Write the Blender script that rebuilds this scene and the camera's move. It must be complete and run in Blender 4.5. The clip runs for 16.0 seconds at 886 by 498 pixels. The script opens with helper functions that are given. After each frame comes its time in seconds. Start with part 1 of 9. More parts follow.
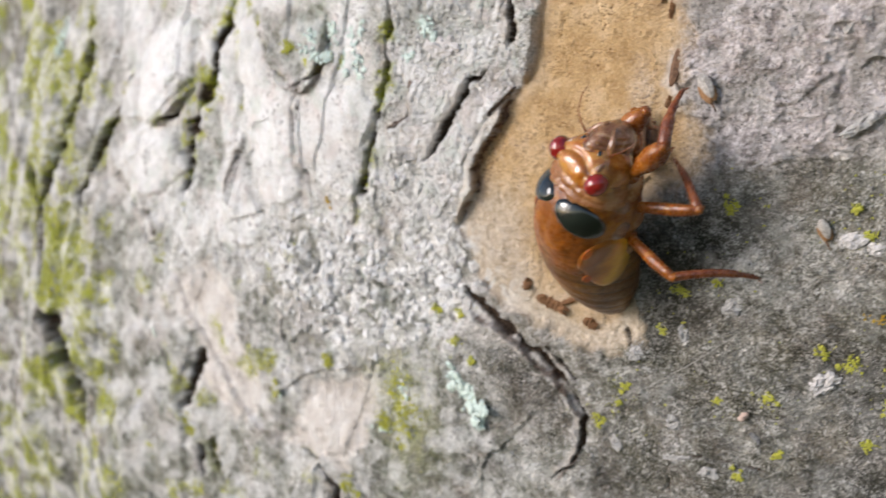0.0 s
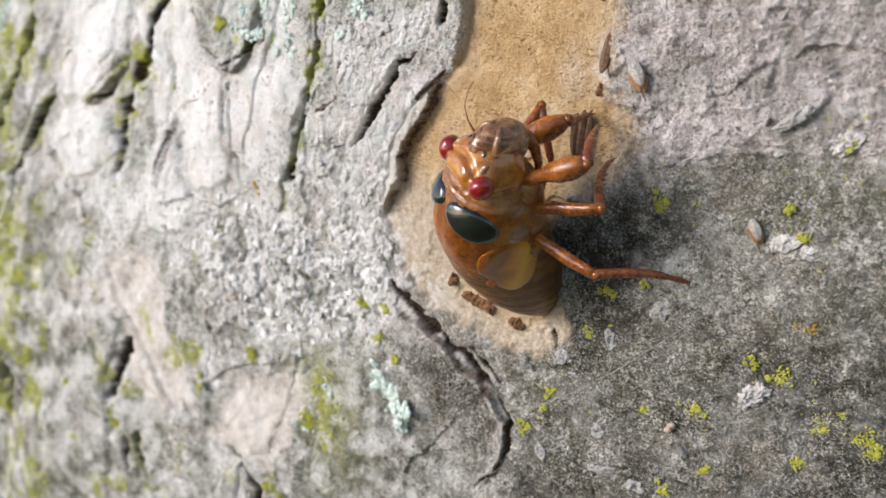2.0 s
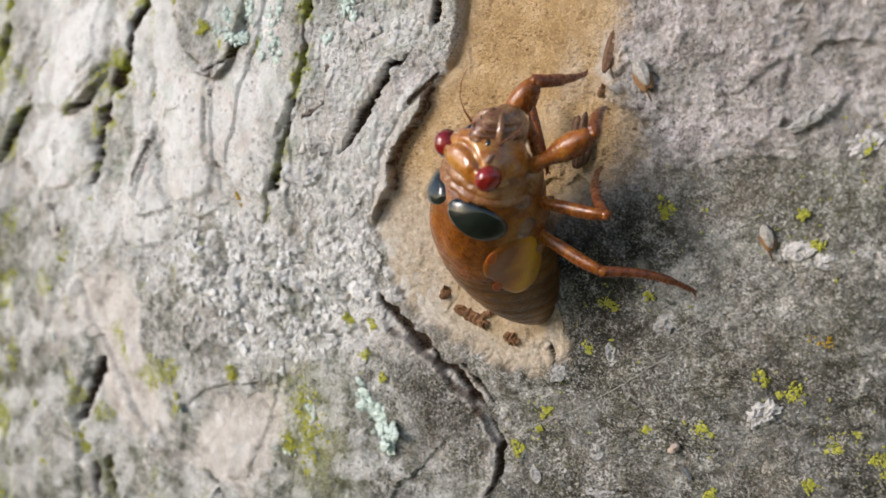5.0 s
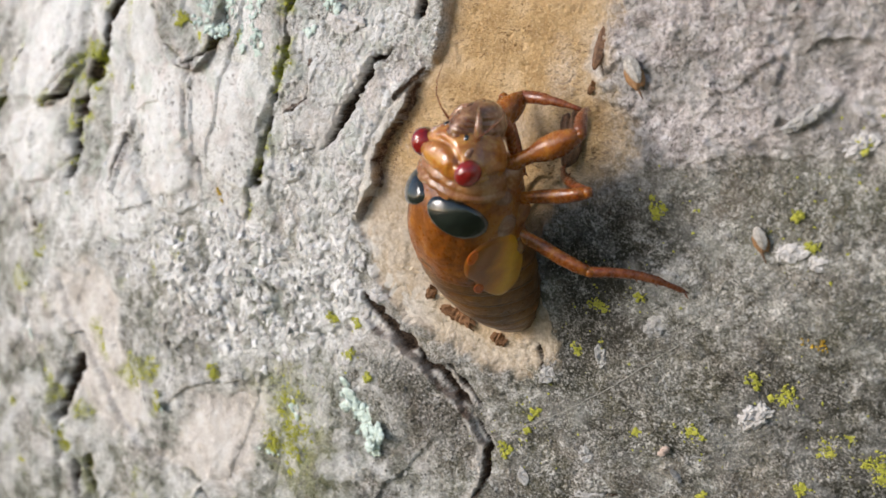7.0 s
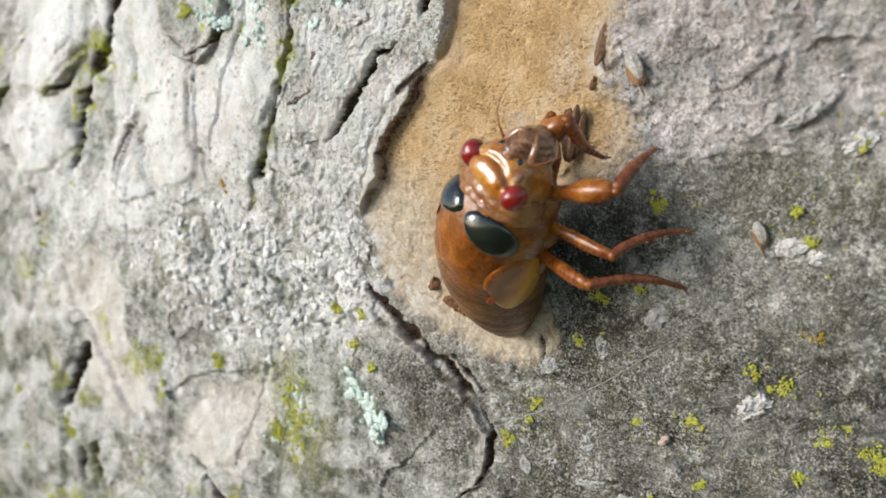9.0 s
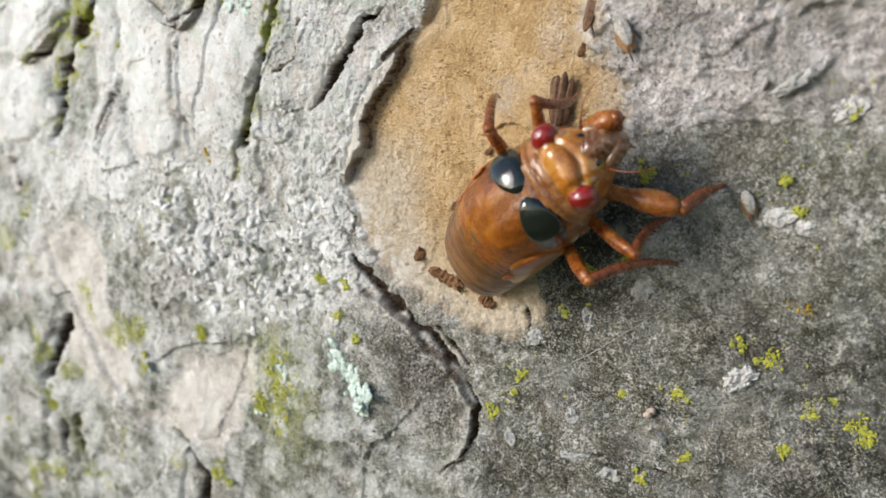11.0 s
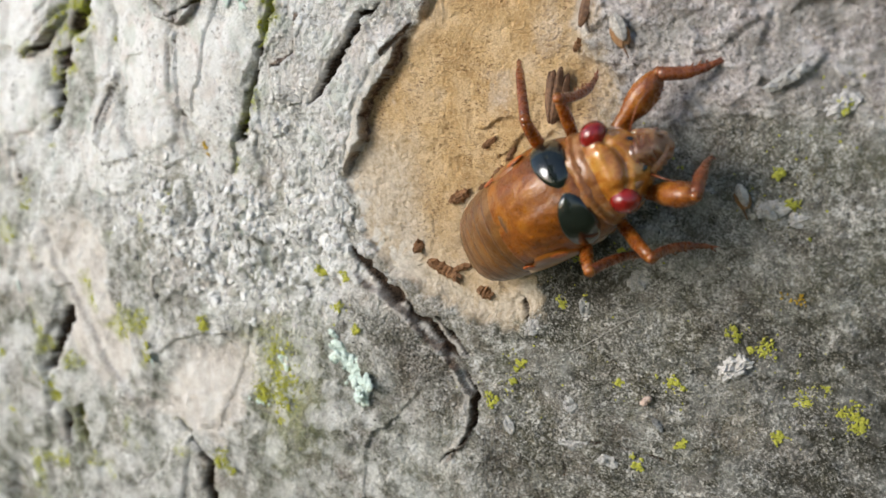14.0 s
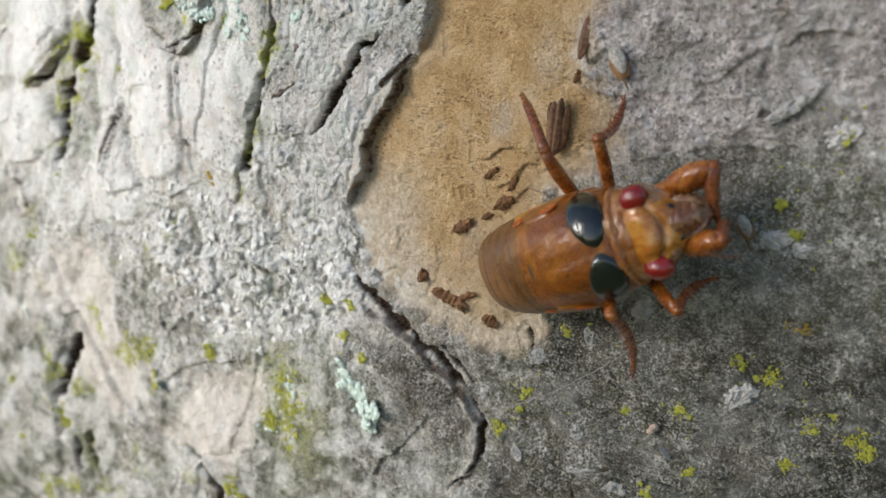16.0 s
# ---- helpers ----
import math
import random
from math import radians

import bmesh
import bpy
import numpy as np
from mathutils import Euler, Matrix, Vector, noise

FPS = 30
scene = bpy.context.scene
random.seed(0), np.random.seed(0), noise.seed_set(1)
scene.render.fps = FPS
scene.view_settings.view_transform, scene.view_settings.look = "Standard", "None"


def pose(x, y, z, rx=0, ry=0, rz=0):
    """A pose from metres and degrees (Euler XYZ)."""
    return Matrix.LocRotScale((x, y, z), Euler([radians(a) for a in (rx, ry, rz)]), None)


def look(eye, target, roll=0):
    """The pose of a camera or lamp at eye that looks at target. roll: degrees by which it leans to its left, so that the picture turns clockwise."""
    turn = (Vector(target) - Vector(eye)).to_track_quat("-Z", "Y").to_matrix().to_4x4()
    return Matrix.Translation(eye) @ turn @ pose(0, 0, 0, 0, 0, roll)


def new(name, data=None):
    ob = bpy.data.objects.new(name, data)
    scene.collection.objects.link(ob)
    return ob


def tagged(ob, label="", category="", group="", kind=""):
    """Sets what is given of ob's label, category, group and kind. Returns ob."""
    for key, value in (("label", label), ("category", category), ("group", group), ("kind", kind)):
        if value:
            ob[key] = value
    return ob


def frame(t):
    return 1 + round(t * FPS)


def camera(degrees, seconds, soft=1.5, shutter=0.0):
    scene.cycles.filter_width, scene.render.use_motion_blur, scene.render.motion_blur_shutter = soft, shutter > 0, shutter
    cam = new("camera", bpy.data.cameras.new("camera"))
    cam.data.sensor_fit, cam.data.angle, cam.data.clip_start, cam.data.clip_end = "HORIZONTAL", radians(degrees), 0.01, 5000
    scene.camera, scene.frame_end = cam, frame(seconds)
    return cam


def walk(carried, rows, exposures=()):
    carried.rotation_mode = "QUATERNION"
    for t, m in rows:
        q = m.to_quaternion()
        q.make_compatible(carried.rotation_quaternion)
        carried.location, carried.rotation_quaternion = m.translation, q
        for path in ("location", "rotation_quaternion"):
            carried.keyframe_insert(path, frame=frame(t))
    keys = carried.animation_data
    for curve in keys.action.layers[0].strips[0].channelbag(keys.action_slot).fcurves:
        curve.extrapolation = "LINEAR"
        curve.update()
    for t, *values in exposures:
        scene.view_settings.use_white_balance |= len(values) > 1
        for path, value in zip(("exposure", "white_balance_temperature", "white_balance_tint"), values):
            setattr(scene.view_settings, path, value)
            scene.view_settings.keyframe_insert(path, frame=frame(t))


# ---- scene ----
cam = camera(48.0, 16.0, soft=1.5, shutter=0.5)
PATH = [
    (0, (0.05563, -0.08513, 0.01866), (0.00645, -0.02351, 0.00508), -9.22),
    (0.5, (0.05901, -0.07998, 0.0185), (0.00906, -0.01913, 0.0043), -8.04),
    (1, (0.05882, -0.08005, 0.01757), (0.0092, -0.01897, 0.00318), -7.21),
    (1.5, (0.05788, -0.07889, 0.01655), (0.00883, -0.01725, 0.00258), -6.96),
    (2, (0.05756, -0.07724, 0.01545), (0.00902, -0.01504, 0.00223), -6.91),
    (2.5, (0.05733, -0.07713, 0.01376), (0.00916, -0.01445, 0.00149), -6.28),
    (3, (0.05629, -0.07564, 0.0125), (0.00838, -0.01236, 0.00249), -5.99),
    (3.5, (0.05259, -0.07127, 0.00653), (0.00655, -0.00624, -0.00069), -4.47),
    (4, (0.05459, -0.07532, 0.01228), (0.00685, -0.01186, 0.00254), -5.94),
    (6.3, (0.0531, -0.07361, 0.01323), (0.00667, -0.00943, 0.00204), -6.26),
    (6.5, (0.05336, -0.07407, 0.01343), (0.00688, -0.00994, 0.0021), -6.01),
    (7, (0.05269, -0.07311, 0.01386), (0.00647, -0.00895, 0.00171), -6.25),
    (7.5, (0.05274, -0.07323, 0.01363), (0.00653, -0.00909, 0.00135), -6.11),
    (8, (0.05319, -0.07359, 0.01379), (0.00675, -0.00961, 0.00159), -6.10),
    (8.5, (0.05277, -0.07378, 0.01496), (0.00666, -0.00968, 0.00209), -6.44),
    (9, (0.0529, -0.07393, 0.01527), (0.00681, -0.01002, 0.00144), -6.44),
    (9.5, (0.05276, -0.07375, 0.01512), (0.00699, -0.00978, 0.00054), -6.34),
    (10, (0.0525, -0.07318, 0.01468), (0.00694, -0.00916, -0.00033), -6.18),
    (12.5, (0.0528, -0.07299, 0.01364), (0.00762, -0.00888, -0.0021), -5.76),
    (13, (0.05238, -0.07234, 0.01448), (0.00745, -0.00824, -0.00199), -6.05),
    (13.5, (0.05226, -0.07302, 0.01591), (0.00749, -0.00903, -0.00144), -6.55),
    (14, (0.05304, -0.07393, 0.01528), (0.00799, -0.01001, -0.00162), -6.42),
    (14.5, (0.05313, -0.07383, 0.01677), (0.00801, -0.01005, -0.00041), -6.84),
    (15, (0.05348, -0.07378, 0.01713), (0.00786, -0.01037, -0.0001), -7.15),
    (15.5, (0.05354, -0.0735, 0.01729), (0.00782, -0.01006, 0.00039), -7.33),
    (16, (0.05341, -0.07315, 0.01761), (0.00776, -0.00958, 0.00102), -7.47),
]
walk(cam, [(t, look(eye, target, roll)) for t, eye, target, roll in PATH],
     exposures=[(0.0, 0.18, 6500, 16), (0.5, 0.28, 6500, 16), (1.0, 0.26, 6500, 16), (3.5, 0.2, 6500, 15), (4.0, -0.02, 6570, 14), (6.5, 0.13, 6600, 15), (8.0, 0.16, 6500, 11), (9.5, 0.24, 6500, 9), (13.0, 0.21, 6450, 10), (14.5, 0.2, 6450, 10), (15.0, 0.26, 6450, 9), (16.0, 0.22, 6500, 10)])
cam.data.dof.use_dof = True
cam.data.dof.focus_distance = 0.085
cam.data.dof.aperture_fstop = 46.0

# ---- daylight: soft open shade, brighter from the upper side ----
world = bpy.data.worlds.new("sky")
scene.world = world
world.use_nodes = True
wn = world.node_tree.nodes
sky = wn.new("ShaderNodeTexSky")
sky.sky_type = "NISHITA"
sky.sun_disc = False
sky.sun_elevation = radians(24)
sky.sun_rotation = radians(212)
wn["Background"].inputs["Strength"].default_value = 0.14
world.node_tree.links.new(sky.outputs["Color"], wn["Background"].inputs["Color"])
sun_data = bpy.data.lights.new("sun", "SUN")
sun_data.energy, sun_data.angle, sun_data.color = 2.55, radians(24), (1.0, 0.972, 0.925)
sun = new("sun", sun_data)
sun.matrix_world = look((-0.50, -0.80, 0.44), (0, 0, 0))

# ---- materials ----
MM = 0.001


class Nodes:
    """A small builder for node materials; noise scales are per millimetre."""

    def __init__(self, name):
        self.mat = bpy.data.materials.new(name)
        self.mat.use_nodes = True
        self.tree = self.mat.node_tree
        self.bsdf = self.tree.nodes["Principled BSDF"]
        coord = self.tree.nodes.new("ShaderNodeTexCoord")
        mapping = self.tree.nodes.new("ShaderNodeMapping")
        mapping.inputs["Scale"].default_value = (1000, 1000, 1000)
        self.link(coord.outputs["Object"], mapping.inputs["Vector"])
        self.place = mapping.outputs["Vector"]

    def link(self, a, b):
        self.tree.links.new(a, b)

    def put(self, socket, value):
        if hasattr(value, "is_linked"):
            self.link(value, socket)
        else:
            socket.default_value = value

    def noise(self, scale, detail=4, rough=0.6, offset=0.0, distort=0.0, stretch=None):
        node = self.tree.nodes.new("ShaderNodeTexNoise")
        move = self.tree.nodes.new("ShaderNodeMapping")
        move.inputs["Location"].default_value = (offset, offset * 1.7, offset * 0.6)
        if stretch:
            move.inputs["Rotation"].default_value = (0, stretch[0], 0)
            move.inputs["Scale"].default_value = stretch[1]
        self.link(self.place, move.inputs["Vector"])
        self.link(move.outputs["Vector"], node.inputs["Vector"])
        for key, value in (("Scale", scale), ("Detail", detail), ("Roughness", rough), ("Distortion", distort)):
            node.inputs[key].default_value = value
        return node.outputs["Fac"]

    def cells(self, scale, feature="F1"):
        node = self.tree.nodes.new("ShaderNodeTexVoronoi")
        node.feature = feature
        node.inputs["Scale"].default_value = scale
        self.link(self.place, node.inputs["Vector"])
        return node.outputs["Color"], node.outputs["Distance"]

    def mask(self, name):
        node = self.tree.nodes.new("ShaderNodeAttribute")
        node.attribute_name = name
        return node.outputs["Fac"]

    def ramp(self, fac, *stops):
        node = self.tree.nodes.new("ShaderNodeValToRGB")
        ramp = node.color_ramp
        while len(ramp.elements) < len(stops):
            ramp.elements.new(0.5)
        for element, (at, colour) in zip(ramp.elements, stops):
            element.position = at
            element.color = (*colour, 1) if isinstance(colour, tuple) else (colour, colour, colour, 1)
        self.link(fac, node.inputs["Fac"])
        return node.outputs["Color"]

    def mix(self, fac, a, b, blend="MIX"):
        node = self.tree.nodes.new("ShaderNodeMix")
        node.data_type, node.blend_type = "RGBA", blend
        self.put(node.inputs["Factor"], fac)
        self.put(node.inputs[6], (*a, 1) if isinstance(a, tuple) else a)
        self.put(node.inputs[7], (*b, 1) if isinstance(b, tuple) else b)
        return node.outputs[2]

    def math(self, op, a, b=0.0, clamp=False):
        node = self.tree.nodes.new("ShaderNodeMath")
        node.operation, node.use_clamp = op, clamp
        self.put(node.inputs[0], a)
        self.put(node.inputs[1], b)
        return node.outputs[0]

    def bump(self, height, distance, strength=1.0):
        node = self.tree.nodes.new("ShaderNodeBump")
        node.inputs["Distance"].default_value = distance
        node.inputs["Strength"].default_value = strength
        self.link(height, node.inputs["Height"])
        self.link(node.outputs["Normal"], self.bsdf.inputs["Normal"])

    def done(self, colour, rough=0.8, **more):
        self.put(self.bsdf.inputs["Base Color"], (*colour, 1) if isinstance(colour, tuple) else colour)
        self.put(self.bsdf.inputs["Roughness"], rough)
        for key, value in more.items():
            self.put(self.bsdf.inputs[key.replace("_", " ")], value)
        return self.mat


def bark_material():
    n = Nodes("bark")
    broad, medium, fine = n.noise(0.11, 4, 0.6, 1.0), n.noise(0.55, 6, 0.68, 3.0), n.noise(4.2, 4, 0.62, 7.0)
    grain = n.noise(9.0, 3, 0.7, 11.0)
    fleck = n.mask("fleck")
    blend = n.math("ADD", n.math("ADD", n.math("MULTIPLY", medium, 0.5), n.math("MULTIPLY", fine, 0.35)), n.math("MULTIPLY", n.math("ADD", n.math("MULTIPLY", fleck, 0.9), 0.05), 0.10))
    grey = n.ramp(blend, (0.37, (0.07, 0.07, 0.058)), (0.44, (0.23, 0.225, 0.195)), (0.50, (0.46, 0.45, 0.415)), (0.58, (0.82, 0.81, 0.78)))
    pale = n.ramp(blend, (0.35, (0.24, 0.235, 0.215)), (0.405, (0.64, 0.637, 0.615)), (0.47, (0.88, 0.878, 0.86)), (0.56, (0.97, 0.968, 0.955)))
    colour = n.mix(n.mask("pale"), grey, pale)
    warm = n.ramp(broad, (0.46, 0.0), (0.60, 1.0))
    colour = n.mix(n.math("MULTIPLY", warm, 0.25), colour, (0.58, 0.48, 0.42))
    green = n.ramp(n.noise(0.16, 5, 0.65, 14.0), (0.49, 0.0), (0.58, 1.0))
    colour = n.mix(n.math("MULTIPLY", green, n.math("MULTIPLY", n.ramp(fine, (0.42, 1.0), (0.56, 0.2)), 0.55)), colour, (0.15, 0.155, 0.085))
    lilac = n.ramp(blend, (0.38, (0.29, 0.25, 0.24)), (0.44, (0.46, 0.41, 0.395)), (0.50, (0.62, 0.565, 0.55)), (0.57, (0.84, 0.79, 0.78)))
    lilac = n.mix(n.math("MULTIPLY", n.ramp(n.noise(0.2, 5, 0.65, 81.0, 0.6), (0.46, 0.0), (0.56, 1.0)), 0.62), lilac, (0.285, 0.275, 0.25))
    lilac = n.mix(n.ramp(n.noise(0.55, 5, 0.6, 83.0, 0.8), (0.54, 0.0), (0.62, 0.55)), lilac, (0.72, 0.685, 0.68))
    lilac = n.mix(n.math("MULTIPLY", n.ramp(n.noise(2.6, 2, 0.6, 85.0), (0.58, 0.0), (0.64, 0.8)), n.ramp(n.noise(0.25, 3, 0.6, 87.0), (0.44, 0.15), (0.58, 1.0))), lilac, (0.11, 0.10, 0.09))
    colour = n.mix(n.mask("lilac"), colour, lilac)
    # smooth chalky faces of old plates, faintly pink and buff
    face = n.math("ADD", n.math("MULTIPLY", n.noise(0.3, 5, 0.6, 41.0, 0.5), 0.65), n.math("MULTIPLY", n.math("ADD", fine, grain), 0.175))
    plate = n.ramp(face, (0.36, (0.60, 0.60, 0.575)), (0.43, (0.82, 0.822, 0.80)), (0.50, (0.94, 0.94, 0.93)), (0.58, (0.98, 0.98, 0.975)))
    plate = n.mix(n.math("MULTIPLY", n.ramp(n.noise(0.22, 4, 0.6, 47.0), (0.52, 0.0), (0.64, 1.0)), 0.35), plate, (0.62, 0.50, 0.43))
    plate = n.mix(n.ramp(n.noise(1.1, 5, 0.7, 49.0), (0.60, 0.0), (0.67, 0.6)), plate, (0.30, 0.29, 0.25))
    colour = n.mix(n.mask("plate"), colour, plate)
    # green-black film of algae, broken by grains of clean bark
    speck = n.ramp(n.math("ADD", n.math("MULTIPLY", n.math("ADD", n.math("MULTIPLY", fine, 0.7), n.math("MULTIPLY", grain, 0.3)), 0.58), n.math("MULTIPLY", n.noise(0.28, 5, 0.65, 17.0, 0.6), 0.42)), (0.45, 1.0), (0.51, 0.75), (0.57, 0.1))
    speck = n.mix(n.ramp(fleck, (0.80, 0.0), (0.88, 0.5)), speck, (0.12, 0.12, 0.12))
    film = n.ramp(n.math("ADD", n.math("MULTIPLY", n.noise(0.42, 5, 0.62, 61.0, 0.5), 0.46), n.math("MULTIPLY", n.math("ADD", fine, grain), 0.27)), (0.42, (0.022, 0.021, 0.015)), (0.47, (0.062, 0.058, 0.039)), (0.53, (0.135, 0.126, 0.088)), (0.585, (0.28, 0.262, 0.20)))
    film = n.mix(n.math("MULTIPLY", n.ramp(n.noise(0.2, 4, 0.6, 63.0), (0.50, 0.0), (0.60, 1.0)), 0.4), film, (0.27, 0.22, 0.185))
    film = n.mix(n.ramp(n.noise(6.5, 2, 0.6, 65.0), (0.54, 0.0), (0.61, 0.85)), film, (0.016, 0.015, 0.010))
    # thicker algae, with the shade beside the nymph painted into the same dark
    film = n.mix(n.math("MULTIPLY", n.mask("algae_shade"), n.ramp(n.math("ADD", n.math("MULTIPLY", fine, 0.5), n.math("MULTIPLY", medium, 0.5)), (0.50, 1.0), (0.60, 0.5))), film, (0.018, 0.019, 0.011))
    film = n.mix(n.ramp(n.noise(5.0, 2, 0.6, 67.0), (0.62, 0.0), (0.68, 0.8)), film, (0.52, 0.51, 0.46))
    colour = n.mix(n.math("MULTIPLY", n.mask("algae"), speck), colour, film)
    # the same painted shade and algae, laid over the clean grains too
    colour = n.mix(n.math("MULTIPLY", n.mask("algae_shade"), n.ramp(n.math("ADD", n.math("MULTIPLY", fine, 0.5), n.math("MULTIPLY", medium, 0.5)), (0.46, 0.85), (0.58, 0.3))), colour, (0.03, 0.029, 0.021))
    olive = n.ramp(n.math("ADD", n.math("MULTIPLY", medium, 0.5), n.math("MULTIPLY", n.math("ADD", fine, grain), 0.25)), (0.42, (0.085, 0.09, 0.065)), (0.50, (0.22, 0.225, 0.18)), (0.58, (0.46, 0.465, 0.41)))
    colour = n.mix(n.math("MULTIPLY", n.mask("olive"), 0.8), colour, olive)
    # crisp dark pits and pale grains
    pits = n.ramp(n.noise(4.2, 1.5, 0.55, 71.0), (0.60, 0.0), (0.645, 1.0))
    cover = n.math("ADD", n.math("MULTIPLY", n.mask("algae"), 0.6), n.math("MULTIPLY", n.ramp(n.noise(0.35, 4, 0.6, 73.0), (0.42, 0.1), (0.60, 1.0)), 0.4))
    colour = n.mix(n.math("MULTIPLY", n.math("MULTIPLY", pits, cover), n.math("SUBTRACT", 1.0, n.mask("plate"))), colour, (0.045, 0.042, 0.034))
    crumbs = n.ramp(n.noise(3.4, 1.5, 0.55, 77.0), (0.635, 0.0), (0.67, 0.8))
    colour = n.mix(n.math("MULTIPLY", crumbs, n.ramp(n.noise(0.3, 4, 0.6, 79.0), (0.45, 0.0), (0.6, 1.0))), colour, (0.56, 0.545, 0.50))
    # clustered brown-black flecks, mint and rosy tints of thin lichen on the pale bark
    pale_side = n.math("MAXIMUM", n.math("MULTIPLY", n.mask("plate"), 0.7), n.math("MAXIMUM", n.mask("pale"), n.mask("chalk")))
    flecks = n.math("MULTIPLY", n.ramp(n.noise(1.7, 4, 0.65, 101.0, 0.7), (0.565, 0.0), (0.62, 0.9)), n.ramp(n.noise(0.2, 4, 0.6, 103.0), (0.44, 0.05), (0.58, 1.0)))
    colour = n.mix(n.math("MULTIPLY", flecks, pale_side), colour, (0.115, 0.095, 0.075))
    mint = n.ramp(n.noise(0.33, 5, 0.65, 105.0, 0.5), (0.53, 0.0), (0.60, 0.42))
    colour = n.mix(n.math("MULTIPLY", mint, pale_side), colour, (0.56, 0.63, 0.555))
    rosy = n.ramp(n.noise(0.24, 5, 0.62, 107.0, 0.5), (0.53, 0.0), (0.62, 0.4))
    colour = n.mix(n.math("MULTIPLY", rosy, pale_side), colour, (0.70, 0.60, 0.56))
    # bare tan inner bark
    tan = n.ramp(n.noise(0.3, 6, 0.65, 5.0), (0.36, (0.47, 0.305, 0.14)), (0.5, (0.61, 0.415, 0.205)), (0.64, (0.72, 0.53, 0.31)))
    tan = n.mix(n.ramp(grain, (0.34, 0.6), (0.50, 0.0)), tan, (0.30, 0.165, 0.062))
    tan = n.mix(n.ramp(fine, (0.52, 0.0), (0.62, 0.5)), tan, (0.72, 0.54, 0.32))
    tan = n.mix(n.ramp(fleck, (0.0, 0.35), (0.16, 0.0)), tan, (0.26, 0.14, 0.05))
    tan = n.mix(n.math("MULTIPLY", n.ramp(n.noise(2.4, 3, 0.65, 53.0, 0.8, (0.5, (1.0, 1.0, 2.2))), (0.555, 0.0), (0.61, 0.85)), n.ramp(n.noise(0.28, 3, 0.6, 55.0), (0.42, 0.1), (0.58, 1.0))), tan, (0.17, 0.085, 0.03))
    rim = n.ramp(n.noise(1.6, 5, 0.7, 9.0), (0.38, (0.46, 0.375, 0.275)), (0.62, (0.74, 0.655, 0.54)))
    colour = n.mix(n.mask("bare"), colour, tan)
    colour = n.mix(n.mask("rim"), colour, rim)
    # buff of the old scars, used as well for the painted light on fissure lips
    buff = n.ramp(n.math("ADD", n.math("MULTIPLY", n.noise(0.35, 5, 0.65, 51.0), 0.6), n.math("MULTIPLY", fine, 0.4)), (0.38, (0.50, 0.455, 0.41)), (0.5, (0.73, 0.68, 0.63)), (0.62, (0.88, 0.85, 0.81)))
    colour = n.mix(n.mask("scar"), colour, buff)
    # brown inner cork where plates have split, blackened to paint in the shade of the gaps
    shaded_cork = n.ramp(fine, (0.40, (0.020, 0.014, 0.010)), (0.60, (0.120, 0.078, 0.052)))
    colour = n.mix(n.mask("shaded_cork"), colour, shaded_cork)
    # torn layers on the broken edges of plates
    layers = n.math("ADD", n.math("MULTIPLY", n.noise(1.6, 5, 0.7, 91.0), 0.6), n.math("MULTIPLY", grain, 0.4))
    torn = n.ramp(layers, (0.40, (0.028, 0.016, 0.011)), (0.48, (0.085, 0.046, 0.028)), (0.55, (0.17, 0.10, 0.064)), (0.62, (0.45, 0.35, 0.27)))
    colour = n.mix(n.mask("torn"), colour, torn)
    # lichen dust, yellow-green and chalky grey
    dust = n.ramp(n.math("ADD", n.math("MULTIPLY", fine, 0.5), n.math("MULTIPLY", n.noise(0.8, 4, 0.6, 21.0), 0.5)), (0.44, 0.0), (0.50, 1.0))
    colour = n.mix(n.math("MULTIPLY", n.mask("moss"), dust), colour, n.mix(grain, (0.20, 0.24, 0.02), (0.54, 0.56, 0.08)))
    chalk = n.ramp(n.noise(1.3, 6, 0.68, 31.0, 0.6), (0.36, 0.6), (0.45, 1.0))
    colour = n.mix(n.math("MULTIPLY", n.mask("chalk"), chalk), colour, n.mix(n.ramp(fine, (0.4, 0.0), (0.6, 1.0)), (0.76, 0.758, 0.73), (0.965, 0.962, 0.95)))
    relief = n.math("ADD", n.math("MULTIPLY", fine, 0.7), n.math("MULTIPLY", grain, 0.3))
    n.bump(relief, 0.00042, 1.0)
    return n.done(colour, n.ramp(fine, (0.3, 0.95), (0.7, 0.75)), Specular_IOR_Level=0.25)


def plain_grain(name, low, high, scale=2.0, rough=0.8, relief=0.0002, **more):
    n = Nodes(name)
    mixed = n.math("ADD", n.math("MULTIPLY", n.noise(scale, 5, 0.65), 0.6), n.math("MULTIPLY", n.noise(scale * 5, 3, 0.7, 4.0), 0.4))
    n.bump(mixed, relief, 0.8)
    return n.done(n.ramp(mixed, (0.36, low), (0.64, high)), rough, **more)


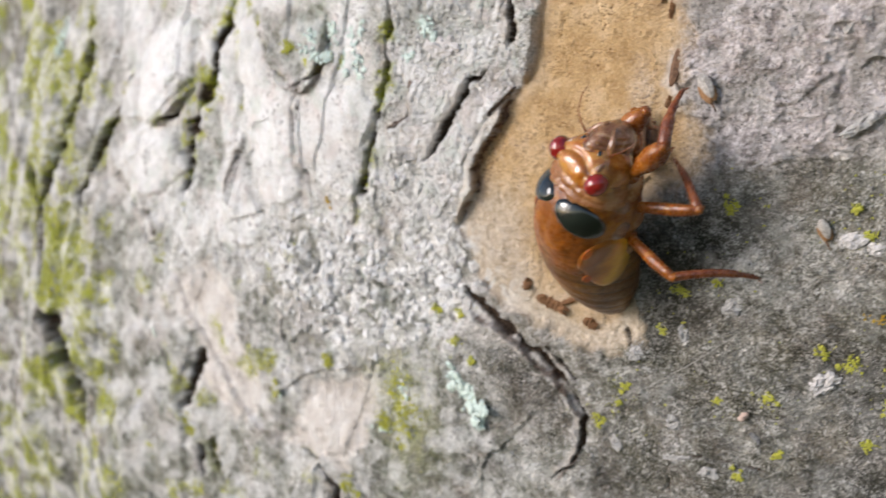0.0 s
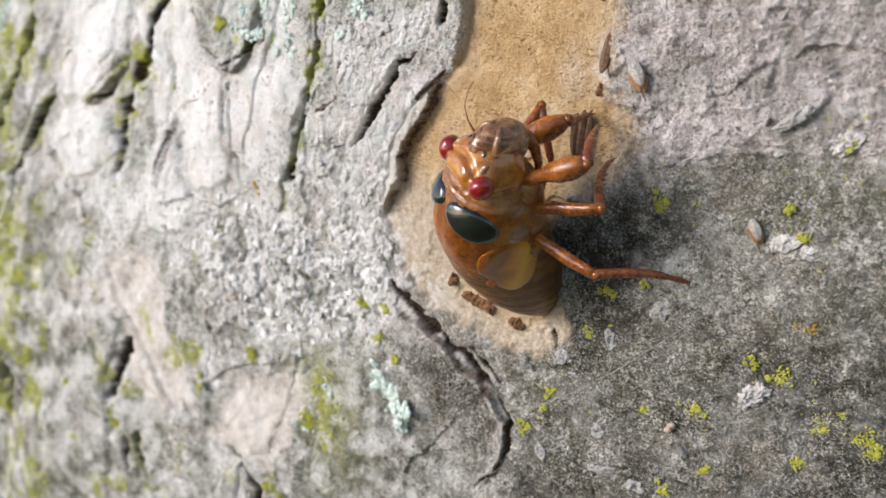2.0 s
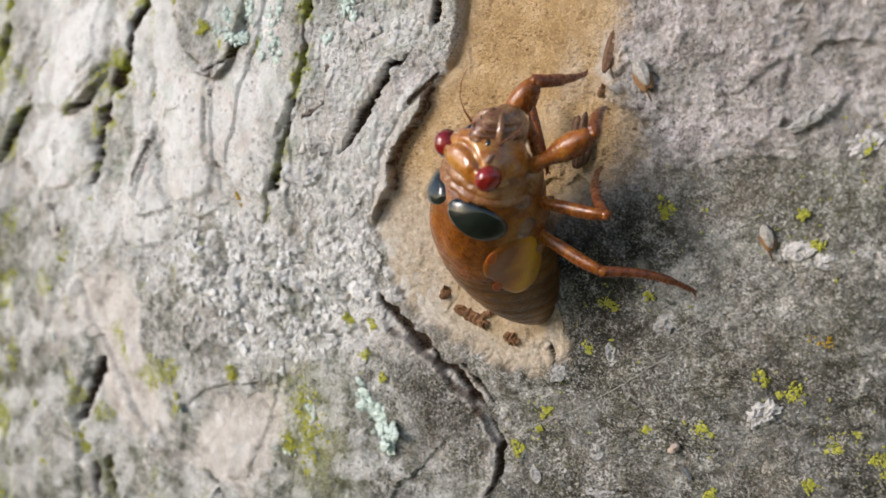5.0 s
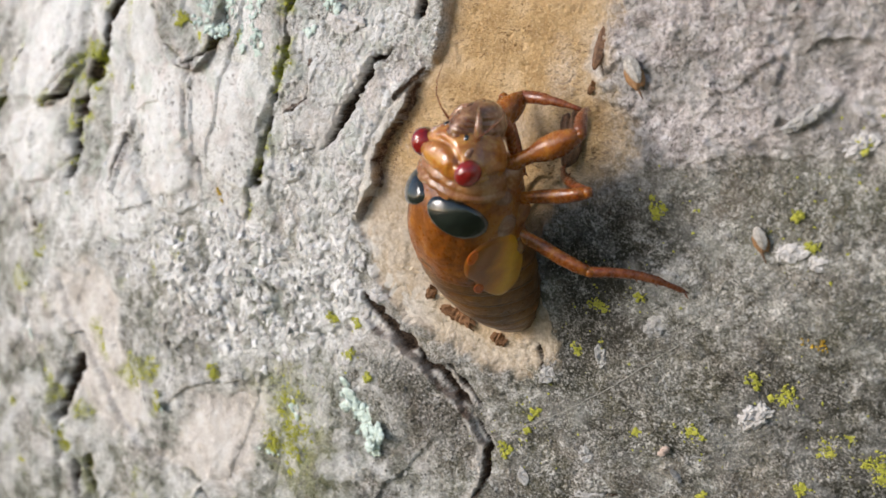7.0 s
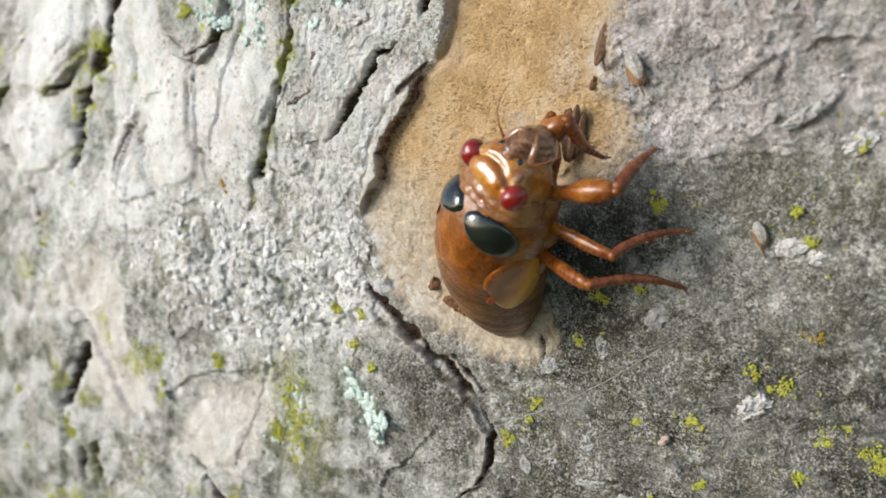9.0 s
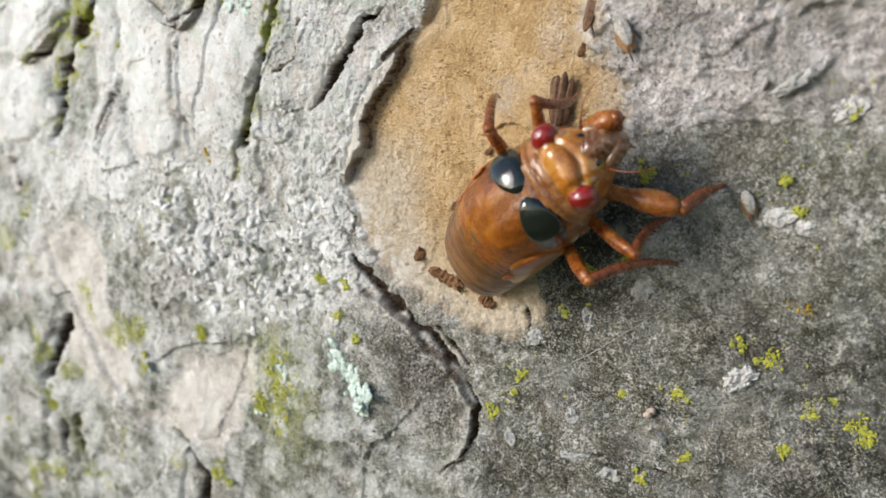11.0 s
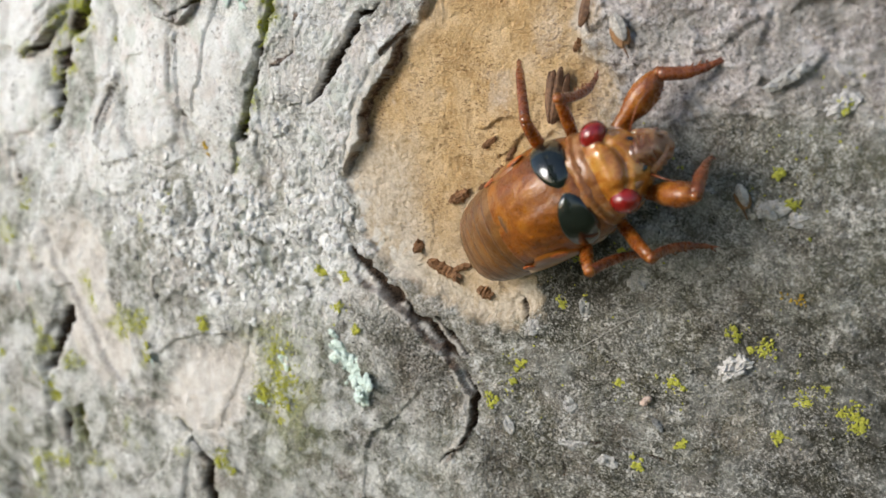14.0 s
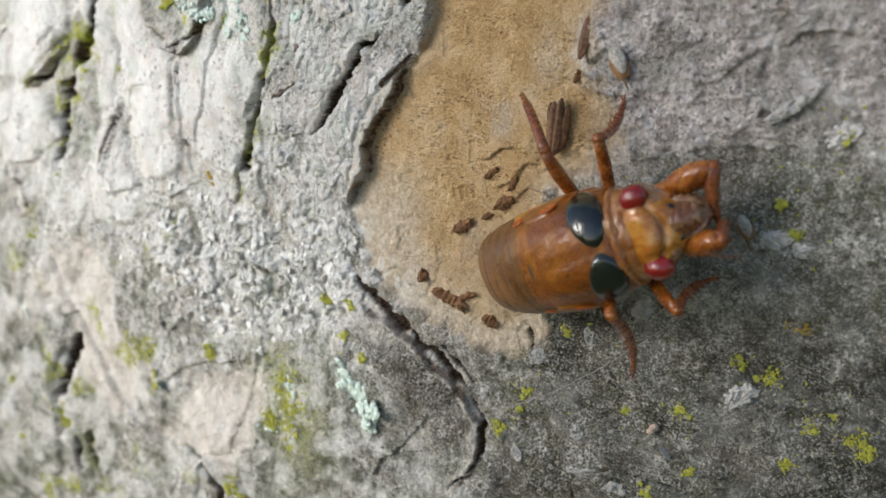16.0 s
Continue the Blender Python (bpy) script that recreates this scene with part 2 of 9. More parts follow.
def shell_material(name, dark, mid, light, rough=0.28, scale=0.45, glow=0.25, coat=0.35, wave=0.6):
    """Glossy, slightly translucent insect cuticle."""
    n = Nodes(name)
    tone = n.math("ADD", n.math("MULTIPLY", n.noise(scale, 5, 0.6, 2.0, 0.8), 0.7), n.math("MULTIPLY", n.noise(scale * 7, 4, 0.65, 6.0), 0.3))
    n.bump(n.math("ADD", n.math("MULTIPLY", n.noise(6.0, 3, 0.6), 0.2), n.math("MULTIPLY", n.noise(0.9, 3, 0.55, 12.0, 0.4), 0.8)), 0.00035, wave)
    return n.done(n.ramp(tone, (0.37, dark), (0.5, mid), (0.62, light)), n.ramp(n.noise(4.0, 3), (0.3, rough * 0.7), (0.7, rough * 1.4)),
                  Subsurface_Weight=glow, Subsurface_Radius=(0.0014, 0.0006, 0.00025), Subsurface_Scale=1.0, Coat_Weight=coat, Coat_Roughness=0.04, Coat_IOR=1.5, Specular_IOR_Level=0.5)



def wing_material():
    """Clear amber pad, yellow towards its outer edge and brown where it joins the back."""
    n = Nodes("wing_pad_shell")
    node = n.tree.nodes.new("ShaderNodeSeparateXYZ")
    n.link(n.place, node.inputs["Vector"])
    wave = n.math("MULTIPLY", n.math("SUBTRACT", n.noise(0.5, 4, 0.6), 0.5), 2.4)
    low = n.math("MULTIPLY", n.math("SUBTRACT", n.math("ADD", node.outputs["Z"], wave), -3.2), 0.2)
    n.bump(n.noise(3.0, 3, 0.6), 0.00006, 0.6)
    return n.done(n.ramp(low, (0.0, (0.52, 0.24, 0.012)), (0.2, (0.74, 0.38, 0.016)), (0.42, (0.55, 0.21, 0.010)), (0.66, (0.25, 0.080, 0.006))), 0.3,
                  Subsurface_Weight=0.3, Subsurface_Radius=(0.0014, 0.0006, 0.00025), Subsurface_Scale=1.0, Coat_Weight=0.4, Coat_Roughness=0.05)


BARK = bark_material()
YELLOW_LICHEN = plain_grain("yellow_lichen", (0.30, 0.32, 0.03), (0.68, 0.66, 0.12), 4.0, 0.85)
CHALK_FLAKE = plain_grain("chalk_flake", (0.70, 0.695, 0.675), (0.96, 0.958, 0.95), 2.5, 0.85)
ORANGE_LICHEN = plain_grain("orange_lichen", (0.45, 0.26, 0.02), (0.66, 0.46, 0.05), 3.0, 0.85)
BLUE_LICHEN = plain_grain("blue_lichen", (0.50, 0.63, 0.56), (0.78, 0.88, 0.82), 2.0, 0.85)
WHITE_CRUST = plain_grain("white_crust", (0.42, 0.40, 0.38), (0.74, 0.72, 0.71), 2.2, 0.85)
GREY_CHIP = plain_grain("grey_chip", (0.26, 0.25, 0.235), (0.60, 0.59, 0.57), 1.5, 0.9)
DARK_GRIT = plain_grain("dark_grit", (0.07, 0.07, 0.06), (0.27, 0.26, 0.24), 1.5, 0.9)
BUD_PALE = plain_grain("bud_pale", (0.24, 0.21, 0.175), (0.74, 0.71, 0.66), 2.6, 0.8)
PINK_GALL = plain_grain("pink_gall", (0.55, 0.40, 0.32), (0.74, 0.60, 0.52), 2.0, 0.7)
BROWN_CHIP = plain_grain("brown_chip", (0.13, 0.06, 0.024), (0.38, 0.20, 0.09), 2.5, 0.75)
SLIVER = plain_grain("bark_sliver", (0.045, 0.02, 0.01), (0.30, 0.16, 0.085), 2.0, 0.6)
BUD_SCALE = plain_grain("bud_scale", (0.20, 0.09, 0.03), (0.42, 0.24, 0.11), 2.0, 0.55)
SILK = plain_grain("silk", (0.26, 0.25, 0.225), (0.50, 0.49, 0.45), 2.0, 0.6)
SHELL = shell_material("amber_shell", (0.11, 0.028, 0.002), (0.23, 0.066, 0.004), (0.37, 0.13, 0.010), 0.32, 0.3, coat=0.2)
ABDOMEN = shell_material("abdomen_shell", (0.10, 0.038, 0.007), (0.17, 0.068, 0.012), (0.25, 0.11, 0.022), 0.34, 0.3, coat=0.12)
BAND = shell_material("abdomen_band", (0.07, 0.03, 0.01), (0.125, 0.052, 0.016), (0.19, 0.085, 0.025), 0.4)
HEAD = shell_material("head_shell", (0.26, 0.075, 0.008), (0.42, 0.15, 0.014), (0.56, 0.27, 0.05), 0.14, 0.6, 0.4, 1.0, 0.4)
FACE = shell_material("face_shell", (0.15, 0.055, 0.022), (0.26, 0.12, 0.052), (0.42, 0.25, 0.14), 0.14, 0.7, 0.4, 1.0)
COLLAR = shell_material("collar_shell", (0.19, 0.062, 0.014), (0.29, 0.115, 0.032), (0.42, 0.21, 0.085), 0.2, 0.6)
WING_PAD = wing_material()
PLEURA = shell_material("pleura_shell", (0.17, 0.075, 0.035), (0.27, 0.14, 0.08), (0.40, 0.25, 0.17), 0.2, 0.9, 0.4, 0.7)
SPOT = shell_material("orange_spot", (0.34, 0.065, 0.004), (0.47, 0.10, 0.006), (0.55, 0.15, 0.012), 0.34, coat=0.1)
LEG = shell_material("leg_shell", (0.17, 0.042, 0.007), (0.31, 0.095, 0.013), (0.46, 0.18, 0.03), 0.25, 0.6)
SHIN = shell_material("shin_shell", (0.10, 0.028, 0.01), (0.20, 0.055, 0.018), (0.30, 0.10, 0.03), 0.28, 0.8)
EYE = shell_material("eye_red", (0.12, 0.003, 0.003), (0.21, 0.005, 0.005), (0.30, 0.012, 0.007), 0.08, 0.5, 0.05, 0.9)
BLACK = shell_material("black_plate", (0.003, 0.004, 0.003), (0.006, 0.009, 0.007), (0.016, 0.022, 0.016), 0.04, 0.6, 0.0, 0.9, 0.35)


# ---- the tree trunk ----
def hashed(ix, iy, seed):
    h = (ix.astype(np.int64) * 374761393 + iy.astype(np.int64) * 668265263 + seed * 974634777) & 0xFFFFFFFF
    h = ((h ^ (h >> 13)) * 1274126177) & 0xFFFFFFFF
    return ((h ^ (h >> 16)) & 0xFFFF) / 65535.0


def value_noise(u, v, seed):
    iu, iv = np.floor(u), np.floor(v)
    fu, fv = u - iu, v - iv
    fu, fv = fu * fu * (3 - 2 * fu), fv * fv * (3 - 2 * fv)
    a = hashed(iu, iv, seed) * (1 - fu) + hashed(iu + 1, iv, seed) * fu
    b = hashed(iu, iv + 1, seed) * (1 - fu) + hashed(iu + 1, iv + 1, seed) * fu
    return (a * (1 - fv) + b * fv) * 2 - 1


def fbm(u, v, size, octaves, seed, gain=0.5):
    total, amp, norm = 0.0, 1.0, 0.0
    for k in range(octaves):
        c, s = math.cos(k * 1.1), math.sin(k * 1.1)
        total = total + amp * value_noise((u * c - v * s) / size + 17.3 * k, (u * s + v * c) / size - 9.1 * k, seed + k)
        norm, amp, size = norm + amp, amp * gain, size * 0.47
    return total / norm


def cell_noise(u, v, size, seed):
    """Distance to the nearest and second nearest scattered points, and the nearest one's random number."""
    iu, iv = np.floor(u / size), np.floor(v / size)
    first = np.full(u.shape, 9.0)
    second, value = first.copy(), np.zeros(u.shape)
    for a in (-1, 0, 1):
        for b in (-1, 0, 1):
            x, y = iu + a, iv + b
            d = np.hypot(x + hashed(x, y, seed) - u / size, y + hashed(x, y, seed + 1) - v / size)
            nearer = d < first
            second = np.where(nearer, first, np.minimum(second, d))
            value = np.where(nearer, hashed(x, y, seed + 2), value)
            first = np.where(nearer, d, first)
    return first, second, value


def smooth(a, b, x):
    t = np.clip((x - a) / (b - a), 0, 1)
    return t * t * (3 - 2 * t)


def along(u, v, points):
    """Distance to a line of points, the way along it from 0 to 1, and the side (+1: to its left)."""
    best, way, side, off = np.full(u.shape, 1e9), np.zeros(u.shape), np.ones(u.shape), np.zeros(u.shape)
    lengths = [math.dist(a, b) for a, b in zip(points, points[1:])]
    done = 0.0
    for (a, b), length in zip(zip(points, points[1:]), lengths):
        du, dv = (b[0] - a[0]) / length, (b[1] - a[1]) / length
        s = np.clip((u - a[0]) * du + (v - a[1]) * dv, 0, length)
        d = np.hypot(u - a[0] - s * du, v - a[1] - s * dv)
        cross = du * (v - a[1]) - dv * (u - a[0])
        near = (d < best - 1e-7) | ((d < best + 1e-7) & (np.abs(cross) > off))
        side, off = np.where(near, np.sign(cross + 1e-9), side), np.where(near, np.abs(cross), off)
        way = np.where(near, (done + s) / sum(lengths), way)
        best = np.where(near, d, best)
        done += length
    return best, way, side


def inside(u, v, points):
    """Signed distance to a closed outline, positive inside."""
    d, _, _ = along(u, v, points + points[:1])
    odd = np.zeros(u.shape, bool)
    for a, b in zip(points, points[1:] + points[:1]):
        cross = (a[1] > v) != (b[1] > v)
        odd ^= cross & (u < (b[0] - a[0]) * (v - a[1]) / (b[1] - a[1] + 1e-12) + a[0])
    return np.where(odd, d, -d)


def trunk_form(u, v):
    """Depth of the trunk's broad shape behind the plane y = 0, in millimetres."""
    a, b = np.clip(u, -75, 45), np.clip(v, -40, 40)
    near = -0.79 - 0.008 * a - 0.042 * b + 0.00041 * a * a - 0.00292 * a * b + 0.00183 * b * b
    return near + (u - a) ** 2 / 900 + np.abs(u - a) * 0.03 + (v - b) ** 2 / 900


# outlines on the trunk face, in millimetres across and up
BARE = [(5.4, 30.0), (5.0, 23.5), (3.0, 17.6), (0.6, 15.5), (-3.0, 13.4), (-5.6, 10.6), (-7.4, 7.0), (-9.3, 3.0), (-8.1, -0.3), (-7.7, -3.4), (-4.7, -6.4), (-0.6, -8.4),
        (2.9, -10.2), (7.0, -10.8), (10.4, -9.4), (10.8, -7.1), (9.7, -3.8), (9.8, 0.2), (12.8, 4.1), (17.7, 5.9), (19.7, 7.9), (19.6, 10.8),
        (17.1, 13.4), (18.2, 15.3), (19.8, 19.1), (20.2, 30.0)]
ALGAE = [(10.3, -9.9), (11.1, -1.2), (14.1, 3.6), (20.3, 5.2), (28.0, 6.2), (33.6, 6.0), (36.5, 4.2), (39.1, 1.0), (60.0, -2.0), (60.0, -50.0),
         (1.1, -50.0), (1.1, -29.4), (3.1, -19.5), (7.8, -13.3)]
SHADE_PLATE = [(-18.0, -15.5), (-10.7, -8.9), (-2.9, -10.8), (1.4, -15.0), (0.8, -21.5), (-4.5, -25.8), (-14.7, -27.9), (-23.9, -27.8)]
# smooth pale plates between the fissures: outline, lift, whiteness
PLATES = [
    ([(-60.2, 31.4), (-52.7, 31.5), (-54.5, 24.0), (-59.5, 20.3), (-66.4, 18.3), (-71.6, 20.4), (-77.3, 20.9), (-72.5, 26.5), (-66.1, 31.3)], 0.9, 0.95),
    ([(-42.0, 30.4), (-38.7, 30.0), (-35.8, 22.7), (-32.0, 19.6), (-32.7, 10.7), (-31.4, 6.7), (-39.6, 5.7), (-42.4, 11.9), (-43.4, 15.5), (-42.7, 21.4)], 0.7, 0.9),
    ([(-31.4, 18.8), (-26.9, 20.6), (-20.7, 18.2), (-19.2, 15.2), (-21.2, 10.6), (-24.4, 6.2), (-29.2, 7.1), (-32.1, 10.7)], 0.6, 0.75),
    ([(-13.8, 22.3), (-4.8, 18.3), (-7.6, 14.3), (-12.5, 9.8), (-16.3, 10.0), (-17.1, 12.9), (-13.7, 15.8)], 0.3, 0.7),
    ([(-3.8, 17.3), (-3.4, 12.7), (-5.8, 8.5), (-10.4, 8.3), (-12.1, 9.4), (-7.3, 13.3)], 0.2, 0.5),
    ([(-72.6, 18.5), (-58.9, 17.9), (-57.3, 11.7), (-64.5, 8.8), (-71.2, 7.5), (-76.4, 13.3)], 0.4, 0.75),
    ([(-53.0, 30.0), (-43.8, 29.5), (-43.9, 19.5), (-45.8, 14.2), (-48.1, 14.3), (-47.4, 22.0)], 0.5, 0.85),
    ([(-48.5, 12.5), (-44.5, 12.5), (-41.0, 5.0), (-43.5, 0.5), (-50.5, 1.0), (-52.5, 6.0)], 0.3, 0.8),
    ([(-79.0, 18.0), (-84.5, 7.5), (-90.5, -3.0), (-93.0, -1.0), (-87.0, 10.0), (-80.0, 20.5)], 1.0, 0.6),
    ([(-72.0, 4.0), (-66.0, 5.5), (-62.0, 2.0), (-65.0, -6.0), (-71.0, -5.0), (-75.0, -1.0)], 0.5, 0.35),
]
# smooth buff scars where old plates have dropped off
SCARS = [
    [(-61.8, -1.5), (-49.3, -2.6), (-49.3, -7.0), (-49.2, -14.6), (-47.8, -20.9), (-52.6, -23.8), (-58.8, -18.7), (-58.1, -12.5), (-63.0, -7.6)],
    [(-37.8, -16.8), (-25.7, -14.6), (-25.4, -17.9), (-30.2, -24.4), (-34.3, -29.7), (-38.9, -26.9), (-46.7, -25.0), (-41.3, -21.2)],
]
# fissures and plate edges: points, width, depth, rise to the left, rise to the right, moss
FISSURES = [
    ([(-14.6, 28.0), (-15.2, 24.0), (-16.6, 18.7), (-19.3, 13.7), (-22.0, 9.3), (-24.6, 3.7)], 1.0, 3.0, 0.5, 0.3, 0.9),
    ([(-2.6, 18.4), (-4.8, 17.5), (-6.5, 15.6), (-8.2, 13.7), (-9.9, 12.0), (-12.3, 9.7)], 0.62, 1.5, 0.35, 0.1, 0.0),
    ([(-12.4, 18.4), (-13.3, 15.1), (-15.0, 14.0), (-16.5, 13.9), (-16.6, 10.4)], 0.38, 0.9, 0.1, 0.0, 0.0),
    ([(-9.6, -4.4), (-6.6, -7.0), (-4.2, -8.8), (-2.3, -11.0), (-0.5, -13.1), (1.5, -15.8)], 1.25, 1.3, 0.25, 0.0, 0.0),
    ([(-0.8, -10.8), (1.3, -13.2), (2.4, -15.0)], 0.35, 0.9, 0.1, 0.1, 0.0),
    ([(1.2, -15.2), (2.2, -18.9), (2.0, -21.3), (0.5, -24.1), (-3.0, -26.8)], 0.26, 0.9, 0.1, 0.0, 0.0),
    ([(-43.0, 32.5), (-45.1, 28.9), (-48.3, 25.3), (-50.3, 22.9), (-52.9, 19.1), (-55.6, 16.6), (-56.4, 14.0), (-57.4, 10.5), (-58.5, 7.2)], 2.0, 2.4, 0.5, 0.4, 1.0),
    ([(-44.1, 14.1), (-48.2, 7.3)], 0.55, 1.4, 0.3, 0.1, 0.0),
    ([(-65.3, 18.1), (-59.4, 19.3), (-56.2, 21.1)], 0.7, 1.4, 0.7, 0.0, 0.0),
    ([(-64.8, -22.9), (-61.8, -18.4), (-58.6, -13.8)], 1.4, 2.4, 0.3, 0.3, 0.0),
    ([(-41.6, -26.7), (-38.0, -29.1), (-36.2, -31.6), (-38.1, -37.8)], 1.2, 2.4, 0.5, 0.2, 0.2),
    ([(-58.6, -32.5), (-59.9, -29.2), (-59.5, -26.5)], 1.2, 2.0, 0.2, 0.2, 0.3),
    ([(-37.6, 27.2), (-35.8, 23.2), (-31.3, 20.4), (-27.2, 20.9), (-25.4, 23.7), (-24.9, 27.9)], 0.35, 0.9, 0.1, -0.1, 0.2),
    ([(1.8, 25.6), (1.2, 22.0), (0.2, 20.4)], 0.9, 2.2, 0.2, 0.5, 0.0),
    ([(-68.8, 6.8), (-66.2, 4.4), (-64.6, 2.0)], 0.5, 0.9, 0.2, 0.2, 0.0),
    ([(-31.6, 16.4), (-30.5, 20.8), (-29.2, 24.8)], 0.2, 0.5, 0.1, 0.1, 0.0),
    ([(-99.9, -8.5), (-97.5, -15.4), (-93.7, -20.5), (-92.9, -27.4)], 4.6, 9.0, 0.5, 0.5, 0.0),
    ([(-103.1, 18.3), (-100.5, 10.9), (-102.3, 3.0), (-99.4, -5.9)], 1.8, 4.0, 0.5, 0.5, 0.3),
    ([(-72.0, 7.7), (-68.9, 4.5), (-66.7, 1.2)], 0.5, 1.2, 0.6, 0.0, 0.0),
    ([(-40.2, -6.6), (-39.2, -8.3), (-40.6, -11.8)], 0.4, 1.0, 0.2, 0.2, 0.0),
    ([(-61.5, -27.5), (-62.8, -33.0)], 1.6, 2.6, 0.3, 0.3, 0.0),
    ([(-82.7, 38.8), (-84.8, 29.5), (-94.5, 14.4), (-99.7, 4.5), (-97.8, -6.5)], 2.4, 4.0, 0.5, 0.5, 1.0),
    ([(-70.0, 26.3), (-80.1, 17.0), (-86.7, 9.2), (-88.8, 1.7)], 1.5, 3.0, 0.4, 0.3, 0.5),
    ([(10.1, -27.0), (10.6, -24.5), (12.5, -22.6), (15.1, -22.3), (18.5, -23.0), (20.7, -23.8)], 0.16, 0.35, 0.1, 0.3, 0.0),
    ([(18.5, 17.1), (17.6, 15.1), (18.3, 13.8)], 0.35, 0.7, 0.4, -0.1, 0.0),
    ([(8.7, -8.6), (9.4, -10.6), (10.7, -10.0)], 0.25, 0.6, 0.1, 0.1, 0.0),
]


# broken plate edges that stand over what lies beside them:
# points, high side (+1: left of the way along), rise, reach of the lift, width of the torn face, brownness
LEDGES = [
    ([(0.4, 15.6), (-0.6, 14.4), (-1.2, 13.1), (-2.5, 12.0), (-3.6, 11.0), (-4.9, 9.7), (-5.6, 8.3), (-5.8, 6.4), (-7.3, 5.1), (-8.2, 3.8), (-9.7, 2.3)], -1, 0.9, 5.0, 0.2, 1.0),
    ([(1.0, 16.6), (-0.8, 14.9), (-2.6, 13.6)], -1, 0.7, 2.0, 0.2, 0.9),
    ([(-35.9, 26.0), (-35.3, 23.8), (-34.4, 21.2), (-32.4, 19.9), (-29.9, 19.4), (-27.9, 20.0), (-26.8, 21.6), (-25.6, 24.3), (-25.0, 27.0)], 1, 1.2, 3.5, 0.25, 0.6),
    ([(-30.8, 20.0), (-31.4, 14.9), (-31.9, 10.0), (-31.4, 6.0)], -1, 0.5, 6.0, 0.1, 0.1),
    ([(-10.6, -5.7), (-8.5, -7.9), (-6.2, -8.6), (-3.9, -10.8), (-2.9, -12.4), (-1.2, -13.4), (0.8, -16.1), (1.8, -18.9), (1.7, -21.3), (0.2, -24.1), (-3.0, -27.0)], -1, 0.8, 4.0, 0.28, 0.7),
    ([(-53.5, 23.0), (-55.0, 22.0), (-59.2, 20.0), (-62.8, 18.2), (-66.8, 18.0)], -1, 0.9, 3.5, 0.2, 0.6),
    ([(18.6, 5.6), (20.5, 6.0), (24.0, 6.6), (28.5, 7.2), (33.8, 6.9), (37.0, 5.0), (40.0, 1.0)], 1, 0.3, 3.5, 0.6, 0.0),
    ([(-12.1, 19.0), (-13.1, 15.2), (-15.0, 14.2), (-16.4, 14.1), (-16.4, 12.7), (-16.3, 9.9)], 1, 0.5, 2.5, 0.3, 0.9),
    ([(-44.0, 16.0), (-43.6, 14.5), (-44.9, 11.9), (-46.3, 9.4), (-47.6, 6.0)], -1, 0.5, 3.0, 0.15, 0.6),
    ([(-20.8, 9.2), (-20.3, 7.7), (-18.2, 7.0), (-15.9, 7.3), (-15.2, 8.4)], 1, 0.55, 2.0, 0.15, 0.1),
    ([(-48.0, 4.5), (-41.0, 5.5), (-35.0, 4.0), (-31.0, 5.5)], 1, 0.4, 3.0, 0.3, 0.1),
    ([(-62.5, -2.0), (-60.0, -9.0), (-57.0, -13.5), (-52.0, -21.5), (-46.0, -26.5)], -1, 0.6, 3.0, 0.3, 0.2),
    ([(-47.5, -3.5), (-47.0, -12.0), (-43.5, -19.0), (-38.5, -16.2), (-26.0, -14.0)], 1, 0.5, 3.0, 0.4, 0.1),
    ([(31.0, 9.0), (31.8, 9.8), (33.0, 9.0), (34.5, 9.6), (36.3, 11.2)], 1, 0.5, 0.8, 0.2, 0.1),
    ([(33.6, 14.0), (34.6, 14.8), (36.6, 14.9), (38.0, 14.2)], 1, 0.5, 0.9, 0.2, 0.1),
    ([(26.4, 11.0), (27.2, 12.0), (29.2, 12.2), (30.2, 13.4), (32.0, 14.0)], 1, 0.4, 0.9, 0.25, 0.1),
    ([(31.5, 16.7), (32.6, 17.8), (34.8, 17.6)], 1, 0.4, 0.9, 0.2, 0.2),
    ([(0.3, 15.4), (2.0, 13.3), (4.1, 10.6), (5.8, 9.1), (7.7, 7.7)], 1, 0.24, 2.5, 0.08, 0.15),
    ([(6.0, 6.9), (7.5, 6.9), (8.8, 7.6), (10.2, 8.0), (11.8, 7.1)], 1, 0.42, 1.6, 0.1, 0.35),
    ([(12.6, 6.0), (11.4, 6.3), (9.6, 4.7), (7.2, 4.0)], -1, 0.35, 1.6, 0.1, 0.15),
    ([(13.6, 3.4), (11.0, 4.2), (9.6, 3.2), (8.2, 3.4)], -1, 0.3, 1.2, 0.1, 0.15),
    ([(15.5, 5.0), (14.0, 6.6), (12.4, 5.6)], -1, 0.3, 1.2, 0.1, 0.15),
    ([(4.6, 24.0), (4.2, 21.7), (3.3, 19.0), (2.0, 16.2)], -1, 0.55, 2.5, 0.15, 0.0),
]


def spread(near, far, fine, growth, limit):
    """Steps from near to far that start fine and grow."""
    out, step = [], fine
    at = near
    while abs(at - far) > step:
        at += step if far > near else -step
        out.append(at)
        step = min(step * growth, limit)
    return out


GRID_U = np.array(spread(-26, -150, 0.14, 1.008, 0.6)[::-1] + list(np.arange(-26, 41, 0.12)) + spread(41, 52, 0.14, 1.04, 0.7))
GRID_V = np.array(spread(-29, -60, 0.14, 1.02, 0.9)[::-1] + list(np.arange(-29, 25, 0.12)) + spread(25, 60, 0.14, 1.02, 0.9))


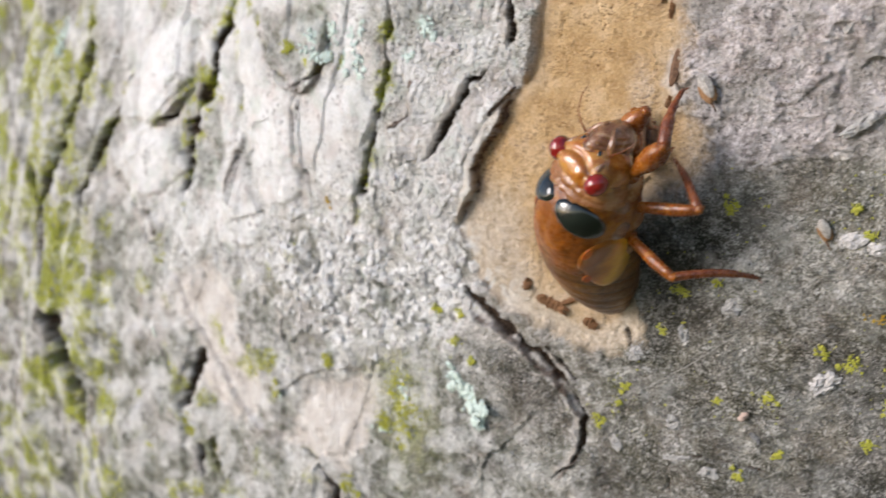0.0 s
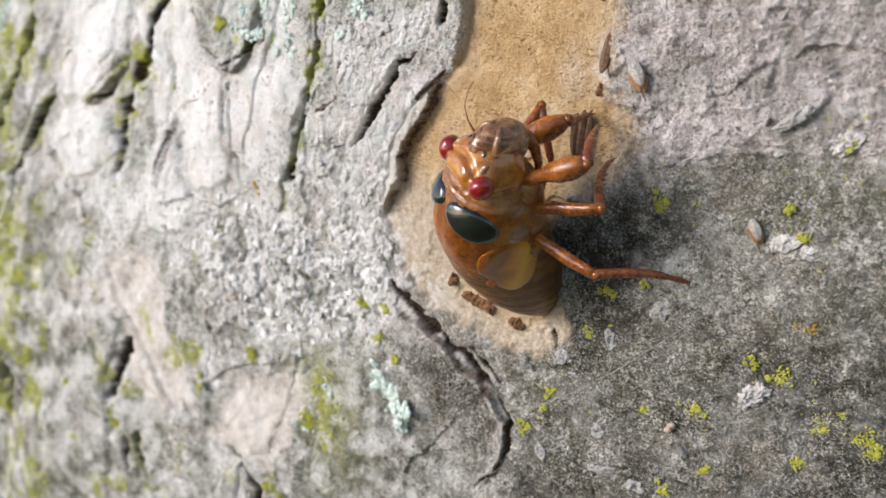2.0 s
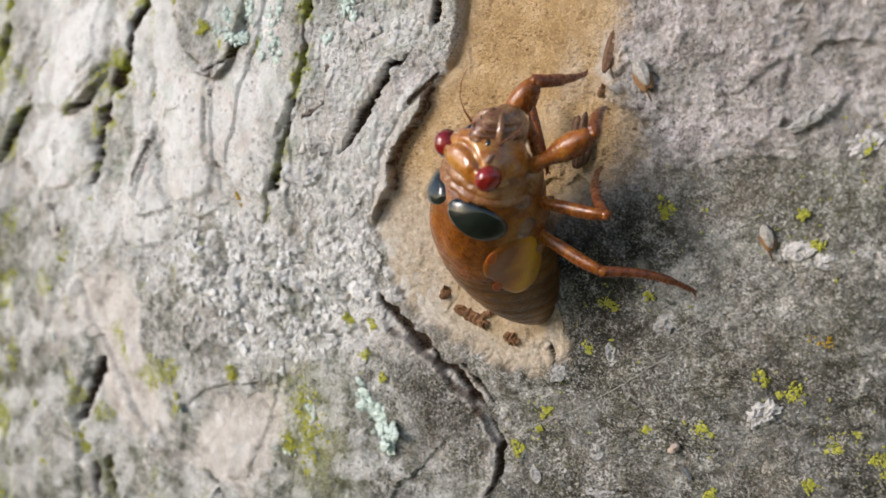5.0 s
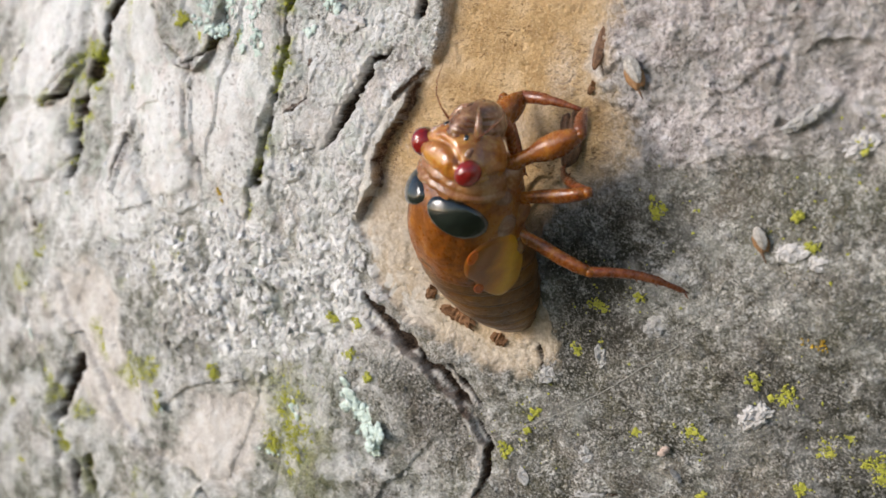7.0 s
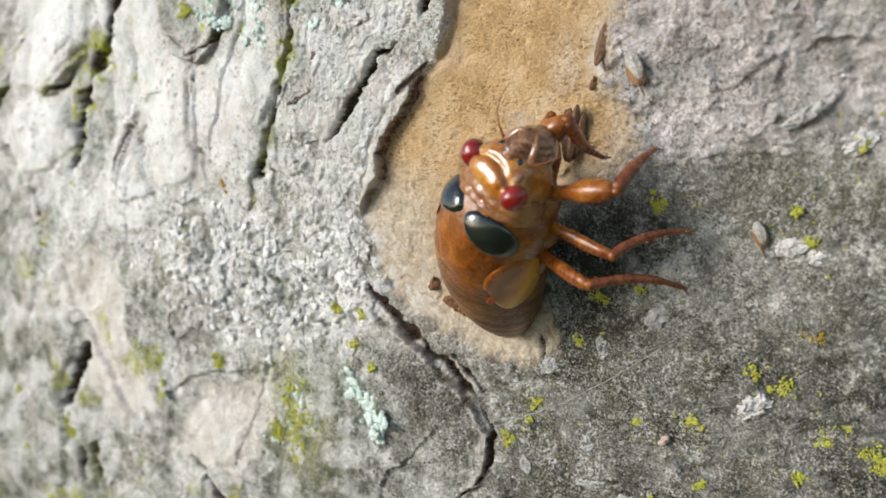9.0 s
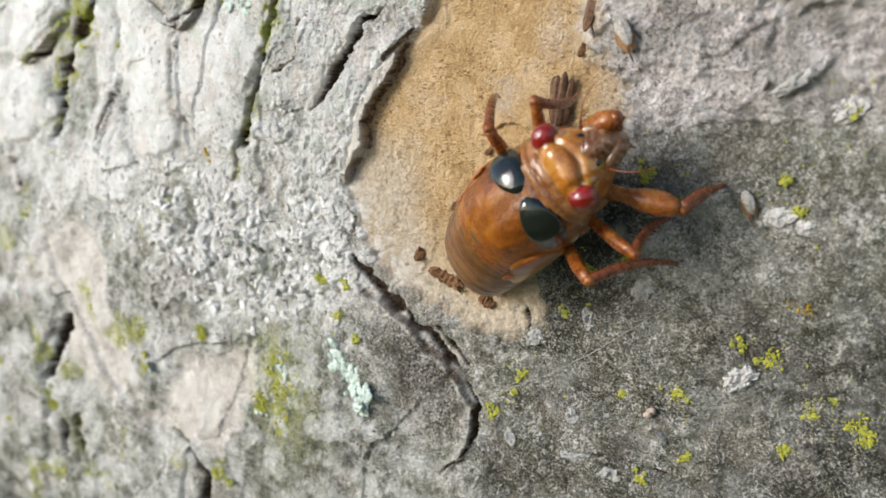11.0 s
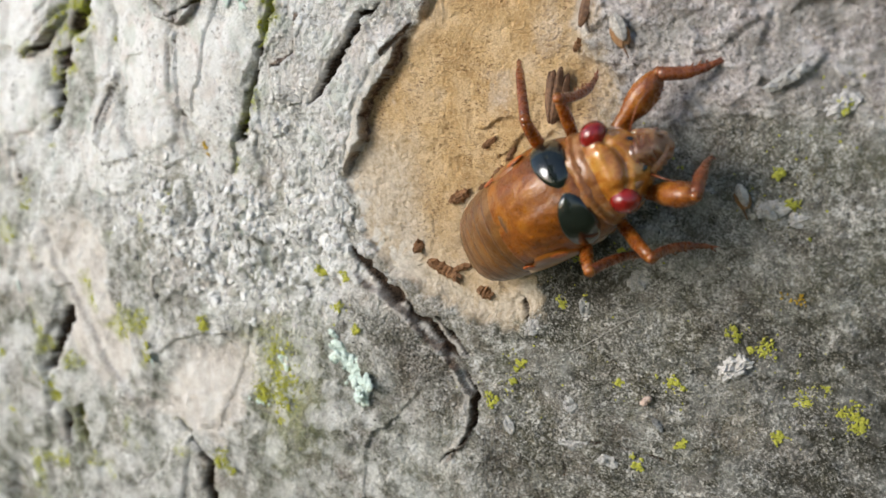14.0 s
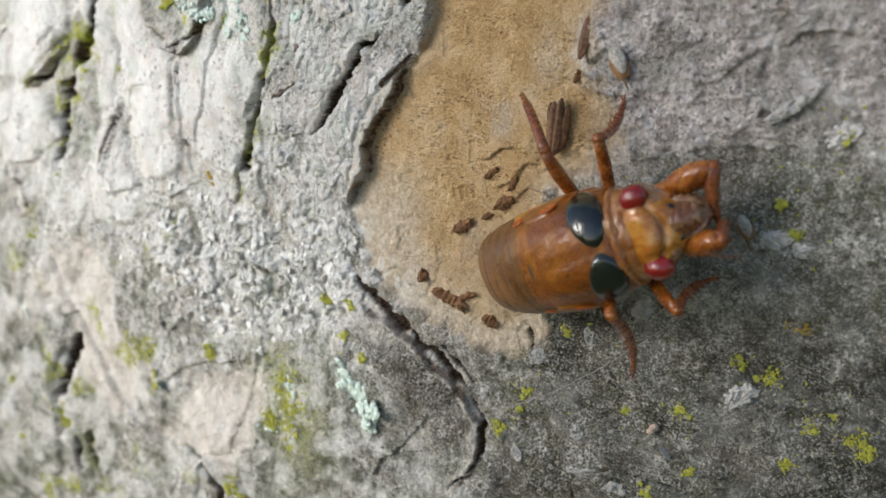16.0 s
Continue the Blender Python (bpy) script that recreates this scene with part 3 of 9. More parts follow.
def trunk_relief(u, v):
    """Height over the broad shape in millimetres, and the masks of the surfaces."""
    masks = {}
    wu, wv = u + 0.35 * fbm(u, v, 2.2, 3, 40), v + 0.35 * fbm(u, v, 2.2, 3, 50)
    # long plates run up the trunk, leaning
    across, length = u * 0.91 - v * 0.41, u * 0.41 + v * 0.91
    west = smooth(-4, -18, u + 0.25 * v)
    h = 0.8 * fbm(u, v, 14, 3, 1) + 0.30 * fbm(u, v, 3.2, 4, 5)
    far = smooth(-72, -90, u + 0.3 * v)
    ridge = fbm(across, length / 3.2, 7.5, 4, 9)
    h += west * (0.3 * fbm(across, length / 1.8, 4.0, 4, 9) + 0.12 * fbm(u, v, 1.4, 3, 15)) + 2.2 * far * ridge
    # overlapping scales of bark, longer than wide
    first, second, value = cell_noise(across + 1.2 * fbm(u, v, 5, 3, 33), (length + 2.5 * fbm(u, v, 6, 3, 36)) / 3.0, 6.5, 38)
    seam = 0.5 * smooth(0.16, 0.02, second - first) * smooth(0.0, 0.45, fbm(u, v, 9, 2, 39)) * smooth(2, 9, v)
    h += west * (0.8 * (value - 0.5) - 0.3 * seam)
    body = h
    plate_tone = value
    grit = 0.24 * fbm(u, v, 0.9, 3, 22, 0.65)
    crumb = np.exp(-(((u + 30) / 17) ** 2 + ((v + 4) / 9) ** 2) * 1.1) + 0.5 * np.exp(-(((u + 14) / 9) ** 2 + ((v + 2) / 6) ** 2))
    crumb = np.clip(1.15 * crumb + 0.35 * fbm(u, v, 5, 3, 70), 0, 1)
    # soft pale clods of lichen, ragged and of many sizes
    clod = fbm(wu, wv, 2.6, 5, 60, 0.62)
    clod = smooth(-0.06, 0.06, clod) * (0.55 + 0.45 * smooth(0.1, 0.4, clod))
    h += 0.55 * clod * crumb + grit * (0.6 + 0.6 * crumb)
    # a jumble of broken crust pieces, the higher ones chalk-white
    jumble, hollow = np.zeros(u.shape), np.zeros(u.shape)
    for size, rise, seed in ((2.1, 0.55, 630), (1.05, 0.26, 640)):
        first, second, value = cell_noise(u * 0.94 - v * 0.34 + 0.55 * size * fbm(u, v, size, 3, seed + 5), (u * 0.34 + v * 0.94 + 0.55 * size * fbm(u, v, size, 3, seed + 7)) / 1.35, size, seed)
        piece = smooth(0.02, 0.26, second - first) * value
        h += 0.75 * crumb * rise * (piece - 0.35)
        jumble = np.maximum(jumble, smooth(0.42, 0.62, piece))
        hollow = np.maximum(hollow, smooth(0.22, 0.06, piece))
    # grains of bark, each with its own height and tone
    first, second, grain = cell_noise(u + 0.12 * fbm(u, v, 0.5, 2, 61), v + 0.12 * fbm(u, v, 0.5, 2, 62), 0.42, 65)
    masks["fleck"] = grain
    gap = smooth(0.0, 0.22, second - first)
    grains = (0.26 * grain * gap - 0.10 * (1 - gap)) * (0.55 + 0.6 * np.clip(fbm(u, v, 3, 3, 66) + 0.4, 0, 1))
    h += grains * (1 - np.maximum(0.6 * west, smooth(8, 14, u) * (0.6 - 0.35 * smooth(3, 7, v))))
    east = smooth(12, 22, u)
    first, second, value = cell_noise(wu * 0.9, wv * 1.3, 1.5, 80)
    h += east * 0.45 * (0.5 - first) * np.where(value > 0.35, value, 0.1)
    h += east * smooth(4, 8, v) * (0.5 * (0.35 - np.abs(fbm(u * 0.8 + v * 0.4, v * 1.3 - u * 0.3, 5.5, 5, 85, 0.6))) + 0.22 * smooth(0.12, 0.3, fbm(u, v, 2.4, 4, 88)) + 0.16 * fbm(u, v, 0.7, 3, 89, 0.7))
    upper = inside(wu, wv, [(19.0, 40.0), (17.0, 16.0), (20.0, 6.0), (30.0, 7.0), (60.0, 5.0), (60.0, 40.0)])
    scaly = smooth(-1.0, 2.0, inside(wu, wv, [(-13.5, 30.0), (-17.5, 12.0), (-22.0, 5.0), (-10.0, 1.5), (-5.5, 6.5), (0.8, 16.0), (3.5, 22.0), (4.0, 30.0)]))
    first, second, value = cell_noise(across * 1.0 + 0.5 * fbm(u, v, 1.5, 3, 600), length / 1.9 + 0.5 * fbm(u, v, 1.5, 3, 605), 1.0, 610)
    chips = value * smooth(0.0, 0.3, second - first)
    h += scaly * (0.34 * chips + 0.22 * fbm(u, v, 0.9, 3, 615, 0.7) - 0.1)
    masks["lilac"] = smooth(-1.2, 2.0, upper)
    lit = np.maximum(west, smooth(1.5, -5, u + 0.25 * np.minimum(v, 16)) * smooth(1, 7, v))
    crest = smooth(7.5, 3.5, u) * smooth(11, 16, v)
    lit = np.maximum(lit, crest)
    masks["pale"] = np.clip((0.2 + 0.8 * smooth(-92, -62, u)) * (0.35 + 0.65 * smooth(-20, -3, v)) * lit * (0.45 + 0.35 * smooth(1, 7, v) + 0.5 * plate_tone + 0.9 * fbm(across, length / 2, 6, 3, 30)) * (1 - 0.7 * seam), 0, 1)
    masks["chalk"] = np.clip(clod * np.clip(1.6 * crumb + 0.1 * east + 0.6 * west, 0, 1) * (1 - 0.45 * crumb * hollow), 0, 1)
    drift = smooth(-0.14, 0.06, fbm(u, v, 3.4, 4, 650, 0.62))
    masks["chalk"] = np.clip(np.maximum(masks["chalk"] * (0.12 + 0.88 * np.maximum(drift, 1 - crumb)), 1.3 * crumb * jumble * (0.15 + 0.85 * drift)), 0, 1)
    masks["chalk"] = np.maximum(masks["chalk"], crumb * smooth(0.16, 0.34, fbm(wu, wv, 2.4, 4, 660, 0.6)))
    masks["chalk"] = np.maximum(masks["chalk"], 0.95 * scaly * smooth(0.5, 0.72, chips) * smooth(-0.3, 0.2, fbm(u, v, 4, 3, 655)))
    # smooth plates
    plate, tone = np.zeros(u.shape), np.zeros(u.shape)
    for outline, lift, white in PLATES:
        d = inside(u + 1.6 * fbm(u, v, 4, 4, 250), v + 1.6 * fbm(u, v, 4, 4, 260), outline)
        on = smooth(-0.2, 0.7, d)
        h = h * (1 - 0.8 * on) + on * (0.5 * body + lift * (0.55 + 0.45 * smooth(0, 3.5, d)) + 0.12 * fbm(u, v, 2.2, 4, 270))
        h -= 0.3 * smooth(0.7, 0.1, np.abs(d + 0.35)) * smooth(-0.1, 0.3, fbm(u, v, 4, 2, 280))
        plate, tone = np.maximum(plate, on), np.where(on > 0.01, on * white, tone)
    masks["plate"] = tone * np.clip(1.0 + 0.6 * fbm(u, v, 6, 4, 290), 0, 1) * (1 - 0.5 * far)
    # algae
    ragged = 2.2 * fbm(u, v, 3.0, 4, 90)
    film = smooth(-1.5, 1.8, inside(wu, wv, ALGAE) + ragged)
    film = np.maximum(film, 1.05 * smooth(-1.0, 2.0, inside(wu, wv, SHADE_PLATE) + ragged))
    film = film * (1 - 0.35 * smooth(14, 22, u) * smooth(-12, -4, v))
    film = np.maximum(film, (0.5 + 0.35 * smooth(-30, -15, u)) * smooth(-6, -18, v) * smooth(-0.3, 0.15, fbm(u, v, 8, 5, 97)) * west)
    film = np.maximum(film, 0.9 * far * smooth(0.15, -0.2, ridge))
    film = np.maximum(film, (0.6 - 0.3 * smooth(0, 6, v)) * west * smooth(0.05, 0.3, fbm(across, length / 2, 7, 5, 98)))
    film = film * (1 - 0.85 * plate)
    film = np.maximum(film, 0.36 * scaly * smooth(0.42, 0.18, chips) * smooth(-0.25, 0.25, fbm(u, v, 2.5, 4, 620)))
    film = np.maximum(film, 0.6 * smooth(0.15, 0.5, fbm(u, v, 5, 4, 95)) * (1 - 0.6 * west) * (1 - 0.75 * crest))
    # bare inner bark
    d = inside(u + 0.5 * fbm(u, v, 2.5, 3, 100), v + 0.5 * fbm(u, v, 2.5, 3, 110), BARE)
    loose = np.maximum(smooth(11, 16, u), 0.7 * smooth(-7, -9, v))
    soft = 0.3 + 1.3 * loose
    bare = smooth(-soft, soft, d + (0.35 + 1.2 * loose) * fbm(u, v, 1.3, 4, 115, 0.65))
    layer = fbm(u, v, 9, 5, 120)
    scales = 0.14 * (smooth(-0.02, 0.02, layer - 0.16) + smooth(-0.02, 0.02, layer + 0.28))
    floor_h = -0.75 + 0.18 * fbm(u, v, 7, 2, 130) + scales + 0.11 * fbm(u, v, 0.8, 3, 140, 0.75) + 0.05 * grain * gap
    pits = cell_noise(u, v, 1.6, 150)
    floor_h -= np.where(pits[2] > 0.8, 0.16 * smooth(0.2, 0.06, pits[0]), 0)
    h = h * (1 - bare) + floor_h * bare
    south = smooth(3.0, -7.5, v)
    masks["rim"] = np.clip(bare * (smooth(2.6, 0.2, d + 0.9 * fbm(u, v, 2, 3, 160)) * (0.35 + 0.65 * south) + 0.45 * south + 0.75 * smooth(2.4, 0.3, d + 0.9 * fbm(u, v, 2, 3, 160)) * smooth(1, -5, u) * smooth(9, 4, v)), 0, 1) * 0.95
    masks["rim"] = np.maximum(masks["rim"], 0.8 * bare * smooth(2.5, -4.0, u + 0.9 * fbm(u, v, 2, 3, 165)) * smooth(9.5, 4.0, v))
    # smooth buff scars where old plates have dropped off
    masks["scar"] = np.zeros(u.shape)
    for outline in SCARS:
        scar = smooth(-1.0, 1.2, inside(u + 2.5 * fbm(u, v, 5, 4, 190), v + 2.5 * fbm(u, v, 5, 4, 195), outline) + 1.5 * fbm(u, v, 1.6, 4, 198))
        masks["scar"] = np.maximum(masks["scar"], scar)
        h = h - scar * (0.45 + 0.6 * (h - body))
        film = film * (1 - 0.85 * scar)
        masks["chalk"] *= 1 - 0.8 * scar
    masks["bare"] = bare
    # grey-green grime between the clods and plates
    grime = np.maximum(smooth(-0.02, 0.16, fbm(u, v, 6, 5, 400, 0.6)) * (0.25 + 0.75 * smooth(4, -12, v)), 0.9 * crumb * np.maximum(np.maximum(1 - clod, 0.8 * hollow) * (1 - jumble) * smooth(-0.2, 0.1, fbm(u, v, 4, 4, 410)), 0.9 * (1 - drift) * (1 - jumble)))
    grime = np.maximum(grime, 0.75 * smooth(-7, -13, v) * smooth(-36, -24, u) * smooth(-0.25, 0.1, fbm(u, v, 4, 4, 415)))
    for k, outline in enumerate(([(-57.0, 24.0), (-51.0, 26.0), (-47.5, 15.0), (-48.5, 9.0), (-56.5, 7.5)], [(-38.0, 30.0), (-36.0, 23.5), (-31.0, 21.0), (-26.5, 21.5), (-25.0, 24.0), (-24.5, 30.0)],
                    [(-13.5, 30.0), (-13.0, 24.0), (-6.0, 21.0), (0.0, 21.0), (2.0, 30.0)], [(-25.0, -12.0), (-19.0, -9.0), (-14.0, -12.0), (-15.0, -28.0), (-26.0, -31.0)], [(-82.0, 8.0), (-64.5, 8.5), (-61.5, 2.0), (-65.0, -5.0), (-82.0, -8.0)])):
        patch = smooth(-1.0, 1.5, inside(wu, wv, outline) + 2.0 * fbm(u, v, 2.5, 4, 430))
        grime = np.maximum(grime, (1.0, 1.0, 0.45, 0.9, 0.85)[k] * patch)
        plate = plate * (1 - patch)
        masks["plate"] *= 1 - patch
    masks["olive"] = grime * np.maximum(np.maximum(west, lit), crumb) * (1 - plate) * (1 - masks["scar"]) * (1 - bare)
    # first outline: thick algae plus the nymph's cast shadow, painted beside its body
    masks["algae_shade"] = smooth(-2.0, 3.0, inside(wu, wv, [(9.5, -12.5), (10.5, -2.0), (14.0, 3.5), (22.0, 4.0), (25.5, 1.0), (20.5, -3.0), (17.0, -9.0), (12.5, -13.5)]) + ragged) * (1 - bare)
    masks["algae_shade"] = np.maximum(masks["algae_shade"], 0.85 * smooth(22, 30, u + 0.5 * ragged) * smooth(-7, -13, v) * smooth(-0.35, 0.1, fbm(u, v, 5, 4, 420)))
    masks["algae_shade"] = np.maximum(masks["algae_shade"], 0.4 * smooth(-1.0, 3.0, inside(wu, wv, SHADE_PLATE) + ragged) * smooth(-0.4, 0.2, fbm(u, v, 4, 4, 425)))
    masks["algae"] = 0.9 * film * (1 - bare)
    masks["lilac"] *= 1 - bare
    masks["moss"] = np.clip(0.95 * smooth(-78, -90, u + 3 * fbm(u, v, 6, 3, 170)) * smooth(-0.2, 0.12, fbm(u, v, 5, 4, 171)) * smooth(-0.4, -0.05, ridge)
                            + 0.55 * np.exp(-(((u + 22) / 4) ** 2 + ((v + 19) / 7) ** 2)) + 0.55 * smooth(0.22, 0.45, fbm(u, v, 5, 4, 180)) * smooth(-20, -40, u) * (1 - plate), 0, 1)
    masks["shaded_cork"] = np.zeros(u.shape)
    masks["torn"] = np.zeros(u.shape)
    for n, (points, high, rise, reach, wall, brown) in enumerate(LEDGES):
        us, vs = [p[0] for p in points], [p[1] for p in points]
        pad = 2.5 * reach + 2
        near = (u > min(us) - pad) & (u < max(us) + pad) & (v > min(vs) - pad) & (v < max(vs) + pad)
        a, b = u[near], v[near]
        d, way, side = along(a + (0.3 + 0.5 * wall) * fbm(a, b, 1.9, 4, 500, 0.62), b + (0.3 + 0.5 * wall) * fbm(a, b, 1.9, 4, 505, 0.62), points)
        s = d * side * high
        ends = smooth(0.0, 0.12, way) * smooth(1.0, 0.88, way)
        step = 0.0
        for k, (off, share) in enumerate(((0.0, 0.5), (0.45, 0.3), (1.0, 0.2))):
            step = step + share * smooth(-0.09, 0.05, s + off * wall * (0.7 + 0.9 * fbm(a, b, 1.3, 3, 510 + 7 * k)))
        top = smooth(-0.02, 0.12, s) * ends
        b0 = bare[near] * top * (n < 2)
        h[near] = h[near] * (1 - b0) + (0.5 * body[near] + 0.3 * grit[near]) * b0
        bare[near] -= b0
        h[near] += rise * ends * step * np.exp(-np.maximum(s, 0) / reach)
        face = smooth(0.02, 0.12, step) * smooth(0.10, -0.02, s + 0.1 * fbm(a, b, 0.8, 2, 540)) * smooth(0.0, 0.2, ends)
        masks["torn"][near] = np.maximum(masks["torn"][near], brown * face)
    for points, width, depth, left, right, moss in FISSURES:
        us, vs = [p[0] for p in points], [p[1] for p in points]
        near = (u > min(us) - 9) & (u < max(us) + 9) & (v > min(vs) - 9) & (v < max(vs) + 9)
        a, b = u[near], v[near]
        size = 1.0 + width
        rough_u, rough_v = 0.6 * size * fbm(a, b, 2.6, 5, 200, 0.58), 0.6 * size * fbm(a, b, 2.6, 5, 210, 0.58)
        d, way, side = along(a + 0.75 * rough_u, b + 0.75 * rough_v, points)
        d = np.abs(d + 0.14 * size * fbm(a, b, 1.3, 2, 205, 0.5))
        ends = smooth(0.0, 0.14, way) * smooth(1.0, 0.86, way)
        wide = 0.68 * width * (0.3 + 0.7 * ends) * (0.9 + 0.7 * fbm(a, b, 2.4, 2, 220, 0.5))
        wide = np.maximum(wide, 0.08)
        cut = smooth(wide * 1.1, wide * 0.08, d) * (0.4 + 0.6 * ends)
        # ragged steps of torn layers down the side of the split
        torn = smooth(wide + 0.3 * size, wide, d + 0.3 * size * fbm(a, b, 2.4, 3, 225, 0.5)) * ends
        cut = np.maximum(cut, 0.12 * torn)
        lift = np.where(side > 0, left, right) * np.exp(-d / 4.5) * smooth(0.0, 0.1, way + 0.03) * smooth(1.0, 0.9, way - 0.03)
        h[near] += lift * smooth(0.0, 0.45, d) - (1.15 if width < 1.0 else 0.9) * depth * cut
        # the cork's painted shade comes in with the depth of the cut
        masks["shaded_cork"][near] = np.maximum(masks["shaded_cork"][near], smooth(0.12, 0.4, cut))
        masks["rim"][near] = np.maximum(masks["rim"][near], 0.5 * torn * (1 - smooth(0.2, 0.5, cut)) * smooth(0.0, 0.3, fbm(a, b, 1.8, 3, 228)) * (width > 0.3))
        # light on the right-hand lip of a split, painted through the scar mask
        lit_lip = (side < 0) * smooth(wide + 1.1, wide + 0.2, d + 0.5 * fbm(a, b, 1.5, 3, 232)) * (1 - smooth(0.15, 0.4, cut)) * ends * (width > 0.25) * (moss == 0)
        masks["scar"][near] = np.maximum(masks["scar"][near], 0.75 * lit_lip)
        grime = 0.4 * smooth(2.6 + 2.5 * width, 0.2 + width, d) * smooth(-0.25, 0.3, fbm(a, b, 2.2, 4, 240)) * ends
        masks["algae"][near] = np.maximum(masks["algae"][near], grime * (1 - bare[near])) * (1 - cut)
        masks["olive"][near] = np.maximum(masks["olive"][near], 0.85 * moss * smooth(3.0 + 2.5 * width, 0.6 * width, d) * smooth(-0.15, 0.2, fbm(a, b, 3, 4, 245)) * ends)
        masks["moss"][near] *= 1 - smooth(0.15, 0.4, cut) * (1 - 0.6 * moss)
        if moss:
            masks["moss"][near] = np.maximum(masks["moss"][near], moss * smooth(wide * 3.0 + 0.3, wide * 0.8, d) * smooth(0.0, 0.25, fbm(a, b, 2.2, 4, 230)))
    masks["chalk"] *= 1 - masks["shaded_cork"]
    return h, masks


def sheet(name, grid_u, grid_v, place, masks, material, parent):
    """A grid of faces with its surface masks."""
    rows, cols = len(grid_v), len(grid_u)
    index = np.arange(rows * cols).reshape(rows, cols)
    quads = np.stack([index[:-1, :-1], index[:-1, 1:], index[1:, 1:], index[1:, :-1]], -1).reshape(-1, 4)
    mesh = bpy.data.meshes.new(name)
    mesh.vertices.add(rows * cols)
    mesh.vertices.foreach_set("co", place.reshape(-1).astype(np.float32))
    mesh.loops.add(quads.size)
    mesh.loops.foreach_set("vertex_index", quads.reshape(-1).astype(np.int32))
    mesh.polygons.add(len(quads))
    mesh.polygons.foreach_set("loop_start", (np.arange(len(quads)) * 4).astype(np.int32))
    mesh.polygons.foreach_set("use_smooth", np.ones(len(quads), bool))
    for key, values in masks.items():
        layer = mesh.attributes.new(key, "FLOAT", "POINT")
        layer.data.foreach_set("value", values.reshape(-1).astype(np.float32))
    mesh.update(calc_edges=True)
    mesh.materials.append(material)
    ob = new(name, mesh)
    ob.parent = parent
    return ob


trunk = tagged(new("tree_trunk"), "old tree trunk with fissured grey bark, algae and a bare tan scar", "tree trunk", kind="structure")
FACE_U, FACE_V = np.meshgrid(GRID_U, GRID_V)
FACE_H, FACE_MASKS = trunk_relief(FACE_U, FACE_V)
edge = np.minimum(np.minimum(FACE_U + 150, 52 - FACE_U), np.minimum(FACE_V + 60, 60 - FACE_V))
FACE_Y = trunk_form(FACE_U, FACE_V) - FACE_H + 9 * smooth(6, 0, edge)
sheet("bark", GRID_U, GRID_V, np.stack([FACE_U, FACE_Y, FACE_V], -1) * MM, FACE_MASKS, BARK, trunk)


def trunk_round():
    """The rest of the trunk, round its back and above and below the near face."""
    turn, rise = np.linspace(-math.pi, math.pi, 361), np.linspace(-1200, 1400, 301)
    a, v = np.meshgrid(turn, rise)
    radius = 440 + 5 * fbm(a * 440, v / 3, 30, 4, 300) + 4 * fbm(a * 440, v / 4, 9, 3, 310)
    u, y = -15 + radius * np.sin(a), 449 - radius * np.cos(a)
    hidden = (u > -165) & (u < 62) & (np.abs(v) < 72) & (y < 200)
    y = np.where(hidden, y + 14, y)
    masks = {"pale": np.clip(0.5 + fbm(a * 440, v / 3, 40, 3, 320), 0, 1), "chalk": 0.2 + 0 * u, "plate": 0 * u, "scar": 0 * u, "algae_shade": 0 * u, "olive": 0.4 + 0 * u, "algae": smooth(0, 0.5, fbm(a * 440, v, 60, 3, 330)),
             "shaded_cork": smooth(-0.25, -0.5, fbm(a * 440, v / 4, 9, 3, 310)), "moss": smooth(0.1, 0.5, fbm(a * 440, v, 50, 3, 340))}
    ends = np.abs(v) > 1e9
    for row in (0, -1):
        u[row], y[row] = -15, 449
        ends[row] = True
    masks["shaded_cork"] = np.maximum(masks["shaded_cork"], ends)
    sheet("bark_round", turn, rise, np.stack([u, y, v], -1) * MM, masks, BARK, trunk)


trunk_round()


def ground_sheet():
    """Unseen mown grass and soil round the foot of the tree, out to the horizon, added to bounce light and close the
    place.
    """
    steps = np.array([-4000, -1500, -600, -200, -80, -30, -12, -6, -3, -1.5, 0, 1.5, 3, 6, 12, 30, 80, 200, 600, 1500, 4000], float)
    x, y = np.meshgrid(steps, steps)
    z = -1.16 + 0.03 * np.sin(x * 1.3) * np.cos(y * 1.7) * (np.hypot(x, y) < 40)
    n = Nodes("grass_and_soil")
    mixed = n.math("ADD", n.math("MULTIPLY", n.noise(0.002, 6, 0.7), 0.5), n.math("MULTIPLY", n.noise(0.04, 5, 0.7, 3.0), 0.5))
    n.bump(mixed, 0.03, 0.8)
    grass = n.done(n.ramp(mixed, (0.38, (0.10, 0.075, 0.045)), (0.5, (0.07, 0.085, 0.03)), (0.64, (0.11, 0.14, 0.045))), 0.9)
    ob = sheet("ground", steps, steps, np.stack([x, y, z], -1), {}, grass, None)
    tagged(ob, "unseen short grass and soil round the tree, added for bounced light", "ground", kind="structure")


ground_sheet()


def on_bark(u, v, lift=0.0):
    """The place on the bark at u across and v up, and the way out of it there."""
    def height(a, b):
        i, j = np.clip(np.searchsorted(GRID_U, a) - 1, 0, len(GRID_U) - 2), np.clip(np.searchsorted(GRID_V, b) - 1, 0, len(GRID_V) - 2)
        return FACE_Y[j, i]
    e = 0.6
    y = height(u, v)
    out = Vector(((height(u + e, v) - height(u - e, v)) / (2 * e), -1, (height(u, v + e) - height(u, v - e)) / (2 * e))).normalized()
    return Vector((u, y, v)) * MM + out * lift * MM, out


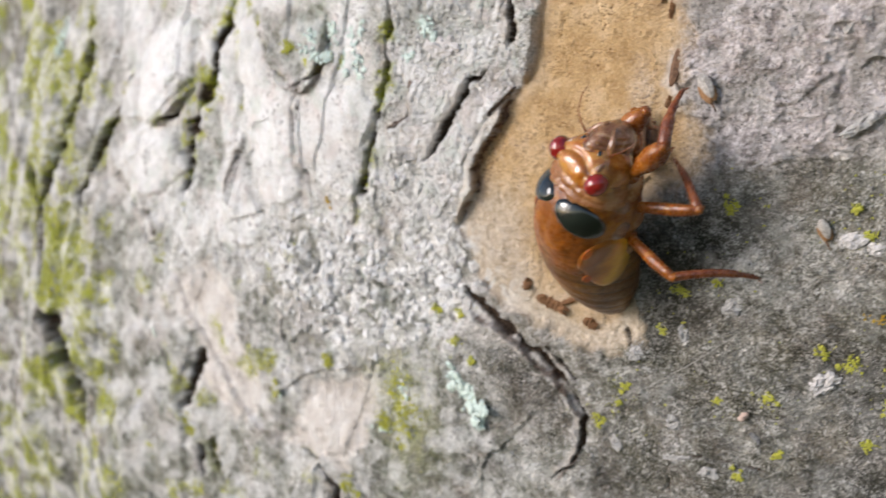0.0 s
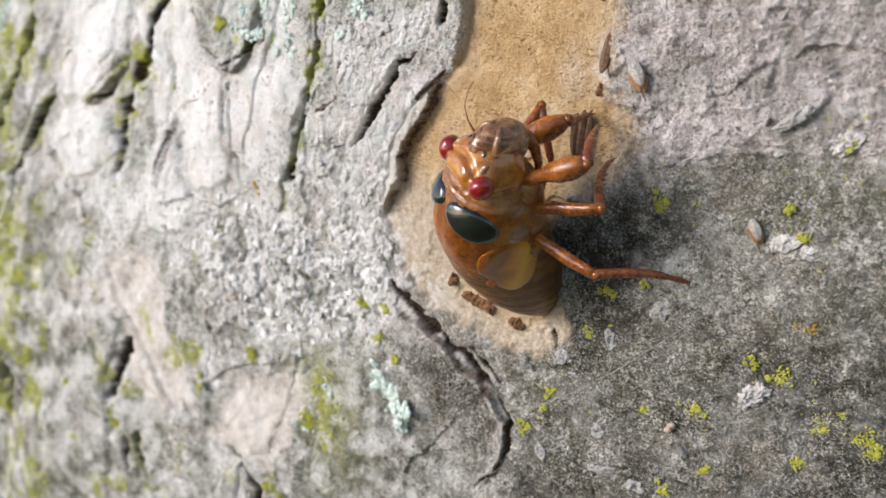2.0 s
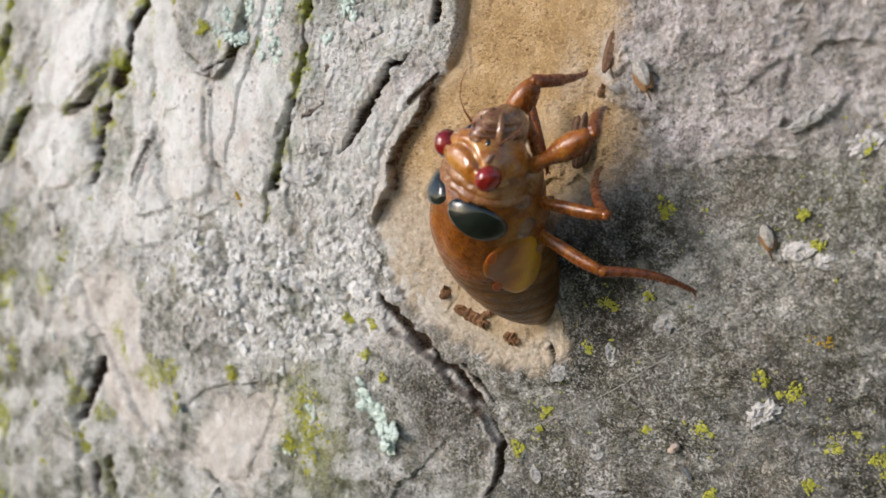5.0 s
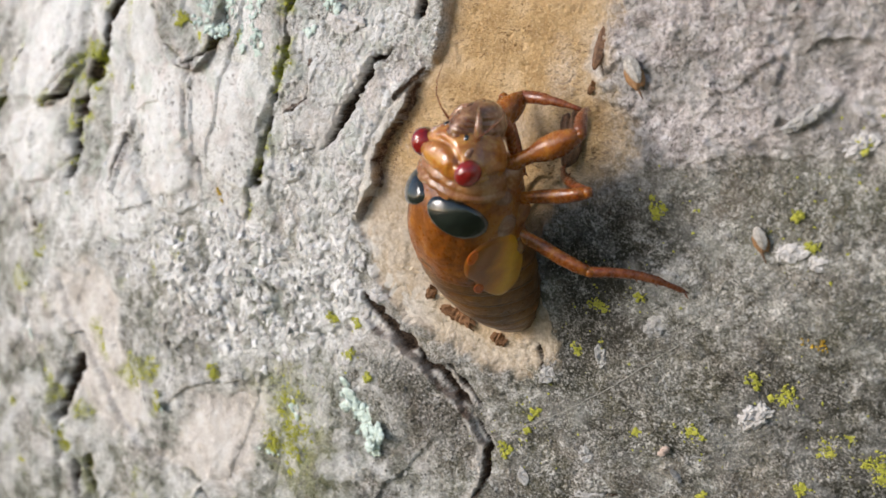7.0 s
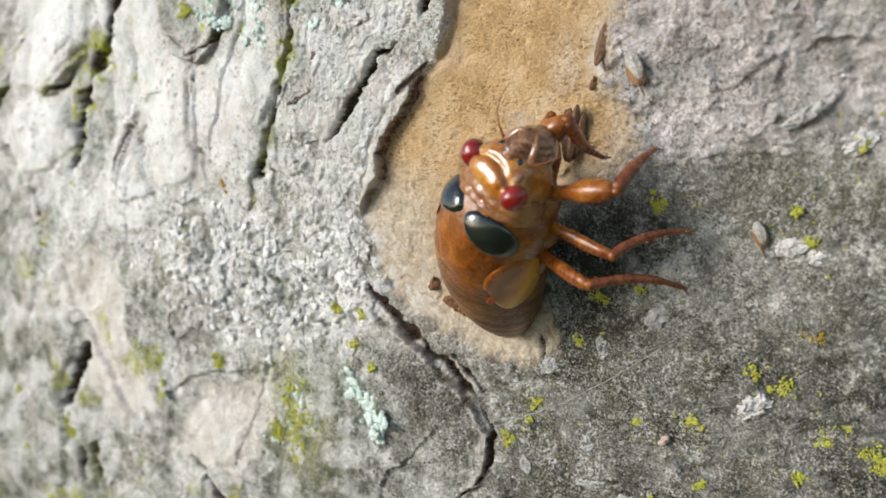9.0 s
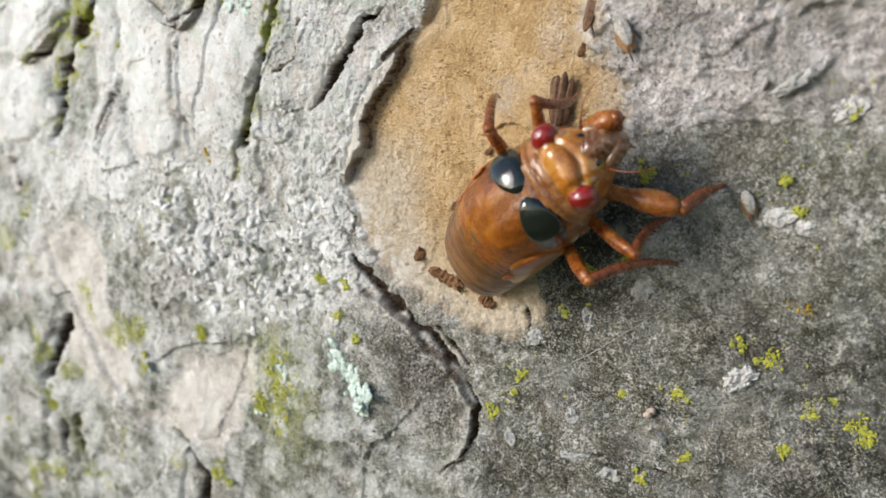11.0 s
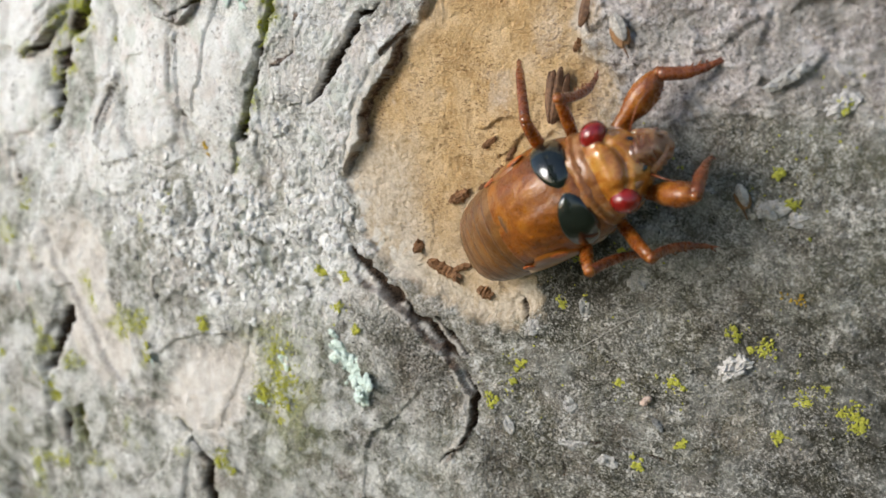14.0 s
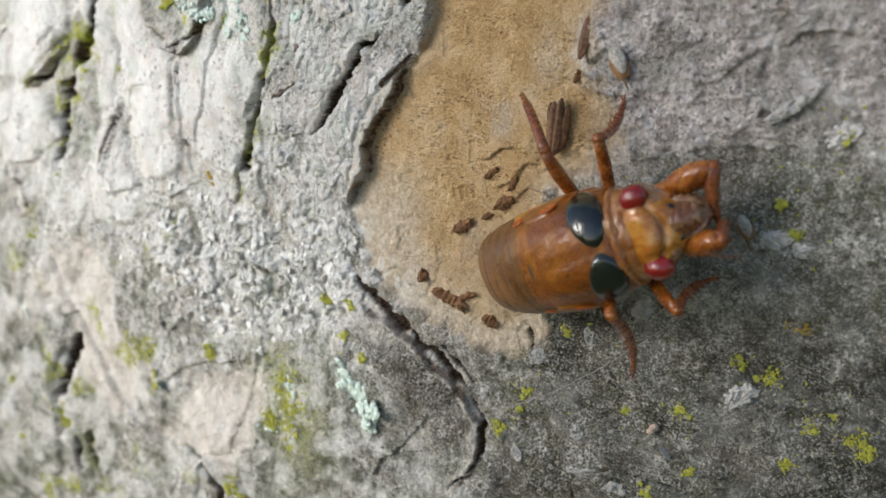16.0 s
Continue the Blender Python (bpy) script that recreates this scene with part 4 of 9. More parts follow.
def resting(u, v, turn=0.0, lift=0.0, level=1.0):
    """A pose on the bark: local z points out of it, local x across, turned by that many degrees."""
    at, out = on_bark(u, v, lift)
    out = (out * level + Vector((0, -1, 0)) * (1 - level)).normalized()
    x = Vector((1, 0, 0)) - out * out.x
    x.normalize()
    y = out.cross(x)
    m = Matrix((x, y, out)).transposed().to_4x4()
    m.translation = at
    return m @ pose(0, 0, 0, 0, 0, turn)


# ---- what grows on the bark and lies on it ----
def part(name, bm, material, parent, label=""):
    """Links a bmesh as one mesh object, under a thing or a part."""
    mesh = bpy.data.meshes.new(name)
    bm.to_mesh(mesh)
    bm.free()
    mesh.materials.append(material)
    for face in mesh.polygons:
        face.use_smooth = True
    ob = new(name, mesh)
    ob.parent = parent
    return tagged(ob, label)


def lump(bm, at, size, rng, detail=1, rough=0.25, spin=True):
    """An uneven little stone-like body, in millimetres."""
    made = bmesh.ops.create_icosphere(bm, subdivisions=detail, radius=1.0)["verts"]
    turn = Euler((rng.uniform(0, 6.3), rng.uniform(0, 6.3), rng.uniform(0, 6.3)) if spin else (0, 0, rng.uniform(0, 6.3))).to_matrix()
    shift = Vector((rng.uniform(0, 99), rng.uniform(0, 99), rng.uniform(0, 99)))
    for vert in made:
        p = vert.co.copy()
        p = p * (1 + rough * noise.noise(p * 1.4 + shift) + 0.5 * rough * noise.noise(p * 3.1 + shift))
        p = Vector((p.x * size[0], p.y * size[1], p.z * size[2]))
        vert.co = (turn @ p + Vector(at)) * MM
    return made


def lichen(name, label, category, u, v, radius, lobes, material, group, seed, thick=0.2, lobe=0.17):
    """A crust of many small lobes in ragged clumps."""
    rng = random.Random(seed)
    bm = bmesh.new()
    clumps = [(rng.gauss(0, 0.6) * radius, rng.gauss(0, 0.6) * radius, rng.uniform(0.2, 0.7) * radius) for _ in range(rng.randint(4, 8))]
    for _ in range(lobes):
        x, y, r = rng.choice(clumps)
        size = lobe * rng.uniform(0.3, 1.15)
        at = (x + rng.gauss(0, 0.6) * r, y + rng.gauss(0, 0.6) * r, thick * 0.4 * rng.random())
        lump(bm, at, (size, size * rng.uniform(0.5, 1), thick * rng.uniform(0.4, 1.2)), rng, 1, 0.6, False)
    ob = part(name, bm, material, None)
    ob.matrix_world = resting(u, v, rng.uniform(0, 360), 0.03)
    return tagged(ob, label, category, group)


YELLOW = [(-22.5, -15.8, 1.5), (-22.2, -19.5, 1.8), (-25.1, -22.1, 1.3), (27.5, -10.6, 0.45), (29.5, -11.7, 0.8), (22.4, -15.8, 0.5), (17.3, -15.9, 0.3),
          (21.6, 3.6, 0.7), (33.1, 0.4, 0.5), (32.3, 2.7, 0.45), (32.5, -16.4, 0.7), (33.8, -14.9, 0.8), (36.0, -17.9, 1.2), (7.7, -14.8, 0.6),
          (6.7, -17.1, 0.35), (4.3, -19.1, 0.5), (15.4, -4.6, 0.5), (12.9, -8.5, 0.5), (19.2, -3.7, 0.3), (36.9, 7.4, 0.5), (-12.5, -10.5, 0.6)]
YELLOW_FAR = [(-10.3, -12.4, 0.5), (-32.4, -13.7, 0.9), (-43.3, -18.4, 1.0), (-64.3, -26.3, 1.6), (-14.0, -6.8, 0.5), (-10.8, -7.2, 0.5),
              (-28.8, 22.5, 0.9), (-31.5, 25.0, 0.8), (-23.8, 21.8, 0.8), (-17.2, 16.6, 0.6), (-16.0, 19.5, 0.6), (-34.0, -31.0, 1.2), (-24.0, -25.0, 0.9),
              (17.8, -24.0, 0.5), (22.0, -21.5, 0.5), (30.5, -20.0, 0.6)]
for n, (u, v, r) in enumerate(YELLOW + YELLOW_FAR):
    lichen("yellow_lichen", "bright yellow-green crusty lichen speck growing on the bark", "lichen", u, v, r, int(30 + 130 * r), YELLOW_LICHEN, "yellow lichen specks", 100 + n, 0.13, 0.15)
for n, (u, v, r) in enumerate([(32.8, -7.1, 0.55), (-28.4, 6.2, 0.5)]):
    lichen("orange_lichen", "small orange-yellow lichen speck growing on grey bark", "lichen", u, v, r, 24, ORANGE_LICHEN, "orange lichen specks", 90 + n)
for n, (u, v, r, k) in enumerate([(-13.3, -14.6, 0.9, 50), (-12.9, -15.9, 1.2, 80), (-12.2, -17.2, 1.6, 120), (-10.9, -18.2, 1.3, 80), (-11.6, -19.9, 1.3, 80)]):
    lichen("blue_lichen", "pale blue-green leafy lichen patch on grey bark", "lichen", u, v, r, k, BLUE_LICHEN, "blue lichen lobes", 60 + n, 0.15, 0.6)
for n, (u, v, r, k) in enumerate([(-26.2, 23.6, 1.5, 100), (-24.2, 25.6, 1.6, 110), (-20.2, 20.8, 1.1, 50), (-22.4, 22.4, 1.5, 70), (-21.0, 25.5, 1.6, 80), (-26.5, -22.5, 0.9, 22), (-21.6, -17.2, 0.8, 20), (-12.0, 21.4, 0.9, 20), (-44.0, -19.0, 0.9, 20), (-93.6, 34.0, 3.0, 160), (-9.5, 23.5, 1.4, 60), (-70.0, -12.0, 1.2, 30)]):
    lichen("blue_lichen", "pale mint lichen crust beside a bark fissure", "lichen", u, v, r, k, BLUE_LICHEN, "mint lichen crusts", 160 + n, 0.12, 0.36)


def crust(u, v, long, wide, tall, turn, seed, material, name, label, category):
    """A pale flaky knob: a ragged outline, broken into thin terraces."""
    rng = random.Random(seed)
    bm = bmesh.new()
    made = lump(bm, (0, 0, 0), (1, 1, 1), rng, 5, 0.0, False)
    shift = Vector((rng.uniform(0, 99), rng.uniform(0, 99), 0))
    for vert in made:
        p = vert.co / MM
        q = Vector((p.x * long, p.y * wide, 0))
        ragged = 0.4 * noise.noise(q * 1.3 + shift) + 0.22 * noise.noise(q * 2.9 + shift) + 0.07 * noise.noise(q * 6.5 + shift)
        level = 0.7 * noise.noise(q * 1.5 - shift) + 0.5 * noise.noise(q * 3.7 - shift) + 0.3 * noise.noise(q * 8 - shift)
        step = math.floor(5 * (level + 0.6)) / 5
        flat = math.hypot(p.x, p.y)
        vert.co = Vector((p.x * long * (1 + ragged * flat), p.y * wide * (1 + ragged * flat), p.z * tall * (0.15 + 0.85 * step) + 0.1 * level)) * MM
    ob = part(name, bm, material, None)
    ob.matrix_world = resting(u, v, turn, -0.05, 0.5)
    return tagged(ob, label, category, "pale crusts on the bark")


KNOBS = [(27.4, -13.7, 1.7, 0.95, 0.75, 35), (20.3, -6.3, 1.3, 0.8, 0.6, 50), (15.1, -9.3, 0.5, 1.1, 0.5, 0), (9.8, -11.2, 0.9, 0.7, 0.6, 20),
         (31.6, -0.1, 1.3, 0.7, 0.4, 20), (33.3, -1.0, 0.8, 0.6, 0.4, 0), (12.3, -18.6, 0.6, 1.0, 0.5, 0), (33.6, 9.7, 1.9, 0.45, 0.5, 30), (33.6, 17.3, 1.6, 0.5, 0.5, 25),
         (36.8, 7.6, 1.4, 0.9, 0.7, 30), (12.3, -22.4, 1.5, 0.8, 0.45, 15), (15.0, -24.0, 1.2, 0.6, 0.4, -20), (5.6, -21.5, 0.6, 0.9, 0.4, 0), (-7.9, 21.6, 2.2, 1.1, 0.6, -8), (-14.6, 10.9, 1.6, 0.9, 0.5, -10)]
for n, (u, v, long, wide, tall, turn) in enumerate(KNOBS):
    crust(u, v, long, wide, tall, turn, 300 + n, WHITE_CRUST if n in (0, 4, 5, 9, 13) else GREY_CHIP, "bark_crust",
          "flaky white crust standing proud of the bark" if n in (0, 4, 5, 9, 13) else "flaky grey crust standing proud of the bark", "bark crust")

gall_rng = random.Random(7)
gall_bm = bmesh.new()
lump(gall_bm, (0, 0, 0.25), (0.5, 0.42, 0.34), gall_rng, 3, 0.9)
gall = tagged(part("gall", gall_bm, PINK_GALL, None), "tiny pinkish-cream rounded speck stuck to the bark", "gall")
gall.matrix_world = resting(19.6, -17.4)


def scale_flake(bm, long, wide, curl, rng, ridges=5, thick=0.14):
    """A curled, ribbed flake with a torn end; local x along it."""
    cols, rows = 14, 2 * ridges
    top, under = [], []
    for i in range(cols + 1):
        s = i / cols
        w = wide * (math.sin(math.pi * min(max(s, 0.06), 0.94)) ** 0.4) * (1 + 0.3 * rng.uniform(-1, 1))
        bend = 0.35 * curl * math.sin(5 * s + long) + 0.2 * wide * rng.uniform(-1, 1)
        for j in range(rows + 1):
            q = j / rows * 2 - 1
            z = curl * (1 - q * q) + 0.2 * wide * (j % 2) + 0.16 * wide * rng.uniform(-1, 1) + bend
            p = Vector(((s - 0.5) * 2 * long + 0.22 * long * rng.uniform(-1, 1) * (s < 0.1 or s > 0.9), q * w + 0.12 * wide * rng.uniform(-1, 1), z))
            top.append(bm.verts.new(p * MM))
            under.append(bm.verts.new((p - Vector((0, 0, thick))) * MM))
    k = rows + 1
    for i in range(cols):
        for j in range(rows):
            a = i * k + j
            bm.faces.new((top[a], top[a + k], top[a + k + 1], top[a + 1]))
            bm.faces.new((under[a + 1], under[a + k + 1], under[a + k], under[a]))
    for i in range(cols):
        for a, b in ((i * k, (i + 1) * k), ((i + 1) * k + rows, i * k + rows)):
            bm.faces.new((top[a], under[a], under[b], top[b]))
    for j in range(rows):
        for a, b in ((j + 1, j), (cols * k + j, cols * k + j + 1)):
            bm.faces.new((top[a], under[a], under[b], top[b]))


def leaf_scale(bm, long, wide, curl, ribs=4, thick=0.12, point=0.75, seed=0):
    """A dry scale: pointed at both ends, bowed across, with fine ribs along it."""
    rng = random.Random(seed)
    cols, rows = 18, 4 * ribs
    lean = rng.uniform(-0.15, 0.15)
    grid = [[], []]
    for i in range(cols + 1):
        f = i / cols
        w = wide * max(math.sin(math.pi * f ** 0.85), 0.0) ** point * (1 + 0.06 * rng.uniform(-1, 1)) + 0.03
        for j in range(rows + 1):
            q = j / rows * 2 - 1
            z = curl * (1 - q * q) * math.sin(math.pi * f) ** 0.5 + 0.07 * wide * math.cos(2 * math.pi * ribs * (q + 1) / 2) + 0.025 * rng.uniform(-1, 1) + 0.25 * curl * (2 * f - 1) ** 2
            p = Vector(((f - 0.5) * 2 * long, q * w + lean * wide * math.sin(3 * f), z))
            grid[0].append(bm.verts.new(p * MM))
            grid[1].append(bm.verts.new((p - Vector((0, 0, thick))) * MM))
    k = rows + 1
    top, under = grid
    for i in range(cols):
        for j in range(rows):
            a = i * k + j
            bm.faces.new((top[a], top[a + k], top[a + k + 1], top[a + 1]))
            bm.faces.new((under[a + 1], under[a + k + 1], under[a + k], under[a]))
        for a, b in ((i * k, (i + 1) * k), ((i + 1) * k + rows, i * k + rows)):
            bm.faces.new((top[a], under[a], under[b], top[b]))
    for j in range(rows):
        for a, b in ((j + 1, j), (cols * k + j, cols * k + j + 1)):
            bm.faces.new((top[a], under[a], under[b], top[b]))


def chip(u, v, long, wide, curl, turn, seed, material, name, label, category, group="", lift=0.1, level=0.7):
    bm = bmesh.new()
    scale_flake(bm, long, wide, curl, random.Random(seed))
    ob = part(name, bm, material, None)
    for face in ob.data.polygons:
        face.use_smooth = False
    ob.matrix_world = resting(u, v, turn, lift, level)
    return tagged(ob, label, category, group)


CRUMBS = [(-1.6, -4.0, 0.62, 0.5, 0.4, 70), (1.0, -6.3, 1.7, 0.6, 0.4, -28), (5.0, -8.3, 0.75, 0.6, 0.4, -30), (3.7, 0.8, 1.25, 0.5, 0.35, 25),
          (6.4, 1.7, 0.5, 0.3, 0.25, 20), (8.4, 2.9, 1.05, 0.5, 0.35, 22), (3.0, -5.9, 0.9, 0.35, 0.3, 15), (9.6, 4.6, 0.7, 0.25, 0.2, 50), (7.6, 5.6, 0.8, 0.3, 0.2, 30), (17.0, 13.2, 0.5, 0.3, 0.2, 60), (19.2, 23.0, 1.6, 0.3, 0.3, 40), (17.6, 24.2, 1.3, 0.25, 0.3, -20), (18.6, 21.4, 1.0, 0.25, 0.2, 70)]
for n, (u, v, long, wide, curl, turn) in enumerate(CRUMBS):
    chip(u, v, long, wide, curl, turn, 400 + n, BROWN_CHIP, "bark_crumb", "small ragged brown bark crumb on the bare tan wood", "bark crumb", "brown crumbs on the bare patch")

# a dark split splinter standing off the bare patch
splinter = tagged(new("bark_splinter"), "dark brown splinter of bark, split lengthwise, on the bare patch", "splinter")
splinter.matrix_world = resting(14.8, 9.3, 76, 0.3, 0.3)
for n, (dx, dy, dz, long, turn) in enumerate([(0.0, -0.62, 0.15, 2.0, -5), (0.1, -0.2, 0.5, 2.4, -2), (-0.1, 0.25, 0.45, 2.2, 3), (0.1, 0.62, 0.15, 1.8, 6), (-1.2, 0.1, 0.3, 1.1, 14)]):
    bm = bmesh.new()
    leaf_scale(bm, long, 0.42, 0.38, 2, 0.2, 0.5, 500 + n)
    bmesh.ops.rotate(bm, verts=bm.verts, matrix=Matrix.Rotation(radians(turn), 3, "Z"))
    bmesh.ops.translate(bm, verts=bm.verts, vec=Vector((dx, dy, dz)) * MM)
    part("strip", bm, SLIVER, splinter)

# a dry bud scale with a pale upper leaf
for u, v, turn, big, label in ((21.4, 13.9, -66, 0.78, "dry bud with a pale grey upper scale and brown lower scale"), (29.6, 1.0, -75, 0.62, "dry brown bud scale with a white tuft")):
    bud = tagged(new("dry_bud"), label, "dry bud", "dry bud scales on the bark")
    bud.matrix_world = resting(u, v, turn, 0.2, 0.5)
    for name, material, at, long, wide, curl, seed in (("upper_scale", BUD_PALE, (-0.3, 0.25, 0.5), 1.5, 0.55, 0.5, 1), ("lower_scale", BUD_SCALE, (0.35, -0.35, 0.2), 1.35, 0.55, 0.5, 2), ("base_scale", BUD_SCALE, (0.5, 0.3, 0.1), 1.1, 0.45, 0.4, 3)):
        bm = bmesh.new()
        leaf_scale(bm, long * big, 1.35 * wide * big, curl * big, 3, 0.1, 0.75, seed)
        bmesh.ops.translate(bm, verts=bm.verts, vec=Vector(at) * MM * big)
        part(name, bm, material, bud)
    bm = bmesh.new()
    bmesh.ops.create_cone(bm, cap_ends=True, segments=6, radius1=0.12 * MM, radius2=0.05 * MM, depth=1.1 * MM)
    bmesh.ops.rotate(bm, verts=bm.verts, matrix=Euler((0, math.pi / 2, 0)).to_matrix())
    bmesh.ops.translate(bm, verts=bm.verts, vec=Vector((2.0 * big, -0.2, 0.25)) * MM)
    part("stalk", bm, SLIVER, bud)

flake_bm = bmesh.new()
leaf_scale(flake_bm, 1.7, 0.5, 0.45, 3, 0.15, 0.7, 601)
edge_flake = tagged(part("bark_flake", flake_bm, SLIVER, None), "lifted brown bark flake at the edge of the bare patch", "bark flake")
edge_flake.matrix_world = resting(18.5, 16.0, 72, 0.3, 0.6)
chip(9.9, -10.6, 1.1, 0.6, 0.6, 40, 602, GREY_CHIP, "bark_flake", "curled pale bark flake below the bare patch", "bark flake", "", 0.2)
chip(20.3, -19.7, 0.6, 0.25, 0.3, -60, 603, GREY_CHIP, "bark_flake", "small pale upturned bark splinter", "bark flake", "", 0.2)


def thread():
    """A strand of silk that lies over the grains of the bark."""
    points = [(2.0, -18.3), (4.0, -17.6), (7.2, -16.2), (11.4, -14.3), (16.0, -11.8), (21.9, -7.9), (25.1, -4.6), (26.7, -1.9)]
    curve = bpy.data.curves.new("silk_thread", "CURVE")
    curve.dimensions, curve.bevel_depth, curve.bevel_resolution = "3D", 0.000045, 1
    line = curve.splines.new("POLY")
    rng = random.Random(5)
    places = []
    for a, b in zip(points, points[1:]):
        for k in range(10):
            s = k / 10
            u, v = a[0] + (b[0] - a[0]) * s + rng.uniform(-0.06, 0.06), a[1] + (b[1] - a[1]) * s + rng.uniform(-0.06, 0.06)
            places.append(on_bark(u, v, 0.03)[0])
    line.points.add(len(places) - 1)
    for p, place in zip(line.points, places):
        p.co = (*place, 1)
    curve.materials.append(SILK)
    tagged(new("silk_thread", curve), "fine pale strand of silk lying across dark bark", "silk thread")


thread()


def scatter(name, label, count, pick, size, material, seed, flat=0.45):
    """Countless grains on the bark, in one mesh."""
    rng = random.Random(seed)
    base = bmesh.new()
    bmesh.ops.create_icosphere(base, subdivisions=1, radius=1.0)
    shape = np.array([v.co[:] for v in base.verts])
    faces = np.array([[v.index for v in f.verts] for f in base.faces])
    base.free()
    verts, polys = [], []
    made = 0
    while made < count:
        u, v = pick(rng)
        if u is None:
            continue
        at, out = on_bark(u, v)
        s = size * rng.uniform(0.4, 1.0) ** 1.5 * MM
        x = out.orthogonal().normalized()
        x.rotate(Matrix.Rotation(rng.uniform(0, 6.3), 3, out))
        y = out.cross(x)
        w = np.array([rng.uniform(0.5, 1.2), rng.uniform(0.4, 1.0), flat * rng.uniform(0.5, 1.3)])
        p = shape * w * s * np.array([[1 + 0.4 * rng.uniform(-1, 1)] for _ in shape])
        verts.append(p @ np.array([x, y, out]) + np.array(at))
        polys.append(faces + made * len(shape))
        made += 1
    mesh = bpy.data.meshes.new(name)
    mesh.from_pydata(np.concatenate(verts).tolist(), [], np.concatenate(polys).tolist())
    mesh.materials.append(material)
    tagged(new(name, mesh), label, name.replace("_", " "), kind="stuff")


def by_mask(key, low, box):
    def pick(rng):
        u, v = rng.uniform(box[0], box[1]), rng.uniform(box[2], box[3])
        i, j = np.searchsorted(GRID_U, u) - 1, np.searchsorted(GRID_V, v) - 1
        return (u, v) if FACE_MASKS[key][j, i] * rng.uniform(0.5, 1) > low and FACE_MASKS["bare"][j, i] < 0.3 else (None, None)
    return pick


scatter("bark_grains", "pale grey crumbly lichen grains on the bark", 600, by_mask("chalk", 0.3, (-62, 6, -26, 14)), 0.35, GREY_CHIP, 11, 0.28)
scatter("white_grains", "whitish lichen granules on rough grey bark", 320, by_mask("chalk", 0.42, (-55, -4, -20, 10)), 0.6, WHITE_CRUST, 12, 0.26)
scatter("bark_grit", "fine grey grit on algae-dark bark", 3000, by_mask("algae", 0.35, (-12, 40, -27, 8)), 0.2, DARK_GRIT, 13, 0.6)
scatter("moss_grains", "yellow-green lichen dust in the bark fissures", 3000, by_mask("moss", 0.3, (-104, -4, -38, 38)), 0.34, YELLOW_LICHEN, 14, 0.6)


def shards(name, label, count, spots, size, material, seed):
    """Thin angular flakes of lichen crust, tilted and half sunk in the bark, in one mesh."""
    rng = random.Random(seed)
    verts, polys = [], []
    made = 0
    while made < count:
        cu, cv, ru, rv, share = rng.choice(spots)
        u, v = rng.gauss(cu, ru), rng.gauss(cv, rv)
        i, j = np.searchsorted(GRID_U, u) - 1, np.searchsorted(GRID_V, v) - 1
        if rng.random() > share or FACE_MASKS["bare"][j, i] > 0.2 or FACE_MASKS["scar"][j, i] > 0.5 or rng.random() > 0.1 + FACE_MASKS["chalk"][j, i]:
            continue
        s = size * rng.uniform(0.35, 1.0) ** 1.8
        at, out = on_bark(u, v, 0.03 + 0.04 * s)
        out = (out + 0.3 * Vector((rng.uniform(-1, 1), rng.uniform(-1, 0.3), rng.uniform(-1, 1)))).normalized()
        x = out.orthogonal().normalized()
        x.rotate(Matrix.Rotation(rng.uniform(0, 6.3), 3, out))
        y = out.cross(x)
        sides, long, thick = rng.randint(6, 9), rng.uniform(1.0, 1.5), s * rng.uniform(0.10, 0.22)
        base = len(verts)
        rim = [(math.cos(6.283 * k / sides), math.sin(6.283 * k / sides), rng.uniform(0.45, 1.25)) for k in range(sides)]
        for grow, rise in ((1.0, -thick), (1.0, 0.3 * thick), (0.7, 0.8 * thick)):
            for c, d, r in rim:
                verts.append(at + (x * c * r * long + y * d * r) * s * 0.6 * grow * MM + out * (rise + rng.uniform(-0.25, 0.25) * thick) * MM)
        verts.append(at + out * thick * rng.uniform(0.6, 1.2) * MM)
        for ring in (0, sides):
            for k in range(sides):
                n = (k + 1) % sides
                polys.append((base + ring + k, base + ring + n, base + ring + sides + n, base + ring + sides + k))
        for k in range(sides):
            polys.append((base + 2 * sides + k, base + 2 * sides + (k + 1) % sides, base + 3 * sides))
        made += 1
    mesh = bpy.data.meshes.new(name)
    mesh.from_pydata([tuple(p) for p in verts], [], polys)
    mesh.materials.append(material)
    tagged(new(name, mesh), label, name.replace("_", " "), kind="stuff")


CHALKY = [(-31, -3, 8, 4.5, 1.0), (-22, -4, 5, 4, 1.0), (-38, 1, 6, 4, 0.9), (-28, -9, 6, 3, 0.8), (-66, -6, 5, 5, 0.2), (-26, -17, 3, 4, 0.3)]
shards("chalky_flakes", "chalk-white flakes of lichen crust crowded on the bark", 130, CHALKY, 0.95, CHALK_FLAKE, 21)
shards("grey_flakes", "pale grey flakes of lichen crust among the white ones", 150, CHALKY, 0.8, GREY_CHIP, 22)


def near_specks(rng):
    u, v, r = rng.choice(YELLOW)
    return rng.gauss(u, 1.2 + r), rng.gauss(v, 1.2 + r)


scatter("lichen_specks", "scattered pin-head specks of yellow-green lichen on bark", 420, near_specks, 0.17, YELLOW_LICHEN, 16, 0.5)


